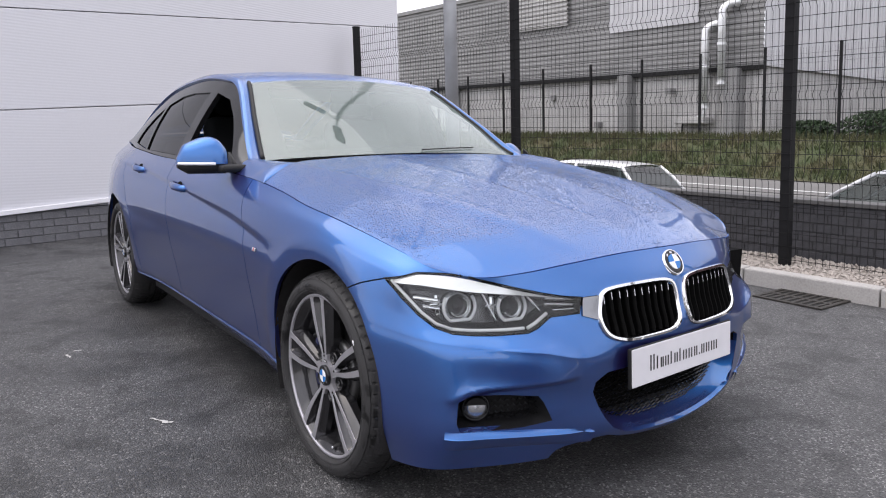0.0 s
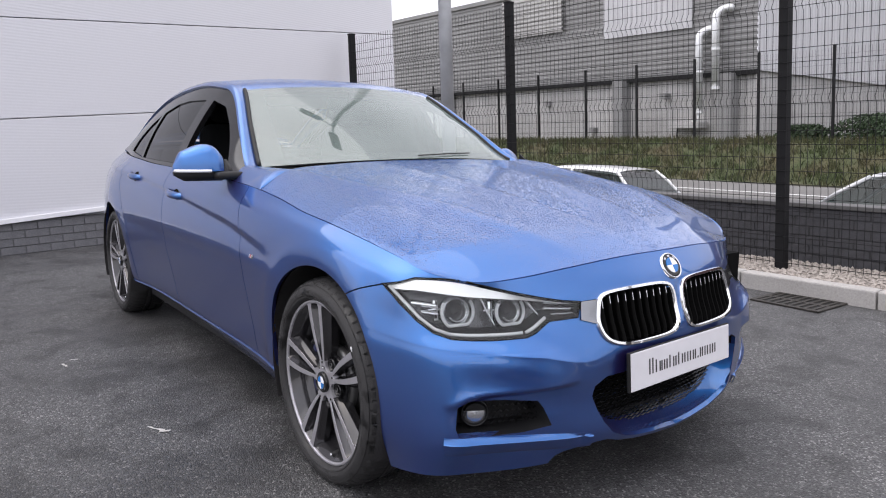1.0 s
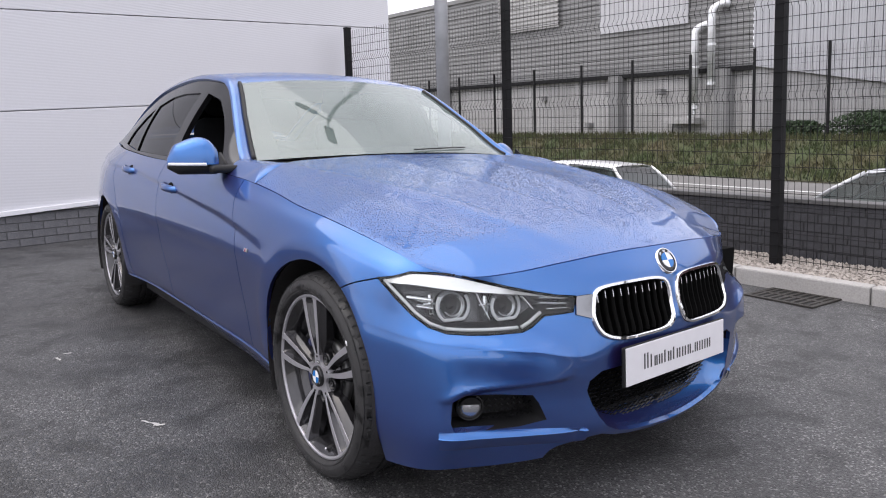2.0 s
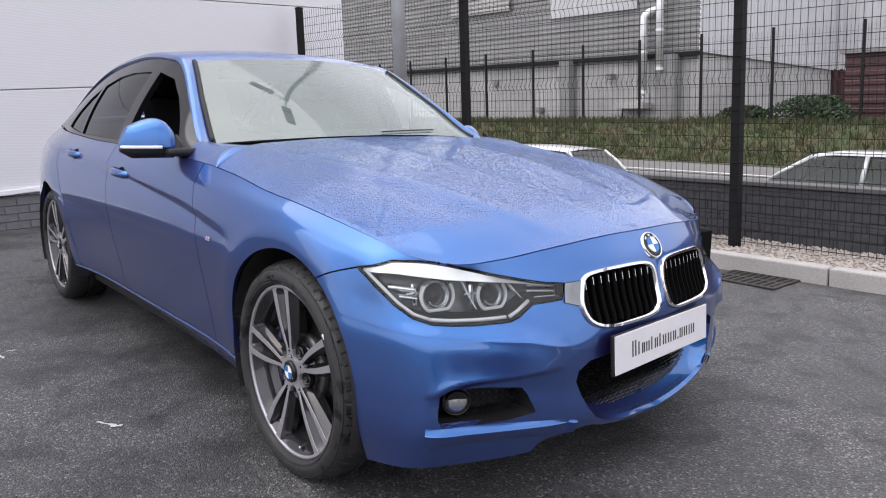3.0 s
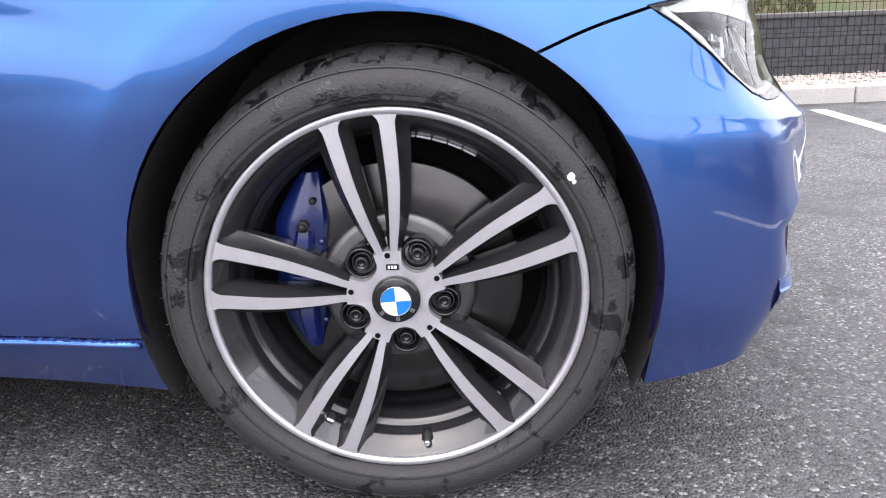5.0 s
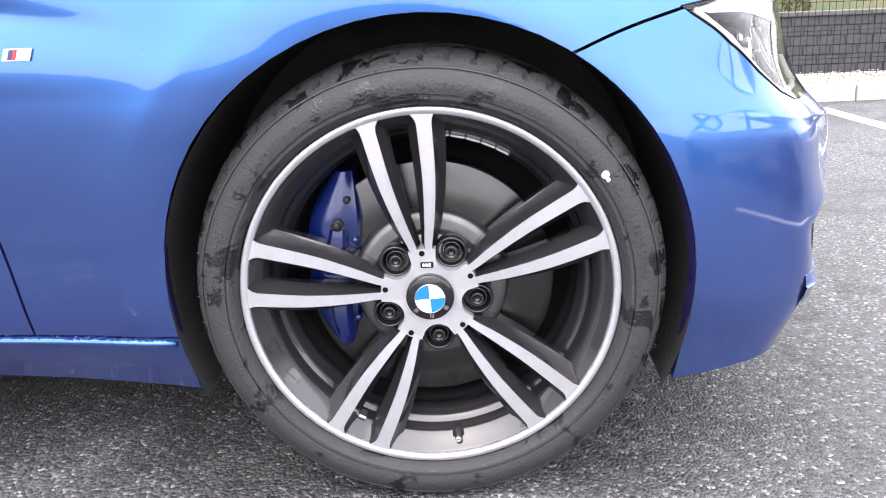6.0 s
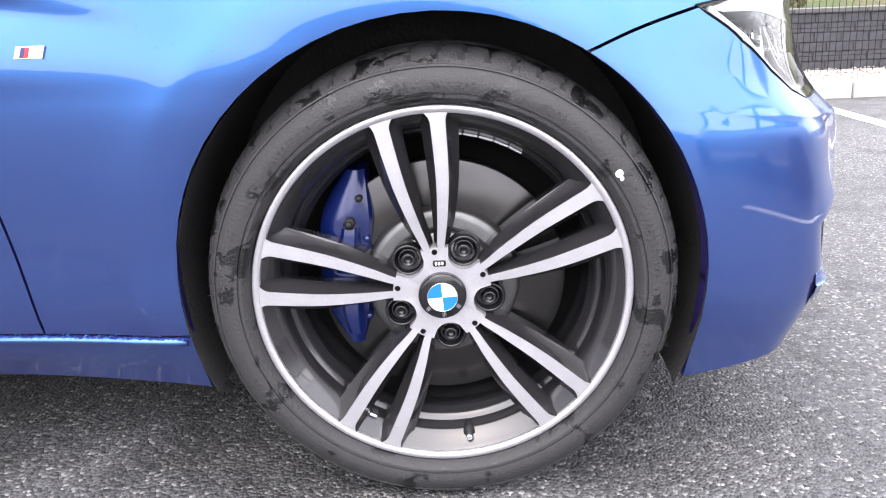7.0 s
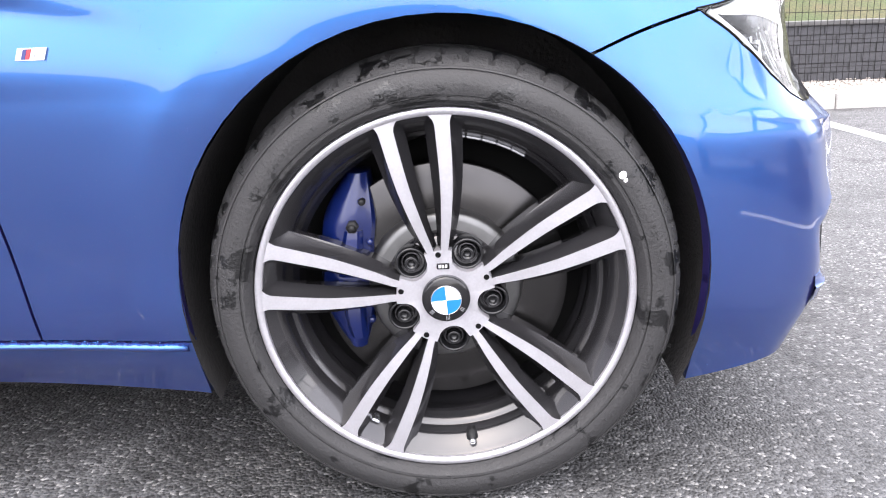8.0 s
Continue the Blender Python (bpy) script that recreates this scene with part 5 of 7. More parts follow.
# ---- wheels ----
def arc_plate(bm, pts, y0, y1):
    """A flat plate of outline pts (x, z) between two depths."""
    a = [bm.verts.new((x, y0, z)) for x, z in pts]
    b = [bm.verts.new((x, y1, z)) for x, z in pts]
    bm.faces.new(a)
    bm.faces.new(b[::-1])
    for i in range(len(a)):
        k = (i + 1) % len(a)
        bm.faces.new((a[k], a[i], b[i], b[k]))


SPOKE_R = [.050, .068, .100, .167, .251]
SPOKE_OFF = spline(SPOKE_R, [.0080, .0102, .0176, .0296, .0375])
SPOKE_HALF = spline(SPOKE_R, [.0050, .0056, .0072, .0092, .0108])
SPOKE_OUT = spline(SPOKE_R, [.004, .006, .010, .0135, .0165])
SPOKE_IN = spline(SPOKE_R, [.002, .004, .006, .0105, .0135])
PAIR = 98.3


def merge(bm, other):
    """Adds a small bmesh to a larger one."""
    tmp = bpy.data.meshes.new("tmp")
    other.to_mesh(tmp)
    other.free()
    bm.from_mesh(tmp)
    bpy.data.meshes.remove(tmp)


def spoke_meshes(base, s):
    """Body and machined face of one spoke of a pair; base: the pair's direction, s: which side of it."""
    body, face = bmesh.new(), bmesh.new()
    u, v = Vector((math.cos(base), 0, math.sin(base))), Vector((-math.sin(base), 0, math.cos(base)))
    P = lambda r, o, y: u * r + v * (s * o) + Vector((0, y, 0))
    secs, fsec = [], []
    for r in (.050, .058, .066, .075, .085, .10, .12, .14, .16, .18, .20, .215, .228, .237, .243, .2475, .2508):
        q = (r - .06) / .19
        off, half = float(SPOKE_OFF(r)), float(SPOKE_HALF(r))
        wo, wi = float(SPOKE_OUT(r)), float(SPOKE_IN(r))
        flare = .0085 * max(0.0, (r - .234) / .0168) ** 2.4
        y = .0096 - .0102 * q - .0022 * math.sin(math.pi * min(1, max(0, q)))
        a, b = off - half - flare, off + half + flare
        do = .020 + .007 * q
        # the outer flank is dished, and ends in a small step before the rim
        dish = .004 * min(1.0, max(0.0, q * 2)) * (1 if r < .236 else 0.2)
        deep = .050 - .014 * max(0.0, q)
        secs.append([P(r, a, y + .0010), P(r, b, y + .0010), P(r, b + wo * .10, y + .0060), P(r, b + wo * .50, y + do * .55 + dish), P(r, b + wo, y + do), P(r, b + wo - .001, y + deep + .004),
                     P(r, a - wi + .002, y + deep), P(r, a - wi, y + .018 + .006 * q), P(r, a - wi * .50, y + .0115), P(r, a - wi * .10, y + .0050)])
        fsec.append([P(r, a + .0003, y + .0016), P(r, a + .0009, y), P(r, b - .0009, y), P(r, b - .0003, y + .0016)])
    if s < 0:
        secs, fsec = [q[::-1] for q in secs], [q[::-1] for q in fsec]
    grid_mesh(body, secs, True)
    grid_mesh(face, fsec)
    bmesh.ops.recalc_face_normals(body, faces=body.faces)
    return body, face


def wheel(at, detailed):
    """A wheel whose outer face looks towards -y; at: where its hub stands, on the car."""
    w = new("wheel")
    w.parent = car
    w.location = at
    n = 420
    tyre = bmesh.new()
    prof = [(.256, .014), (.2603, .006), (.2612, .002), (.2630, -.006), (.2665, -.0125), (.2705, -.0155), (.2738, -.0160), (.2746, -.0140), (.2758, -.0140), (.2766, -.0160), (.284, -.0178), (.2915, -.0172),
            (.299, -.0142), (.305, -.0105), (.3072, -.0090), (.3078, -.0108), (.3098, -.0098), (.3104, -.0062), (.3150, -.0012), (.3192, .0050), (.3228, .0125), (.3262, .022), (.3290, .034), (.3306, .050), (.3310, .075),
            (.3240, .077), (.3240, .085), (.3310, .087), (.3312, .107), (.3240, .109), (.3240, .117), (.3312, .119), (.3310, .150), (.3240, .152), (.3240, .160), (.3300, .162), (.3265, .19),
            (.310, .208), (.29, .214), (.262, .208), (.245, .204)]
    rows = []
    for r, y in prof:
        row = []
        for k in range(n):
            t = 2 * math.pi * k / n
            cut = 0.0
            if r > .3125 and (y < .072 or y > .165):
                # lateral grooves of the shoulder, every third one longer
                lean_ = k + int(round((y - .01) * 45))
                if lean_ % 7 == 0:
                    cut = .0042 if r > .3185 or lean_ % 21 == 0 else 0.0
            row.append(((r - cut) * math.cos(t), y + (.0012 if cut and y < .02 else 0), max((r - cut) * math.sin(t), -at[2] + 0.001)))
        rows.append(row)
    grid_mesh(tyre, rows, True)
    bmesh.ops.recalc_face_normals(tyre, faces=tyre.faces)
    part("tyre", tyre, RUBBER, w, "black low-profile tyre with wet patches", smooth=28)
    # raised marks on the sidewall
    marks = bmesh.new()
    r2 = random.Random(3)
    for a0, cnt, tall in ((99, 2, .0085), (84, 3, .005), (62, 4, .007), (148, 4, .0085), (139, 8, .006), (164, 4, .006), (178, 3, .007), (206, 8, .005), (300, 9, .006), (322, 7, .006), (345, 5, .008), (20, 9, .009)):
        for c in range(cnt):
            t = radians(a0 - c * 1.75)
            wide = r2.uniform(.0026, .0042)
            nb = bmesh.new()
            kind = r2.random()
            bars = ((0, -.5, .3), (0, .5, .3)) if kind < .4 else ((-.42, 0, 1), (.42, 0, 1)) if kind < .7 else ((0, 0, .3), (-.42, 0, 1))
            for dx, dz, up in bars:
                if up < 1:
                    size = (tall * .22, .0014, wide)
                    place = (.2880 + dz * tall * .78, -.0176, 0)
                else:
                    size = (tall, .0014, wide * .28)
                    place = (.2880, -.0176, dx * wide)
                bmesh.ops.create_cube(nb, size=1, matrix=Matrix.Rotation(-t, 4, "Y") @ Matrix.Translation(place) @ Matrix.Diagonal((*size, 1)))
            merge(marks, nb)
    tagged(part("sidewall_mark", marks, RUBBER, w), kind="stuff")
    if detailed:
        # rubber whiskers left on the shoulder
        hair = bmesh.new()
        for k in range(80):
            t = radians(r2.uniform(-20, 200))
            rr = r2.choice((.2845, .3085, .3125, .3180, .3180))
            p = Vector((rr * math.cos(t), -.0172 if rr < .29 else -.0100 if rr < .31 else -.0035 if rr < .315 else .0035, rr * math.sin(t)))
            d = Vector((math.cos(t), -1.0, math.sin(t))).normalized() + Vector((r2.uniform(-.5, .5), 0, r2.uniform(-.5, .5)))
            wire(hair, p, p + d.normalized() * r2.uniform(.003, .008), .0005)
        tagged(part("whiskers", hair, RUBBER, w, "short rubber whiskers"), kind="stuff")
    rim = bmesh.new()
    lathe(rim, [(.2500, .0045), (.2490, .0065), (.2465, .0085), (.2300, .0290), (.2275, .0335), (.2268, .0480), (.2250, .0510), (.2185, .0525), (.2180, .0620), (.2125, .0660), (.2110, .0850), (.2120, .0870), (.2120, .10), (.2100, .1020), (.2110, .150), (.225, .19), (.245, .205)], 144)
    part("rim", rim, ALLOY_DARK, w, "dark grey inner rim barrel", smooth=24)
    ring = bmesh.new()
    lathe(ring, [(.2496, .010), (.2499, .0012), (.2508, -.0008), (.2590, -.0022), (.2603, -.0008), (.2610, .004), (.2590, .010)], 200)
    part("rim_edge", ring, ALLOY, w, "machined silver rim edge", smooth=9)
    # five pairs of spokes
    for k in range(5):
        base = radians(PAIR + 72 * k)
        for s in (-1, 1):
            body, face = spoke_meshes(base, s)
            part("spoke", body, ALLOY_DARK, w, "dark grey spoke with a machined face", smooth=26)
            part("spoke_face", face, ALLOY, w)
    # hub face, hollowed by the wells of the bolts
    hub = bmesh.new()
    inner, outer = [], []
    for k in range(180):
        t = 2 * math.pi * k / 180
        d = abs(((t - radians(PAIR)) % radians(72)) - radians(36))
        r = .0680
        if abs(math.sin(d)) * .066 < .0222:
            r = min(r, .066 * math.cos(d) - math.sqrt(.0222 ** 2 - (.066 * math.sin(d)) ** 2))
        outer.append((r * math.cos(t), r * math.sin(t)))
        inner.append((.033 * math.cos(t), .033 * math.sin(t)))
    grid_mesh(hub, [[(x, y, z) for x, z in ring_] for ring_, y in ((inner, .0100), (outer, .0092))] + [[(x * 1.01, .0106, z * 1.01) for x, z in outer], [(x * 1.03, .040, z * 1.03) for x, z in outer]], True)
    bmesh.ops.recalc_face_normals(hub, faces=hub.faces)
    part("hub_face", hub, ALLOY, w, "machined silver hub face", smooth=25)
    pad = bmesh.new()
    lathe(pad, [(0.0, .030), (.062, .030), (.078, .036), (.086, .046), (.086, .09), (.0, .09)], 60)
    part("hub_pad", pad, ALLOY_DARK, w, smooth=30)
    for k in range(5):
        t = radians(PAIR + 36 + 72 * k)
        c = Matrix.Translation((.066 * math.cos(t), 0, .066 * math.sin(t)))
        b = bmesh.new()
        lathe(b, [(.0235, .036), (.0230, .024), (.0220, .0200), (.0200, .0190), (.0182, .0205), (.0172, .034), (.0, .034)], 32)
        b.transform(c)
        part("bolt_well", b, BLACK_GLOSS, w, smooth=40)
        b = bmesh.new()
        lathe(b, [(.0, .024), (.0052, .024), (.0056, .0185), (.0088, .0178), (.0098, .0195), (.0102, .034)], 24)
        b.transform(c)
        part("wheel_bolt", b, BLACK_GLOSS, w, "black wheel bolt", smooth=30)
        b = bmesh.new()
        lathe(b, [(.0112, .034), (.0118, .0262), (.0140, .0258), (.0148, .034)], 28)
        b.transform(c)
        part("bolt_seat", b, ALLOY_DARK, w, smooth=40)
        t = radians(PAIR + 72 * k)
        # black dot on the hub face; the shade inside a small hole, painted on
        b = bmesh.new()
        lathe(b, [(.0, .0078), (.0036, .0078), (.0040, .0090)], 16)
        b.transform(Matrix.Translation((.0625 * math.cos(t), 0.0, .0625 * math.sin(t))))
        part("spoke_hole_shade", b, VOID, w)
    cap = bmesh.new()
    lathe(cap, [(.0, -.001), (.0290, -.0005), (.0322, .001), (.0332, .004), (.0332, .012)], 60)
    part("centre_cap", cap, BLACK_GLOSS, w, "black centre cap with blue and white quarters", smooth=40)
    for q in range(4):
        b = bmesh.new()
        a0 = radians(4 + 90 * q)
        arc_plate(b, [(0, 0)] + [(0.0205 * math.cos(a0 + radians(90) * i / 10), 0.0205 * math.sin(a0 + radians(90) * i / 10)) for i in range(11)], -0.0022, -0.0005)
        part("cap_quarter", b, WHITE if q in (0, 2) else SKY_BLUE, w)
    b = bmesh.new()
    lathe(b, [(.0203, -.0024), (.0209, -.0028), (.0213, -.0022), (.0213, -.0005)], 48)
    part("cap_ring", b, SATIN, w, smooth=40)
    # three plain marks on the black ring of the cap
    for ta in (-33, -86, -139):
        b = bmesh.new()
        for dx in (-.0020, 0, .0020):
            bmesh.ops.create_cube(b, size=1, matrix=Matrix.Rotation(-radians(ta), 4, "Y") @ Matrix.Translation((.0258, -.0008, dx)) @ Matrix.Diagonal((.0062, .0010, .0008, 1)))
        part("cap_mark", b, SATIN, w)
    if detailed:
        b = bmesh.new()
        box(b, (-0.0115, 0.0080, 0.0415), (0.0060, 0.0096, 0.0500), 0.0015)
        part("hub_badge", b, BLACK_GLOSS, w)
        for x0 in (-0.0088, -0.0045, -0.0002):
            b = bmesh.new()
            box(b, (x0, 0.0074, 0.0436), (x0 + 0.0028, 0.0082, 0.0478))
            part("badge_bar", b, WHITE, w)
    v = bmesh.new()
    ta = radians(-82)
    base = Vector((.2335 * math.cos(ta), .026, .2335 * math.sin(ta)))
    lathe(v, [(.0, -.014), (.0048, -.014), (.0052, -.006), (.0085, -.004), (.0095, .012)], 20)
    v.transform(Matrix.Translation(base))
    part("valve", v, BLACK_PLASTIC, w, smooth=40)
    v = bmesh.new()
    lathe(v, [(.0, -.0180), (.0036, -.0180), (.0046, -.0168), (.0046, -.008)], 16)
    v.transform(Matrix.Translation(base))
    part("valve_cap", v, SATIN, w, smooth=40)
    if detailed:
        v = bmesh.new()
        bmesh.ops.create_icosphere(v, subdivisions=2, radius=0.0052, matrix=Matrix.Translation((.2290, -.0172, .1690)) @ Matrix.Diagonal((1, 0.3, 1.1, 1)))
        bmesh.ops.create_icosphere(v, subdivisions=2, radius=0.0030, matrix=Matrix.Translation((.2330, -.0172, .1625)) @ Matrix.Diagonal((1, 0.3, 1.1, 1)))
        part("chalk_spot", v, WHITE, w, "white paint spot on the tyre")
        for k in range(5):
            v = bmesh.new()
            bmesh.ops.create_cube(v, size=1, matrix=Matrix.Rotation(-radians(84 - 5.7 * k), 4, "Y") @ Matrix.Translation((.2160, .058, 0)) @ Matrix.Diagonal((0.004, 0.012, 0.0200, 1)))
            bmesh.ops.bevel(v, geom=v.edges[:], offset=0.001, segments=1, affect="EDGES")
            part("balance_weight", v, SATIN, w)
        for ta, rr, yy in ((-55.5, .228, .034), (-119, .228, .034)):
            v = bmesh.new()
            bmesh.ops.create_cube(v, size=1, matrix=Matrix.Rotation(-radians(ta), 4, "Y") @ Matrix.Translation((rr, yy, 0)) @ Matrix.Diagonal((0.005, 0.022, 0.014, 1)))
            bmesh.ops.bevel(v, geom=v.edges[:], offset=0.002, segments=1, affect="EDGES")
            part("balance_weight", v, SATIN, w)
    # brake behind the spokes
    d = bmesh.new()
    lathe(d, [(.112, .068), (.176, .068), (.178, .070), (.178, .094), (.112, .094)], 90)
    part("brake_disc", d, DISC, w, smooth=40)
    d = bmesh.new()
    lathe(d, [(.0, .050), (.098, .050), (.106, .052), (.110, .057), (.113, .069)], 64)
    part("disc_hat", d, HUB_STEEL, w, smooth=28)
    # flat black sheet across the barrel: the shade behind the brake, put into colour
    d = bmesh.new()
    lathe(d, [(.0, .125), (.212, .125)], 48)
    part("barrel_shade", d, VOID, w)
    # the caliper: a curved body with a raised middle boss, bleed nipple and bolts
    c = bmesh.new()
    prof = [(.098, .078), (.099, .062), (.104, .056), (.112, .0545), (.122, .0505), (.134, .0490), (.146, .0500), (.156, .0540), (.166, .061), (.174, .070), (.178, .100), (.098, .100)]
    rows = []
    for j in range(25):
        q = j / 24
        zc = .166 - .262 * q
        e = abs(2 * q - 1)
        k = 1 - .62 * max(0.0, e - .45) ** 1.3 / .55 ** 1.3
        waist = .004 * math.exp(-((q - .5) / .10) ** 2)
        rows.append([(-(.136 + (r - .136) * k) + .85 * zc * zc - .004, y + waist * 0.6 + (1 - k) * .020, zc) for r, y in prof])
    grid_mesh(c, rows, True)
    for e in (rows[0], rows[-1]):
        c.faces.new([c.verts.new(p) for p in e])
    bmesh.ops.remove_doubles(c, verts=c.verts, dist=1e-5)
    bmesh.ops.recalc_face_normals(c, faces=c.faces)
    caliper = part("brake_caliper", c, CALIPER, w, "glossy blue brake caliper", smooth=32)
    for z0, z1, wid in ((.088, .020, .030), (-.020, -.075, .026)):
        c = bmesh.new()
        rows = []
        for q in np.linspace(0, 1, 8):
            zc = z0 + (z1 - z0) * q
            hw = wid * (.32 + .20 * q if z0 > 0 else .52 - .20 * q)
            top = .0405 + .006 * (1 - math.sin(math.pi * min(1, .15 + .85 * q)))
            cx = -.133 + .85 * zc * zc
            rows.append([(cx - hw - .004, .053, zc), (cx - hw, top + .003, zc), (cx - hw * .7, top, zc), (cx + hw * .7, top, zc), (cx + hw, top + .003, zc), (cx + hw + .004, .053, zc)])
        grid_mesh(c, rows)
        for e in (rows[0], rows[-1]):
            c.faces.new([c.verts.new(p) for p in e])
        bmesh.ops.recalc_face_normals(c, faces=c.faces)
        part("caliper_boss", c, CALIPER, caliper, smooth=30)
    for x, z, r, top, mt in ((-.126, .096, .0052, .030, BLACK_PLASTIC), (-.104, .070, .0050, .048, CALIPER), (-.104, .052, .0040, .050, CALIPER), (-.108, -.048, .0050, .048, CALIPER), (-.112, .128, .0050, .048, BLACK_PLASTIC)):
        b = bmesh.new()
        lathe(b, [(.0, top), (r * .7, top), (r, top + .003), (r, .060)], 14)
        if mt == BLACK_PLASTIC and top < .04:
            lathe(b, [(.0, top + .006), (r * 1.7, top + .006), (r * 1.7, top + .012), (r * 1.4, .055)], 6)
        b.transform(Matrix.Translation((x, 0, z)))
        part("caliper_pin", b, mt, caliper, smooth=40)
    return w


front_right = wheel((0, -0.878, 0.32), True)
rear_right = wheel((-2.81, -0.868, 0.32), False)
for src, x, y in ((front_right, 0.0, 0.878), (rear_right, -2.81, 0.868)):
    c = copy_thing(src, Matrix.Translation((x, y, 0.32)) @ Matrix.Rotation(math.pi, 4, "Z"))
    c.parent = car

# ---- lamps, grilles, badges and trim of the saloon ----
def offset_skin(src, vec, scale=1.0):
    nb = src.copy()
    for v in nb.verts:
        v.co += Vector(vec)
    return nb


def front_pn(y, z):
    p, n, _, _ = SKIN.ray_cast(Vector((3, y, z)), Vector((-1, 0, 0)))
    return (p, n) if p else (Vector((0.65, y, z)), Vector((1, 0, 0)))


def ring_on_front(poly, width, lift):
    bm = bmesh.new()
    pts = [front_pn(y, z) for y, z in poly]
    rows = []
    m = len(pts)
    for i in range(m):
        p, n = pts[i]
        d = (pts[(i + 1) % m][0] - pts[i - 1][0]).normalized()
        s = d.cross(n).normalized()
        rows.append([p + s * o * width + n * h for o, h in ((-0.5, -0.02), (-0.5, lift * 0.5), (-0.25, lift), (0.25, lift), (0.5, lift * 0.4), (0.5, -0.006))])
    rows.append(rows[0])
    grid_mesh(bm, rows)
    bmesh.ops.recalc_face_normals(bm, faces=bm.faces)
    return bm


# kidney grilles
kidney_faces.free()
frame_r, frame_l = both("kidney_grille", ring_on_front(KIDNEY, 0.014, 0.009), CHROME, "chrome-framed radiator grille with black slats")
for k in range(10):
    y = -0.052 - 0.030 * k
    bm = bmesh.new()
    zs = [z for z in np.linspace(.499, .652, 16) if inside(KIDNEY, y, z)]
    if len(zs) < 3:
        bm.free()
        continue
    rows = []
    for z in zs:
        p, n = front_pn(y, z)
        w = Vector((0, 1, 0))
        rows.append([p + Vector((-0.006, -0.004, 0)), p + Vector((0.002, -0.0022, 0)), p + Vector((0.002, 0.0022, 0)), p + Vector((-0.03, 0.006, 0))])
    grid_mesh(bm, rows)
    m = far_half(bm)
    part("slat", bm, VOID, frame_r, smooth=50)
    part("slat", m, VOID, frame_l, smooth=50)
    # bright upper tip of the slat
    bm = bmesh.new()
    rows = []
    for z in np.linspace(zs[-1] - 0.006, zs[-1] - 0.026, 5):
        p, n = front_pn(y, z)
        rows.append([p + Vector((0.0028, -0.0016, 0)), p + Vector((0.0034, 0, 0)), p + Vector((0.0028, 0.0016, 0))])
    grid_mesh(bm, rows)
    m = far_half(bm)
    part("slat_tip", bm, SATIN, frame_r, smooth=50)
    part("slat_tip", m, SATIN, frame_l, smooth=50)
for v in collar_faces.verts:
    v.co += Vector((0.005, 0, 0))
both("chrome_collar", lip(collar_faces, 0.02), mat("grey_chrome", (0.24, 0.245, 0.26), 0.14, 1.0), smooth=60)

# headlamps
def dense(poly, n=5):
    out = []
    for k in range(len(poly)):
        a, b = poly[k], poly[(k + 1) % len(poly)]
        out += [(a[0] + (b[0] - a[0]) * j / n, a[1] + (b[1] - a[1]) * j / n) for j in range(n)]
    return out


OUTLINE = dense(HEADLIGHT)
lens_faces.normal_update()
lens = lens_faces


def shrink(poly, d):
    c = Vector((sum(p[0] for p in poly) / len(poly), sum(p[1] for p in poly) / len(poly)))
    out = []
    for k in range(len(poly)):
        a, p, b = Vector(poly[k - 1]), Vector(poly[k]), Vector(poly[(k + 1) % len(poly)])
        t = (b - a).normalized()
        n = Vector((-t.y, t.x))
        if n.dot(c - p) < 0:
            n = -n
        out.append(tuple(p + n * d))
    return out


bowl = bmesh.new()
rims = []
for dep, sh in ((0.0, 0.0), (0.010, 0.004), (0.05, 0.008), (0.085, 0.012)):
    rims.append([front_pn(y, z)[0] + Vector((-dep, dep * 0.45, 0)) for y, z in shrink(OUTLINE, sh)])
grid_mesh(bowl, rims, True)
bmesh.ops.recalc_face_normals(bowl, faces=bowl.faces)
nb = offset_skin(lens, (-0.078, 0.035, 0))
lamp_r, lamp_l = both("headlight", bowl, BLACK_PLASTIC, "clear headlight with twin round lamps and a bright upper band", smooth=60)


def both_lamps(name, bm, material, label="", smooth=45):
    m = far_half(bm)
    a = part(name, bm, material, lamp_r, label, smooth)
    b = part(name, m, material, lamp_l, label, smooth)
    return a, b


both_lamps("reflector", nb, FROST)
for v in lens.verts:
    v.co += Vector((0.001, -0.001, 0))
for o in both_lamps("lens", lens, CLEAR, "clear wet plastic lens", 60):
    o.visible_shadow = False
# bright upper band, running from the outer corner to the grille
bm = bmesh.new()
up = [(-.842, .686), (-.80, .7045), (-.745, .7045), (-.70, .697), (-.653, .684), (-.58, .663), (-.508, .6455), (-.45, .634)]
lo = [(-.838, .678), (-.80, .677), (-.745, .668), (-.70, .661), (-.653, .656), (-.58, .648), (-.508, .639), (-.45, .630)]
rows = []
for w in np.linspace(0, 1, 4):
    rows.append([front_pn(a[0] * (1 - w) + b[0] * w, a[1] * (1 - w) + b[1] * w)[0] + Vector((-0.006 + 0.003 * w, 0.003 - 0.001 * w, -0.003 * (1 - w))) for a, b in zip(curve2(up, 30), curve2(lo, 30))])
grid_mesh(bm, rows)
both_lamps("light_band", bm, BAND, "bright white band along the top")
bm = bmesh.new()
rows = []
for w in (0, 1):
    rows.append([front_pn(b[0], b[1])[0] + Vector((-0.009 - 0.05 * w, 0.004 + 0.025 * w, 0.0)) for b in curve2(lo, 30)])
grid_mesh(bm, rows)
both_lamps("lamp_shelf", bm, SATIN)
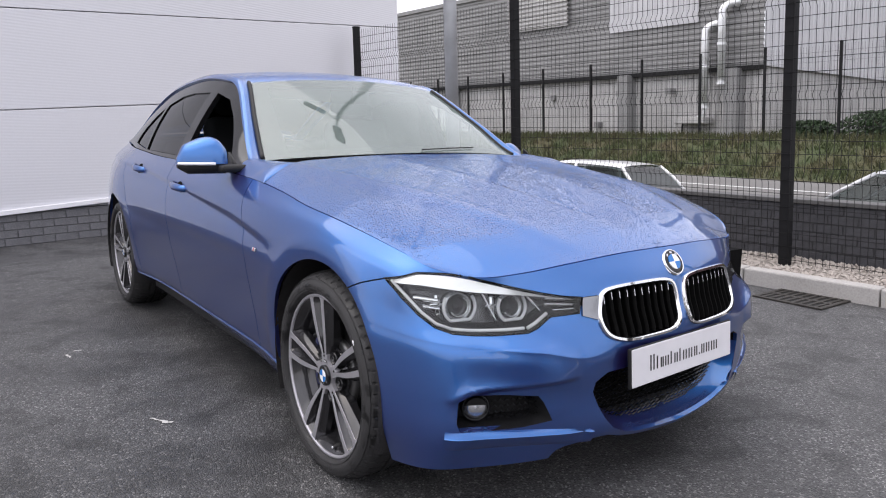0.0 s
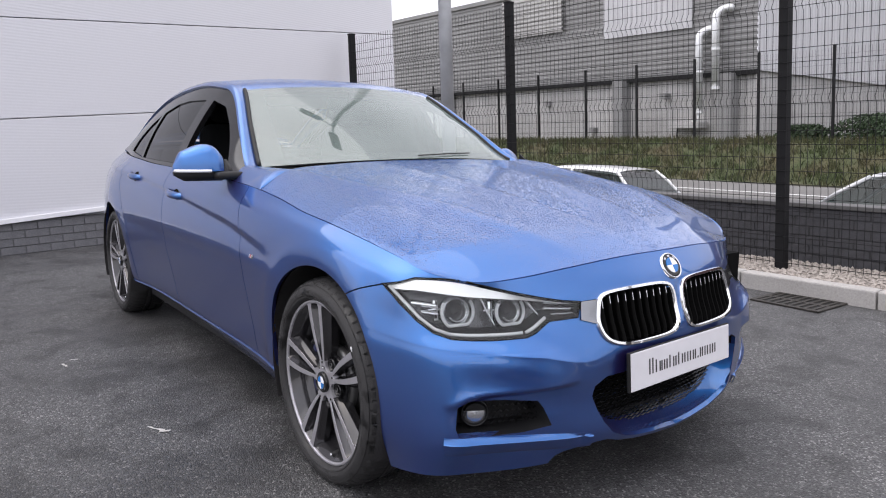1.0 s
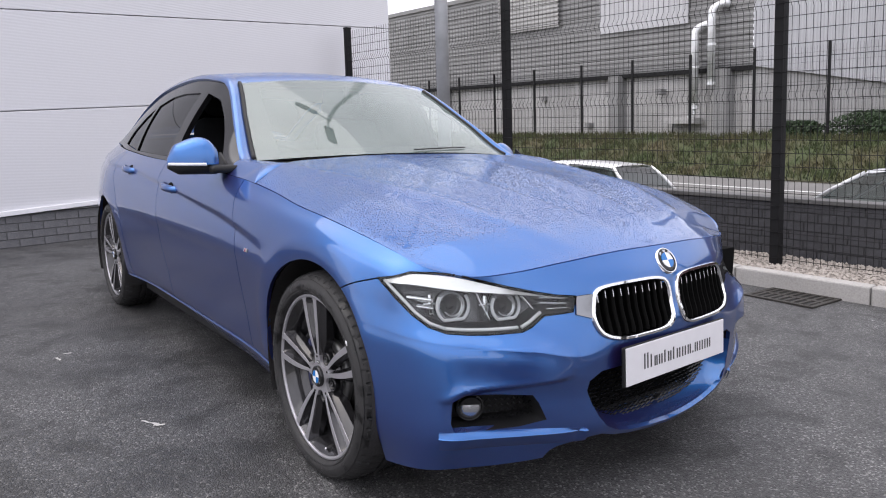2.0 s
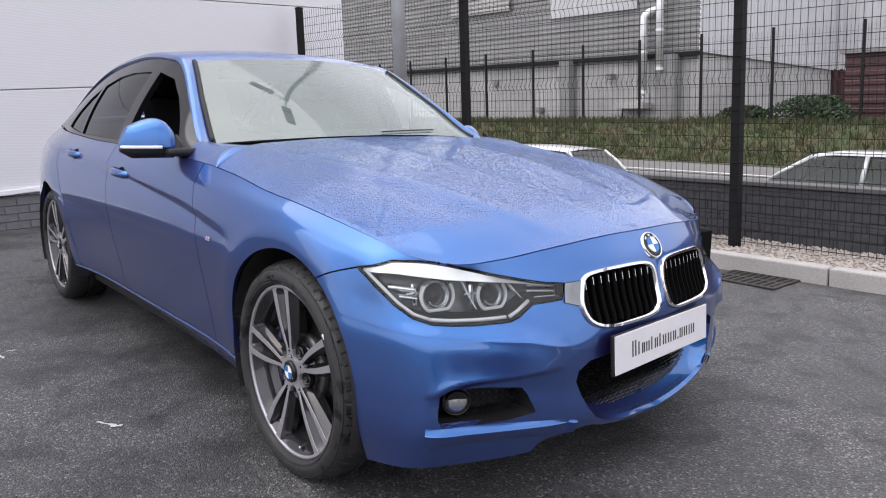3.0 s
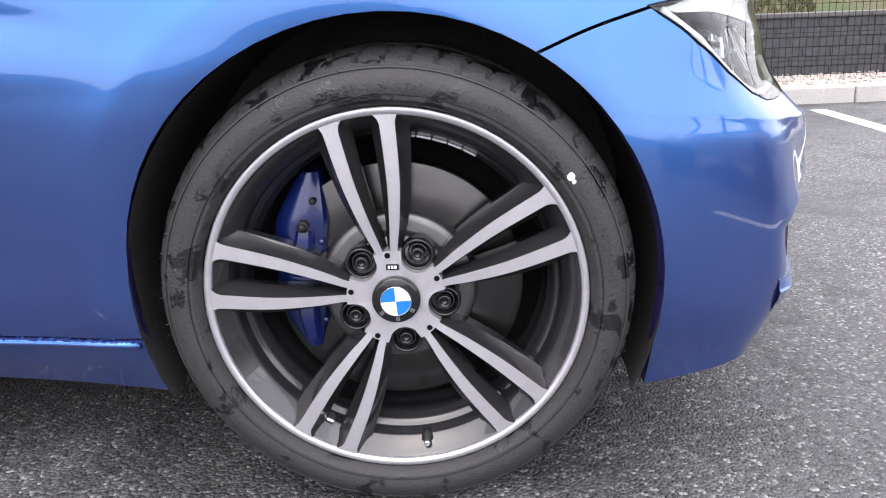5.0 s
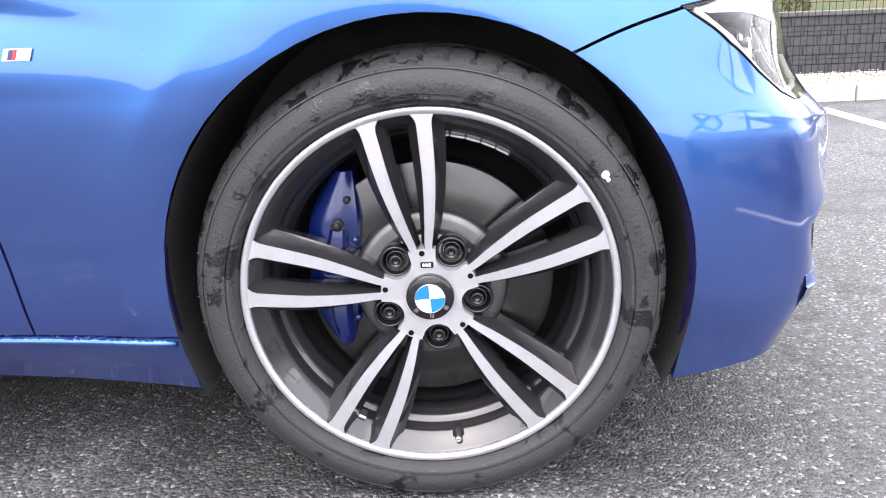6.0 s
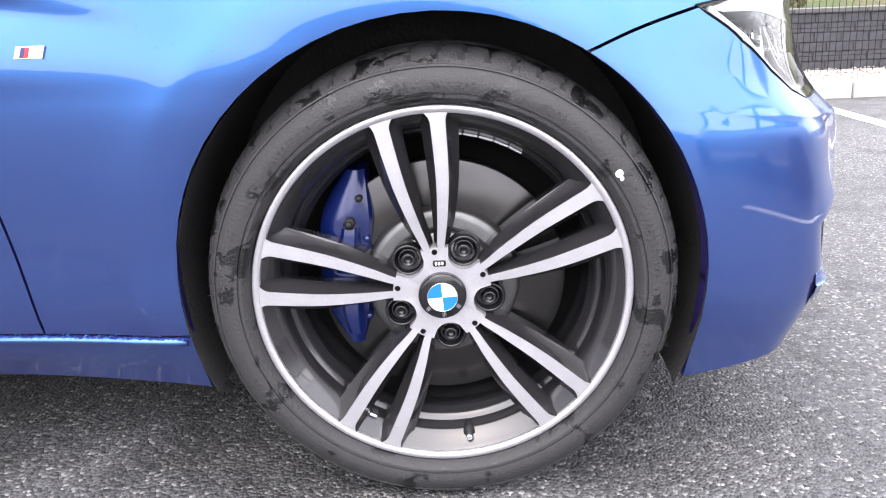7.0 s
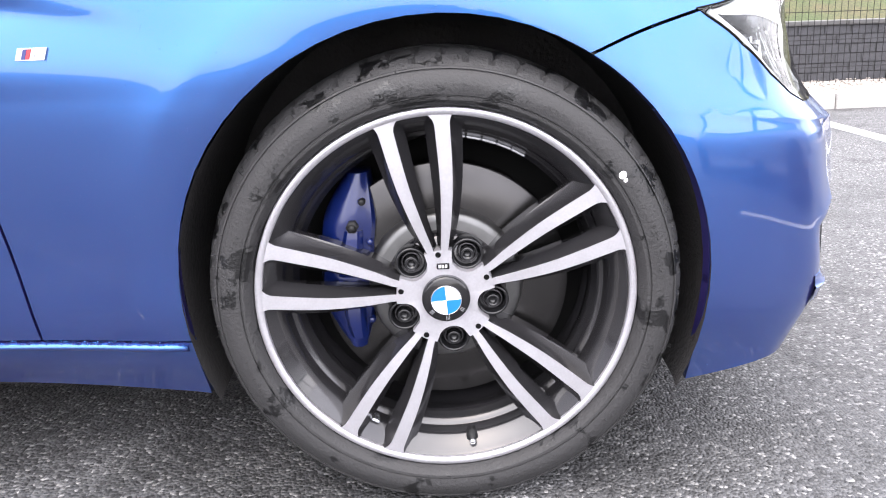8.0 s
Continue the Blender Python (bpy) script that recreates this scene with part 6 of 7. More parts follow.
# light guide along the lower edge
low = shrink(HEADLIGHT, 0.009)
bm = bmesh.new()
tube(bm, [front_pn(*low[k])[0] + Vector((-0.008, 0.005, 0)) for k in (0, 1, 2, 3, 4)] , 0.0045, 8)
both_lamps("light_guide", bm, LED)
bm = bmesh.new()
tube(bm, [front_pn(y, z)[0] + Vector((-0.010, 0.005, 0)) for y, z in curve2([(-.755, .567), (-.71, .5625), (-.64, .5615), (-.58, .563)], 12)], 0.0050, 8)
both_lamps("lower_strip", bm, LED)
bm = bmesh.new()
tube(bm, [front_pn(y, z)[0] + Vector((-0.008, 0.004, 0)) for y, z in ((-.572, .563), (-.547, .573), (-.507, .596))], 0.0052, 8)
both_lamps("light_guide", bm, LED)
for cy, cz, rad in ((-.720, .612, .043), (-.592, .607, .040)):
    p, n = front_pn(cy, cz)
    ax = (n + Vector((1.2, 0, 0))).normalized()
    M = Matrix.Translation(p + Vector((-0.052, 0.026, 0))) @ ax.to_track_quat("-Y", "Z").to_matrix().to_4x4()
    bm = bmesh.new()
    lathe(bm, [(rad * 0.60, .030), (rad * 0.74, .0), (rad * 0.86, -.006), (rad * 0.90, .004), (rad * 0.99, .004), (rad * 1.0, .03)], 40)
    bm.transform(M)
    both_lamps("lamp_ring", bm, SATIN)
    bm = bmesh.new()
    pts = []
    for k in range(30):
        t = radians(-215 + 250 * k / 29)
        pts.append(M @ Vector((rad * 1.08 * math.cos(t), -0.012, rad * 1.08 * math.sin(t) if math.sin(t) > -0.8 else -0.8 * rad * 1.08)))
    tube(bm, pts, 0.0046, 8)
    both_lamps("halo", bm, LED)
    bm = bmesh.new()
    lathe(bm, [(.0, -.006), (rad * 0.30, -.002), (rad * 0.52, .012), (rad * 0.62, .032)], 32)
    bm.transform(M)
    both_lamps("projector", bm, BLACK_GLOSS)
    bm = bmesh.new()
    tube(bm, [M @ Vector((rad * 0.62 * math.cos(t), -0.009, rad * 0.62 * math.sin(t))) for t in np.linspace(radians(-150), radians(60), 20)], 0.0026, 6)
    both_lamps("inner_ring", bm, CHROME)
    bm = bmesh.new()
    box(bm, (-rad * 1.9, -0.004, rad * 0.15), (-rad * 0.95, 0.006, rad * 0.32), 0.002)
    box(bm, (-rad * 1.55, -0.002, -rad * 0.5), (-rad * 1.22, 0.006, rad * 0.85), 0.002)
    bm.transform(M)
    both_lamps("lamp_bracket", bm, CHROME)
# bright strips that run on towards the grille, and a chrome step beside the outer corner
for y0, z0, y1, z1, r in ((-.50, .6330, -.414, .6250, .0030), (-.505, .6190, -.414, .6110, .0038), (-.485, .6020, -.414, .6000, .0026)):
    bm = bmesh.new()
    tube(bm, [front_pn(y0 + (y1 - y0) * t, z0 + (z1 - z0) * t)[0] + Vector((-0.012, 0.004, 0)) for t in np.linspace(0, 1, 8)], r, 8)
    both_lamps("lamp_strip", bm, SATIN)
for y0, z0, y1, z1, wid in ((-.815, .640, -.765, .632, .016), (-.800, .618, -.765, .612, .010), (-.660, .655, -.640, .580, .012), (-.545, .640, -.520, .600, .010)):
    bm = bmesh.new()
    rows = []
    for t in np.linspace(0, 1, 6):
        p = front_pn(y0 + (y1 - y0) * t, z0 + (z1 - z0) * t)[0] + Vector((-0.026, 0.012, 0))
        rows.append([p + Vector((-0.010, 0.005, wid * .5)), p + Vector((0.004, -0.002, wid * .3)), p + Vector((0.004, -0.002, -wid * .3)), p + Vector((-0.010, 0.005, -wid * .5))])
    grid_mesh(bm, rows)
    both_lamps("lamp_facet", bm, CHROME)
# dark seal round the lamp
bm = bmesh.new()
rows = []
pts = [front_pn(y, z) for y, z in OUTLINE]
m = len(pts)
for i in range(m):
    p, n = pts[i]
    d = (pts[(i + 1) % m][0] - pts[i - 1][0]).normalized()
    s = d.cross(n).normalized()
    rows.append([p + s * o * 0.0032 + n * h for o, h in ((-1, -0.004), (-0.5, 0.0008), (0.5, 0.0008), (1, -0.004))])
rows.append(rows[0])
grid_mesh(bm, rows)
both_lamps("seal", bm, VOID)

# lower intake with its mesh
intake_faces.free()
bm = bmesh.new()
rows = []
for dep in (0.0, 0.05, 0.11):
    rows.append([front_pn(y, z)[0] + Vector((-dep, 0, 0)) for y, z in INTAKE[1:]])
grid_mesh(bm, rows)
ins_r, ins_l = both("lower_intake", bm, BLACK_PLASTIC, "black lower air intake with a mesh")
bm = bmesh.new()
rows = []
for dep, up in ((0.0, 0.0), (0.006, 0.001), (0.035, 0.010), (0.060, 0.022), (0.075, 0.032)):
    rows.append([front_pn(y, z)[0] + Vector((-dep, 0.3 * dep * min(1, -y / 0.3), up * min(1.0, max(0.25, (0.36 - z) / 0.09)))) for y, z in curve2(INTAKE[1:9], 40)])
grid_mesh(bm, rows)
both("intake_lip", bm, PAINT, "blue inner face of the lower intake", smooth=50)
bm = bmesh.new()
y = -0.001
while y > -0.40:
    for z0 in np.arange(.19, .42, .012):
        z = float(z0)
        off = 0.0125 if int(round((z - .19) / .012)) % 2 else 0.0
        if inside(INTAKE + [(0.02, .42)], y - off, z - 0.02) and inside(INTAKE, y - off - 0.012, z - 0.02):
            p = front_pn(y - off, z)[0] + Vector((-0.072, 0, 0))
            wire(bm, p, p + Vector((0, -0.0125, 0.006)), 0.0022)
            wire(bm, p + Vector((0, -0.0125, 0.006)), p + Vector((0, -0.025, 0.0)), 0.0022)
    y -= 0.025
m = far_half(bm)
tagged(part("intake_mesh", bm, BLACK_GLOSS, ins_r), kind="stuff")
tagged(part("intake_mesh", m, BLACK_GLOSS, ins_l), kind="stuff")

# fog lamps in their recesses
fog_faces.free()
bm = bmesh.new()
rows = []
for dep, sh in ((0.0, 0.0), (0.03, 0.004), (0.085, 0.012)):
    rows.append([front_pn(y, z)[0] + Vector((-dep, 0.2 * dep, 0)) for y, z in shrink(FOG, sh)])
grid_mesh(bm, rows, True)
bm.faces.new([bm.verts.new(p) for p in rows[-1]])
rec_r, rec_l = both("fog_recess", bm, BLACK_PLASTIC, "black recess with a round fog lamp")
pos, nn = front_pn(-.726, .355)
M = Matrix.Translation(pos + Vector((-0.032, 0.024, 0))) @ Vector((1, -0.55, 0)).normalized().to_track_quat("-Y", "Z").to_matrix().to_4x4()
for nm, prof, mt in (("fog_lamp", [(.0, -.014), (.020, -.011), (.030, -.004), (.033, .008)], SATIN), ("fog_rim", [(.0325, .010), (.033, -.004), (.036, -.006), (.039, .0), (.039, .03)], BLACK_GLOSS)):
    bm = bmesh.new()
    lathe(bm, prof, 36)
    bm.transform(M)
    m = far_half(bm)
    part(nm, bm, mt, rec_r, smooth=50)
    part(nm, m, mt, rec_l, smooth=50)
bm = bmesh.new()
pts = [(.031 * math.cos(t), .031 * math.sin(t)) for t in np.linspace(0.35, math.pi - 0.35, 20)]
arc_plate(bm, pts, -0.0145, 0.002)
bm.transform(M)
m = far_half(bm)
part("fog_visor", bm, BLACK_GLOSS, rec_r)
part("fog_visor", m, BLACK_GLOSS, rec_l)
for k in range(9):
    bm = bmesh.new()
    for j in range(5):
        y, z = -.685 + 0.016 * k, .322 + 0.015 * j
        p = front_pn(y, z)[0] + Vector((-0.035, 0.005, 0))
        wire(bm, p, p + Vector((0, 0.008, 0.007)), 0.002)
        wire(bm, p + Vector((0, 0.008, 0.007)), p + Vector((0, 0.016, 0.0)), 0.002)
    m = far_half(bm)
    part("recess_mesh", bm, BLACK_GLOSS, rec_r)
    part("recess_mesh", m, BLACK_GLOSS, rec_l)
# the blade under the recess
bm = bmesh.new()
rows = []
line = curve2([(-.800, .289), (-.74, .287), (-.65, .284), (-.56, .277), (-.47, .267), (-.388, .258)], 30)
for k, (y, z) in enumerate(line):
    p, n = front_pn(y, z)
    q = k / 29
    n = Vector((n.x, n.y, 0)).normalized()
    out = 0.015 * math.sin(math.pi * min(1, q * 1.0 + 0.08)) ** 0.6 if q < 0.95 else 0.010
    rise = 0.020 * (1 - q) ** 0.3 + 0.004
    rows.append([p - n * 0.02 + Vector((0, 0, rise)), p + n * 0.002 + Vector((0, 0, rise * 0.75)), p + n * (out - 0.003) + Vector((0, 0, 0.003)), p + n * out + Vector((0, 0, 0.0)), p + n * (out - 0.002) + Vector((0, 0, -0.004)), p + n * out * 0.35 + Vector((0, 0, -0.020)), p - n * 0.006 + Vector((0, 0, -0.034))])
grid_mesh(bm, rows)
bmesh.ops.recalc_face_normals(bm, faces=bm.faces)
both("bumper_blade", bm, PAINT, smooth=45)

# number plate carrying plain bars
bm = bmesh.new()
box(bm, (-0.006, -0.268, -0.058), (0.004, 0.268, 0.058), 0.003)
PM = Matrix.Translation((0.700, -0.016, 0.424)) @ Matrix.Rotation(radians(3), 4, "Z") @ Matrix.Rotation(radians(-4), 4, "Y")
bm.transform(PM)
part("plate_holder", bm, BLACK_PLASTIC, car)
bm = bmesh.new()
box(bm, (0.004, -0.262, -0.0555), (0.0075, 0.262, 0.0555), 0.002)
bm.transform(PM)
plate = part("front_plate", bm, PLATE, car, "white plate with one line of dark unreadable bars")
x0 = -0.178
for wdt, hgt in ((.024, .046), (.012, .038), (.015, .030), (.020, .030), (.012, .038), (.019, .030), (.012, .038), (.022, .030), (.023, .030), (.019, .030), (.006, .006), (.019, .030), (.022, .030), (.034, .030)):
    bm = bmesh.new()
    for k in range(3 if wdt > .03 else 2 if wdt > .013 else 1):
        step = wdt * (0.42 if wdt > .03 else 0.62)
        box(bm, (0.0072, x0 + k * step, -0.020), (0.0082, x0 + k * step + min(.0058, wdt), -0.020 + hgt))
    bm.transform(PM)
    part("plate_bar", bm, INK, plate)
    x0 += wdt + 0.0075

# round badge on the nose, quartered blue and white
p, n = front_pn(0.0, .690)
M = Matrix.Translation(p + n * 0.001) @ n.to_track_quat("-Y", "Z").to_matrix().to_4x4()
bm = bmesh.new()
lathe(bm, [(.0, -.006), (.030, -.005), (.0385, -.003), (.041, .003)], 44)
bm.transform(M)
badge = part("bonnet_badge", bm, BLACK_GLOSS, car, "round black badge with blue and white quarters", smooth=50)
bm = bmesh.new()
lathe(bm, [(.0375, -.0045), (.039, -.006), (.041, -.005), (.0425, .003)], 44)
bm.transform(M)
part("badge_rim", bm, CHROME, badge, smooth=50)
for q in range(4):
    b = bmesh.new()
    a0 = radians(90 * q)
    arc_plate(b, [(0, 0)] + [(0.0245 * math.cos(a0 + radians(90) * i / 10), 0.0245 * math.sin(a0 + radians(90) * i / 10)) for i in range(11)], -0.0078, -0.005)
    b.transform(M)
    part("badge_quarter", b, WHITE if q in (0, 2) else SKY_BLUE, badge)
b = bmesh.new()
for k in range(3):
    for j in range(-2, 3):
        t = radians(90 + (k - 1) * 42 + j * 4)
        bmesh.ops.create_cube(b, size=1, matrix=M @ Matrix.Rotation(-t, 4, "Y") @ Matrix.Translation((.031, -.0055, 0)) @ Matrix.Diagonal((0.007, 0.0015, 0.0016, 1)))
tagged(part("badge_mark", b, SATIN, badge), kind="stuff")

# small striped badge on the wing
p = on_side(-.479, .660, 0.0)
_, n, _, _ = SKIN.ray_cast(Vector((-.479, -3, .660)), Vector((0, 1, 0)))
M = Matrix.Translation(p) @ n.to_track_quat("-Y", "Z").to_matrix().to_4x4() @ Matrix.Scale(0.86, 4)
wing_badge = None
for x0, x1, mt, nm in ((-.0205, .0205, SATIN, "wing_badge"), (-.0185, -.012, WHITE, "stripe"), (-.012, -.006, NAVY, "stripe"), (-.006, -.0005, RED, "stripe"), (.002, .006, CHROME, "bar"), (.008, .012, CHROME, "bar"), (.014, .018, CHROME, "bar")):
    bm = bmesh.new()
    top = nm == "wing_badge"
    box(bm, (x0, -0.003 if top else -0.0042, -0.0085 if top else -0.0070), (x1, 0.002, 0.0085 if top else 0.0070), 0.0006)
    for v in bm.verts:
        v.co.x += 0.35 * v.co.z
    bm.transform(M)
    ob = part(nm, bm, mt, wing_badge or car, "small striped chrome badge" if top else "")
    wing_badge = wing_badge or ob

# door mirrors
CAP_H = catmull([.015, .032, .046, .052, .053, .051, .047, .042, .035, .012, .0])
CAP_D = catmull([.02, .036, .056, .063, .064, .062, .058, .051, .039, .013, .0])


def mirror_section(t):
    """Half sizes and centre of the mirror cap along its length (0 at the door, 1 at the tip)."""
    return float(CAP_H(1 + 8 * t)), float(CAP_D(1 + 8 * t))


bm, base = bmesh.new(), bmesh.new()
rows, brow = [], []
for j in range(32):
    t = 0.5 - 0.5 * math.cos(math.pi * j / 31)
    h, d = mirror_section(t)
    y = -.856 - .174 * t
    cx = -.895 - 0.050 * t
    cz = .951
    ring = []
    for k in range(17):
        a = math.pi * k / 16
        ring.append((cx + d * math.cos(a) * (1.0 if a < math.pi / 2 else 0.75), y, cz + 2 * h * math.sin(a) ** 0.75))
    rows.append(ring)
    brow.append([(cx + d * 0.98 * math.cos(a) * (1.0 if math.cos(a) > 0 else 0.75), y, cz - 0.005 - 0.036 * math.sin(a) ** 0.8 * min(1, 3 * (1 - t) + 0.35)) for a in [math.pi * k / 12 for k in range(13)]])
grid_mesh(bm, rows)
bm.faces.new([bm.verts.new(p) for p in rows[-1]])
bm.faces.new([bm.verts.new(p) for p in rows[0]])
bmesh.ops.remove_doubles(bm, verts=bm.verts, dist=1e-5)
bmesh.ops.recalc_face_normals(bm, faces=bm.faces)
cap_r, cap_l = both("door_mirror", bm, PAINT, "blue door mirror with a black base and clear indicator strip", smooth=55)
cap_l.location = (-0.12, -0.14, -0.03)
grid_mesh(base, brow)
for e in (brow[0], brow[-1]):
    base.faces.new([base.verts.new(p) for p in e])
nb = bmesh.new()
box(nb, (-.92, -.90, .918), (-.80, -.79, .948), 0.012)
tmp = bpy.data.meshes.new("tmp")
nb.to_mesh(tmp)
nb.free()
base.from_mesh(tmp)
bpy.data.meshes.remove(tmp)
bmesh.ops.recalc_face_normals(base, faces=base.faces)
m = mirrored(base)
part("mirror_base", base, BLACK_PLASTIC, cap_r, "black lower shell and foot", smooth=50)
part("mirror_base", m, BLACK_PLASTIC, cap_l, "black lower shell and foot", smooth=50)
bm = bmesh.new()
pts = []
for t in np.linspace(0.30, 0.99, 14):
    h, d = mirror_section(t)
    pts.append((-.895 - 0.050 * t + d * 0.99, -.856 - .174 * t, .952))
tube(bm, pts, 0.0062, 8)
m = mirrored(bm)
part("indicator", bm, LED, cap_r, "white indicator strip", smooth=60)
part("indicator", m, LED, cap_l, "white indicator strip", smooth=60)
# triangle at the foot of the window
bm = bmesh.new()
arc_plate(bm, [(-.835, .885), (-.95, .905), (-.95, .995), (-.885, .955)], -.822, -.812)
both("mirror_triangle", bm, BLACK_PLASTIC)

# rounded upper edge of the sill skirt
bm = bmesh.new()
tube(bm, [on_side(x, .2585, 0.0) for x in np.linspace(-.362, -2.44, 60)], 0.0062, 8)
both("sill_edge", bm, PAINT, smooth=60)

# door handles
for hx, hz, par in ((-1.47, .822, "front_door"), (-2.27, .873, "rear_door")):
    p0 = on_side(hx, hz)
    bm = bmesh.new()
    rows = []
    for t in np.linspace(0, 1, 16):
        x = hx + 0.105 - 0.21 * t
        p = on_side(x, hz + 0.012 * (t - 0.5))
        o = 0.034 * math.sin(math.pi * t) ** 0.5
        w = 0.015 + 0.004 * math.sin(math.pi * t)
        rows.append([p + Vector((0, -o + 0.006 * abs(c) ** 2 + (0.010 if abs(c) > 0.9 else 0), w * c)) for c in (-1, -0.7, -0.25, 0.25, 0.7, 1)])
    grid_mesh(bm, rows)
    bmesh.ops.recalc_face_normals(bm, faces=bm.faces)
    m = mirrored(bm)
    part("door_handle", bm, PAINT, PART[par][0], smooth=60)
    part("door_handle", m, PAINT, PART[par][1], smooth=60)
    # flat black oval on the door skin, painting the shade of the handle hollow
    bm = bmesh.new()
    rows = []
    for r in (0.0, 0.6, 1.0):
        rows.append([on_side(hx + 0.03 + 0.045 * r * math.cos(t), hz + 0.026 * r * math.sin(t)) + Vector((0, -0.0015, 0)) for t in np.linspace(0, 2 * math.pi, 24, endpoint=False)])
    grid_mesh(bm, rows, True)
    m = mirrored(bm)
    part("handle_cup_shade", bm, VOID, PART[par][0])
    part("handle_cup_shade", m, VOID, PART[par][1])

# painted metal that joins wing, bonnet edge and pillar, and the black scuttle under the screen
bm = bmesh.new()
rows = []
for w in np.linspace(0, 1, 14):
    r = []
    for t in np.linspace(0, 1, 26):
        lo_ = np.array(top_edge(11.25 - 0.68 * t)) + np.array([0.0, 0.002, 0.001])
        k = min(1.0, t / 0.45)
        far_ = np.array(rear_curve(0.72 + 0.28 * max(0.0, (t - 0.45) / 0.55))) + np.array([-0.006, 0.0, -0.001])
        hi_ = np.array(INNER(0.112)) * (1 - k) + far_ * k
        p = lo_ * (1 - w) + hi_ * w
        g = math.sin(math.pi * w) * (1 - t) ** 0.8
        r.append((p[0], p[1] - 0.006 * g, p[2] + 0.030 * g))
    rows.append(r)
grid_mesh(bm, rows)
bmesh.ops.recalc_face_normals(bm, faces=bm.faces)
if sum(f.normal.z for f in bm.faces) < 0:
    bmesh.ops.reverse_faces(bm, faces=bm.faces)
both("pillar_base", bm, PAINT, smooth=60)
bm = bmesh.new()
rows = []
for w in np.linspace(0, 1, 8):
    r = []
    for y in np.linspace(-0.69, 0.69, 30):
        g = 1 - (y / 0.78) ** 2
        xa = -0.62 - 0.07 * g
        xb = -0.90 + 0.20 * (1 - (y / 0.70) ** 2) if abs(y) < 0.7 else -0.90
        za, zb = 0.925 + 0.03 * g, 0.945 + 0.035 * max(0, 1 - (y / 0.7) ** 2)
        r.append((xa * (1 - w) + xb * w - 0.01, y, za * (1 - w) + zb * w))
    rows.append(r)
grid_mesh(bm, rows)
part("scuttle", bm, BLACK_PLASTIC, car, smooth=60)
for y0, y1 in ((-0.02, 0.32),):
    bm = bmesh.new()
    pts = []
    for t in np.linspace(0, 1, 12):
        y = y0 + (y1 - y0) * t
        x = -0.90 + 0.195 * (1 - (y / 0.70) ** 2) - 0.008 - 0.02 * t
        hit = SCR.ray_cast(Vector((x, y, 2)), Vector((0, 0, -1)))[0]
        pts.append((hit + Vector((0.004, 0, 0.006))) if hit else Vector((x, y, .985)))
    tube(bm, pts, 0.0028, 6)
    part("wiper", bm, BLACK_PLASTIC, car, smooth=60)

# ---- cabin ----
bm = bmesh.new()
rows = []
for t in np.linspace(0, 1, 10):
    x = -0.80 - 0.55 * t
    rows.append([(x, y, .915 + 0.035 * math.sin(math.pi * min(1, t * 1.1)) - 0.25 * max(0, t - 0.85)) for y in np.linspace(-0.70, 0.70, 20)])
rows.append([(-1.32, y, .60) for y in np.linspace(-0.70, 0.70, 20)])
grid_mesh(bm, rows)
part("dashboard", bm, BLACK_PLASTIC, car, "black dashboard", smooth=50)
bm = bmesh.new()
box(bm, (-3.0, -0.72, 0.30), (-0.8, 0.72, 0.36))
part("cabin_floor", bm, FABRIC, car)
bm = bmesh.new()
grid_mesh(bm, crowned(3.05 / 9, 6.3 / 9, lambda k: 0.02, 12, lambda k: 0.08 * k ** 2, lift=-0.045))
part("headlining", bm, mat("grey_headlining", (0.30, 0.30, 0.29), 0.9), car, smooth=60)


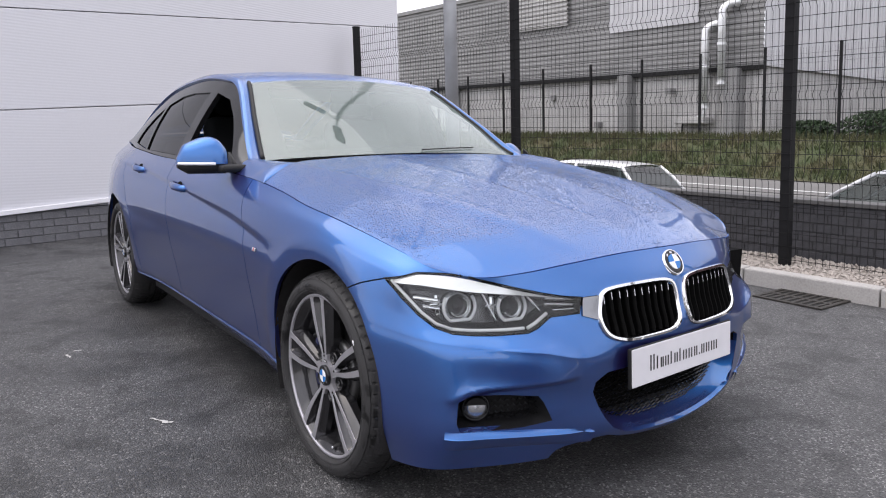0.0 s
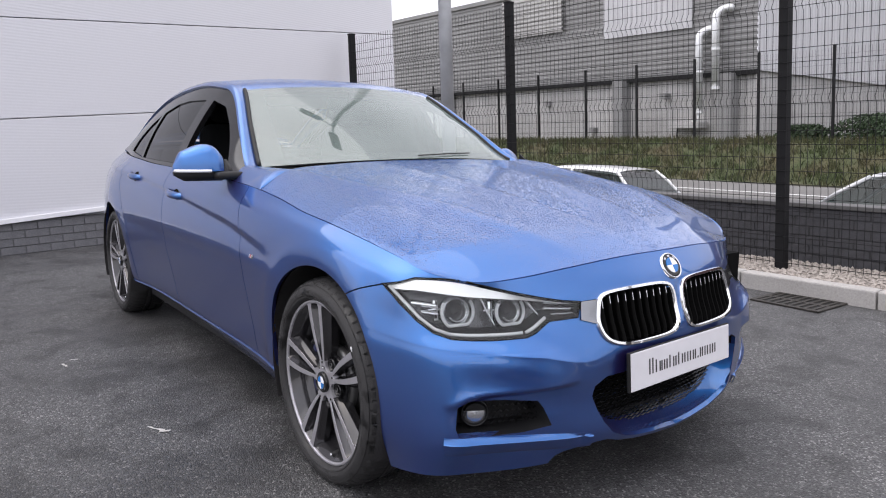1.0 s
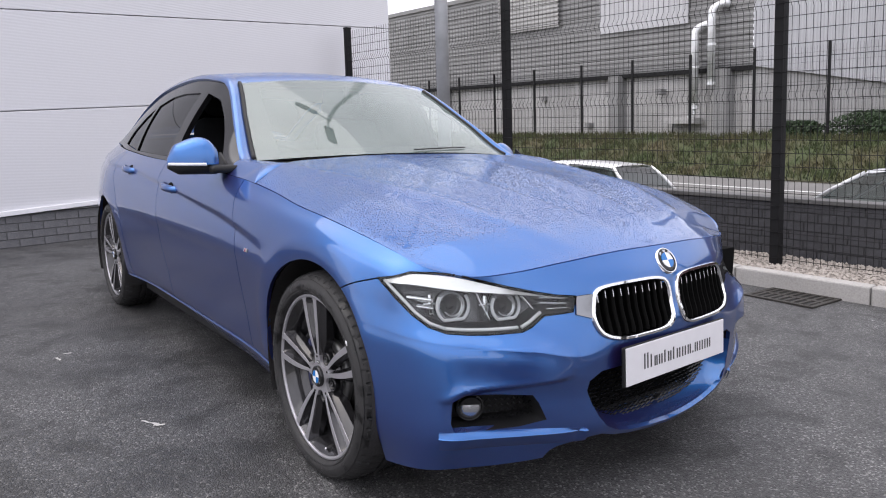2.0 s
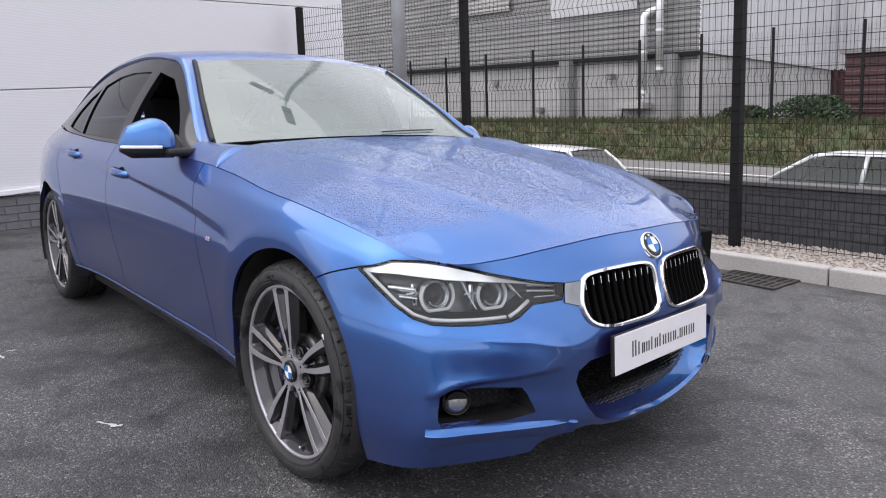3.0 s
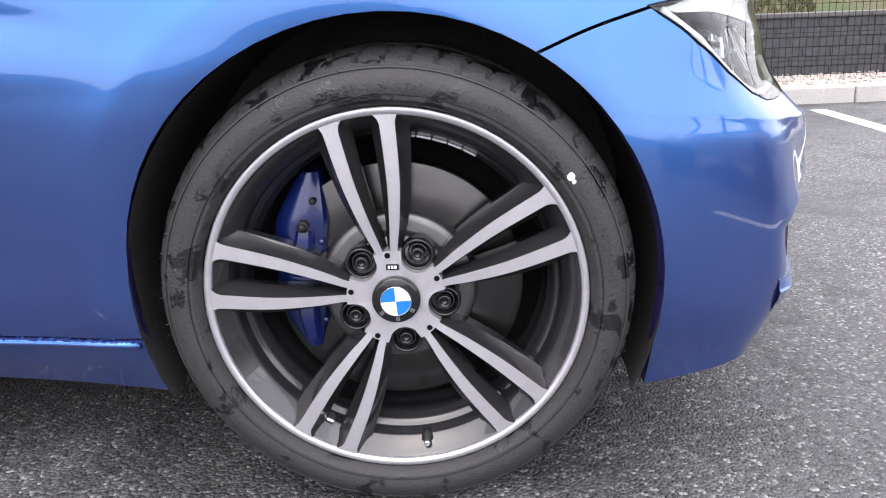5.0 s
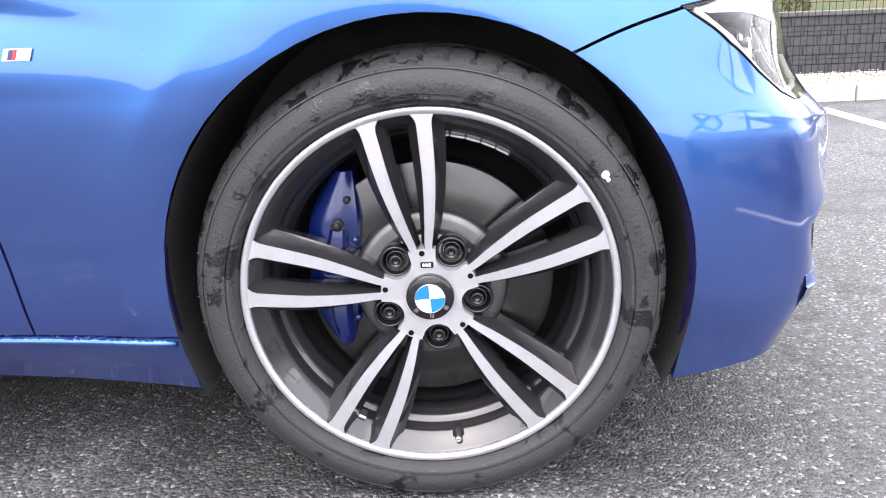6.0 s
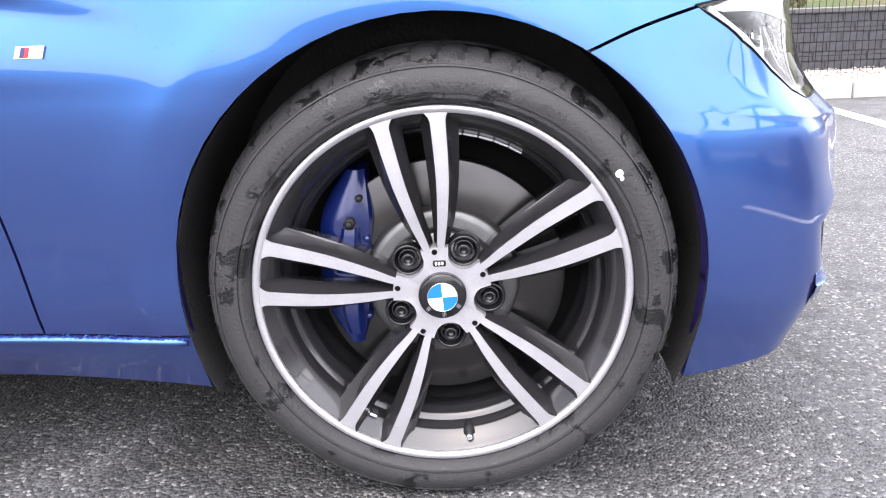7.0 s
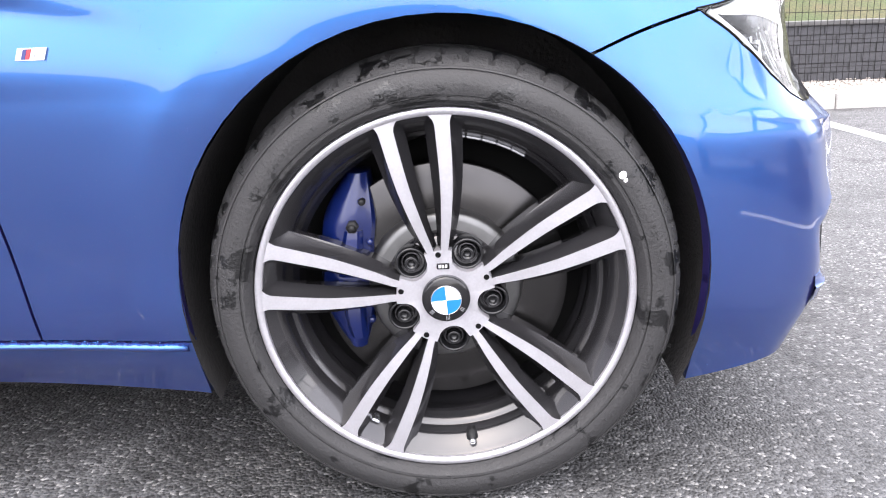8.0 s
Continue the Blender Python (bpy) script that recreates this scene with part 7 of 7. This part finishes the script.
def seat(x, y):
    s = new("seat")
    s.parent = car
    s.location = (x, y, 0.36)
    s["label"] = "black fabric front seat"
    bm = bmesh.new()
    box(bm, (-0.25, -0.25, 0.06), (0.27, 0.25, 0.22), 0.05)
    part("cushion", bm, FABRIC, s, smooth=60)
    bm = bmesh.new()
    box(bm, (-0.07, -0.25, 0.0), (0.07, 0.25, 0.62), 0.055)
    for v in bm.verts:
        k = v.co.z / 0.62
        v.co.y *= 1 - 0.22 * k * k
    bm.transform(Matrix.Translation((-0.24, 0, 0.20)) @ Matrix.Rotation(radians(-17), 4, "Y"))
    part("backrest", bm, FABRIC, s, smooth=60)
    bm = bmesh.new()
    box(bm, (-0.05, -0.13, 0.0), (0.05, 0.13, 0.19), 0.045)
    bm.transform(Matrix.Translation((-0.445, 0, 0.81)) @ Matrix.Rotation(radians(-10), 4, "Y"))
    part("headrest", bm, FABRIC, s, smooth=60)


seat(-1.62, -0.37)
seat(-1.62, 0.37)
bm = bmesh.new()
box(bm, (-2.75, -0.62, 0.40), (-2.45, 0.62, 1.02), 0.06)
part("rear_bench", bm, FABRIC, car, smooth=60)
bm = bmesh.new()
pts = [Matrix.Translation((-1.30, -0.37, 0.86)) @ Matrix.Rotation(radians(62), 4, "Y") @ Vector((0.185 * math.cos(t), 0.185 * math.sin(t), 0)) for t in np.linspace(0, 2 * math.pi, 32, endpoint=False)]
tube(bm, pts, 0.016, 8, closed=True)
box(bm, (-1.31, -0.55, 0.845), (-1.29, -0.19, 0.88))
part("steering_wheel", bm, BLACK_PLASTIC, car, smooth=60)
bm = bmesh.new()
box(bm, (-1.40, -0.13, 1.165), (-1.37, 0.11, 1.225), 0.012)
tube(bm, [(-1.385, 0, 1.22), (-1.36, 0, 1.31)], 0.012, 8)
part("inside_mirror", bm, BLACK_PLASTIC, car, smooth=60)

# ---- pieces of the walls ----
brick_wall("wall_low", (-8.6, wall_y(-8.6), -0.07), (1, 0.07), 17.5, 0.602, 0.215, 0.065, 0.010, BRICK, MORTAR, low_wall, coping=0.035, near=8.5)
brick_wall("wall_white", tuple(WS + wdir * W0), tuple(wdir[:2]), W1 - W0, 0.315, 0.215, 0.065, 0.010, BRICK_GREY, MORTAR_GREY, unit, limit=200, near=11.0)
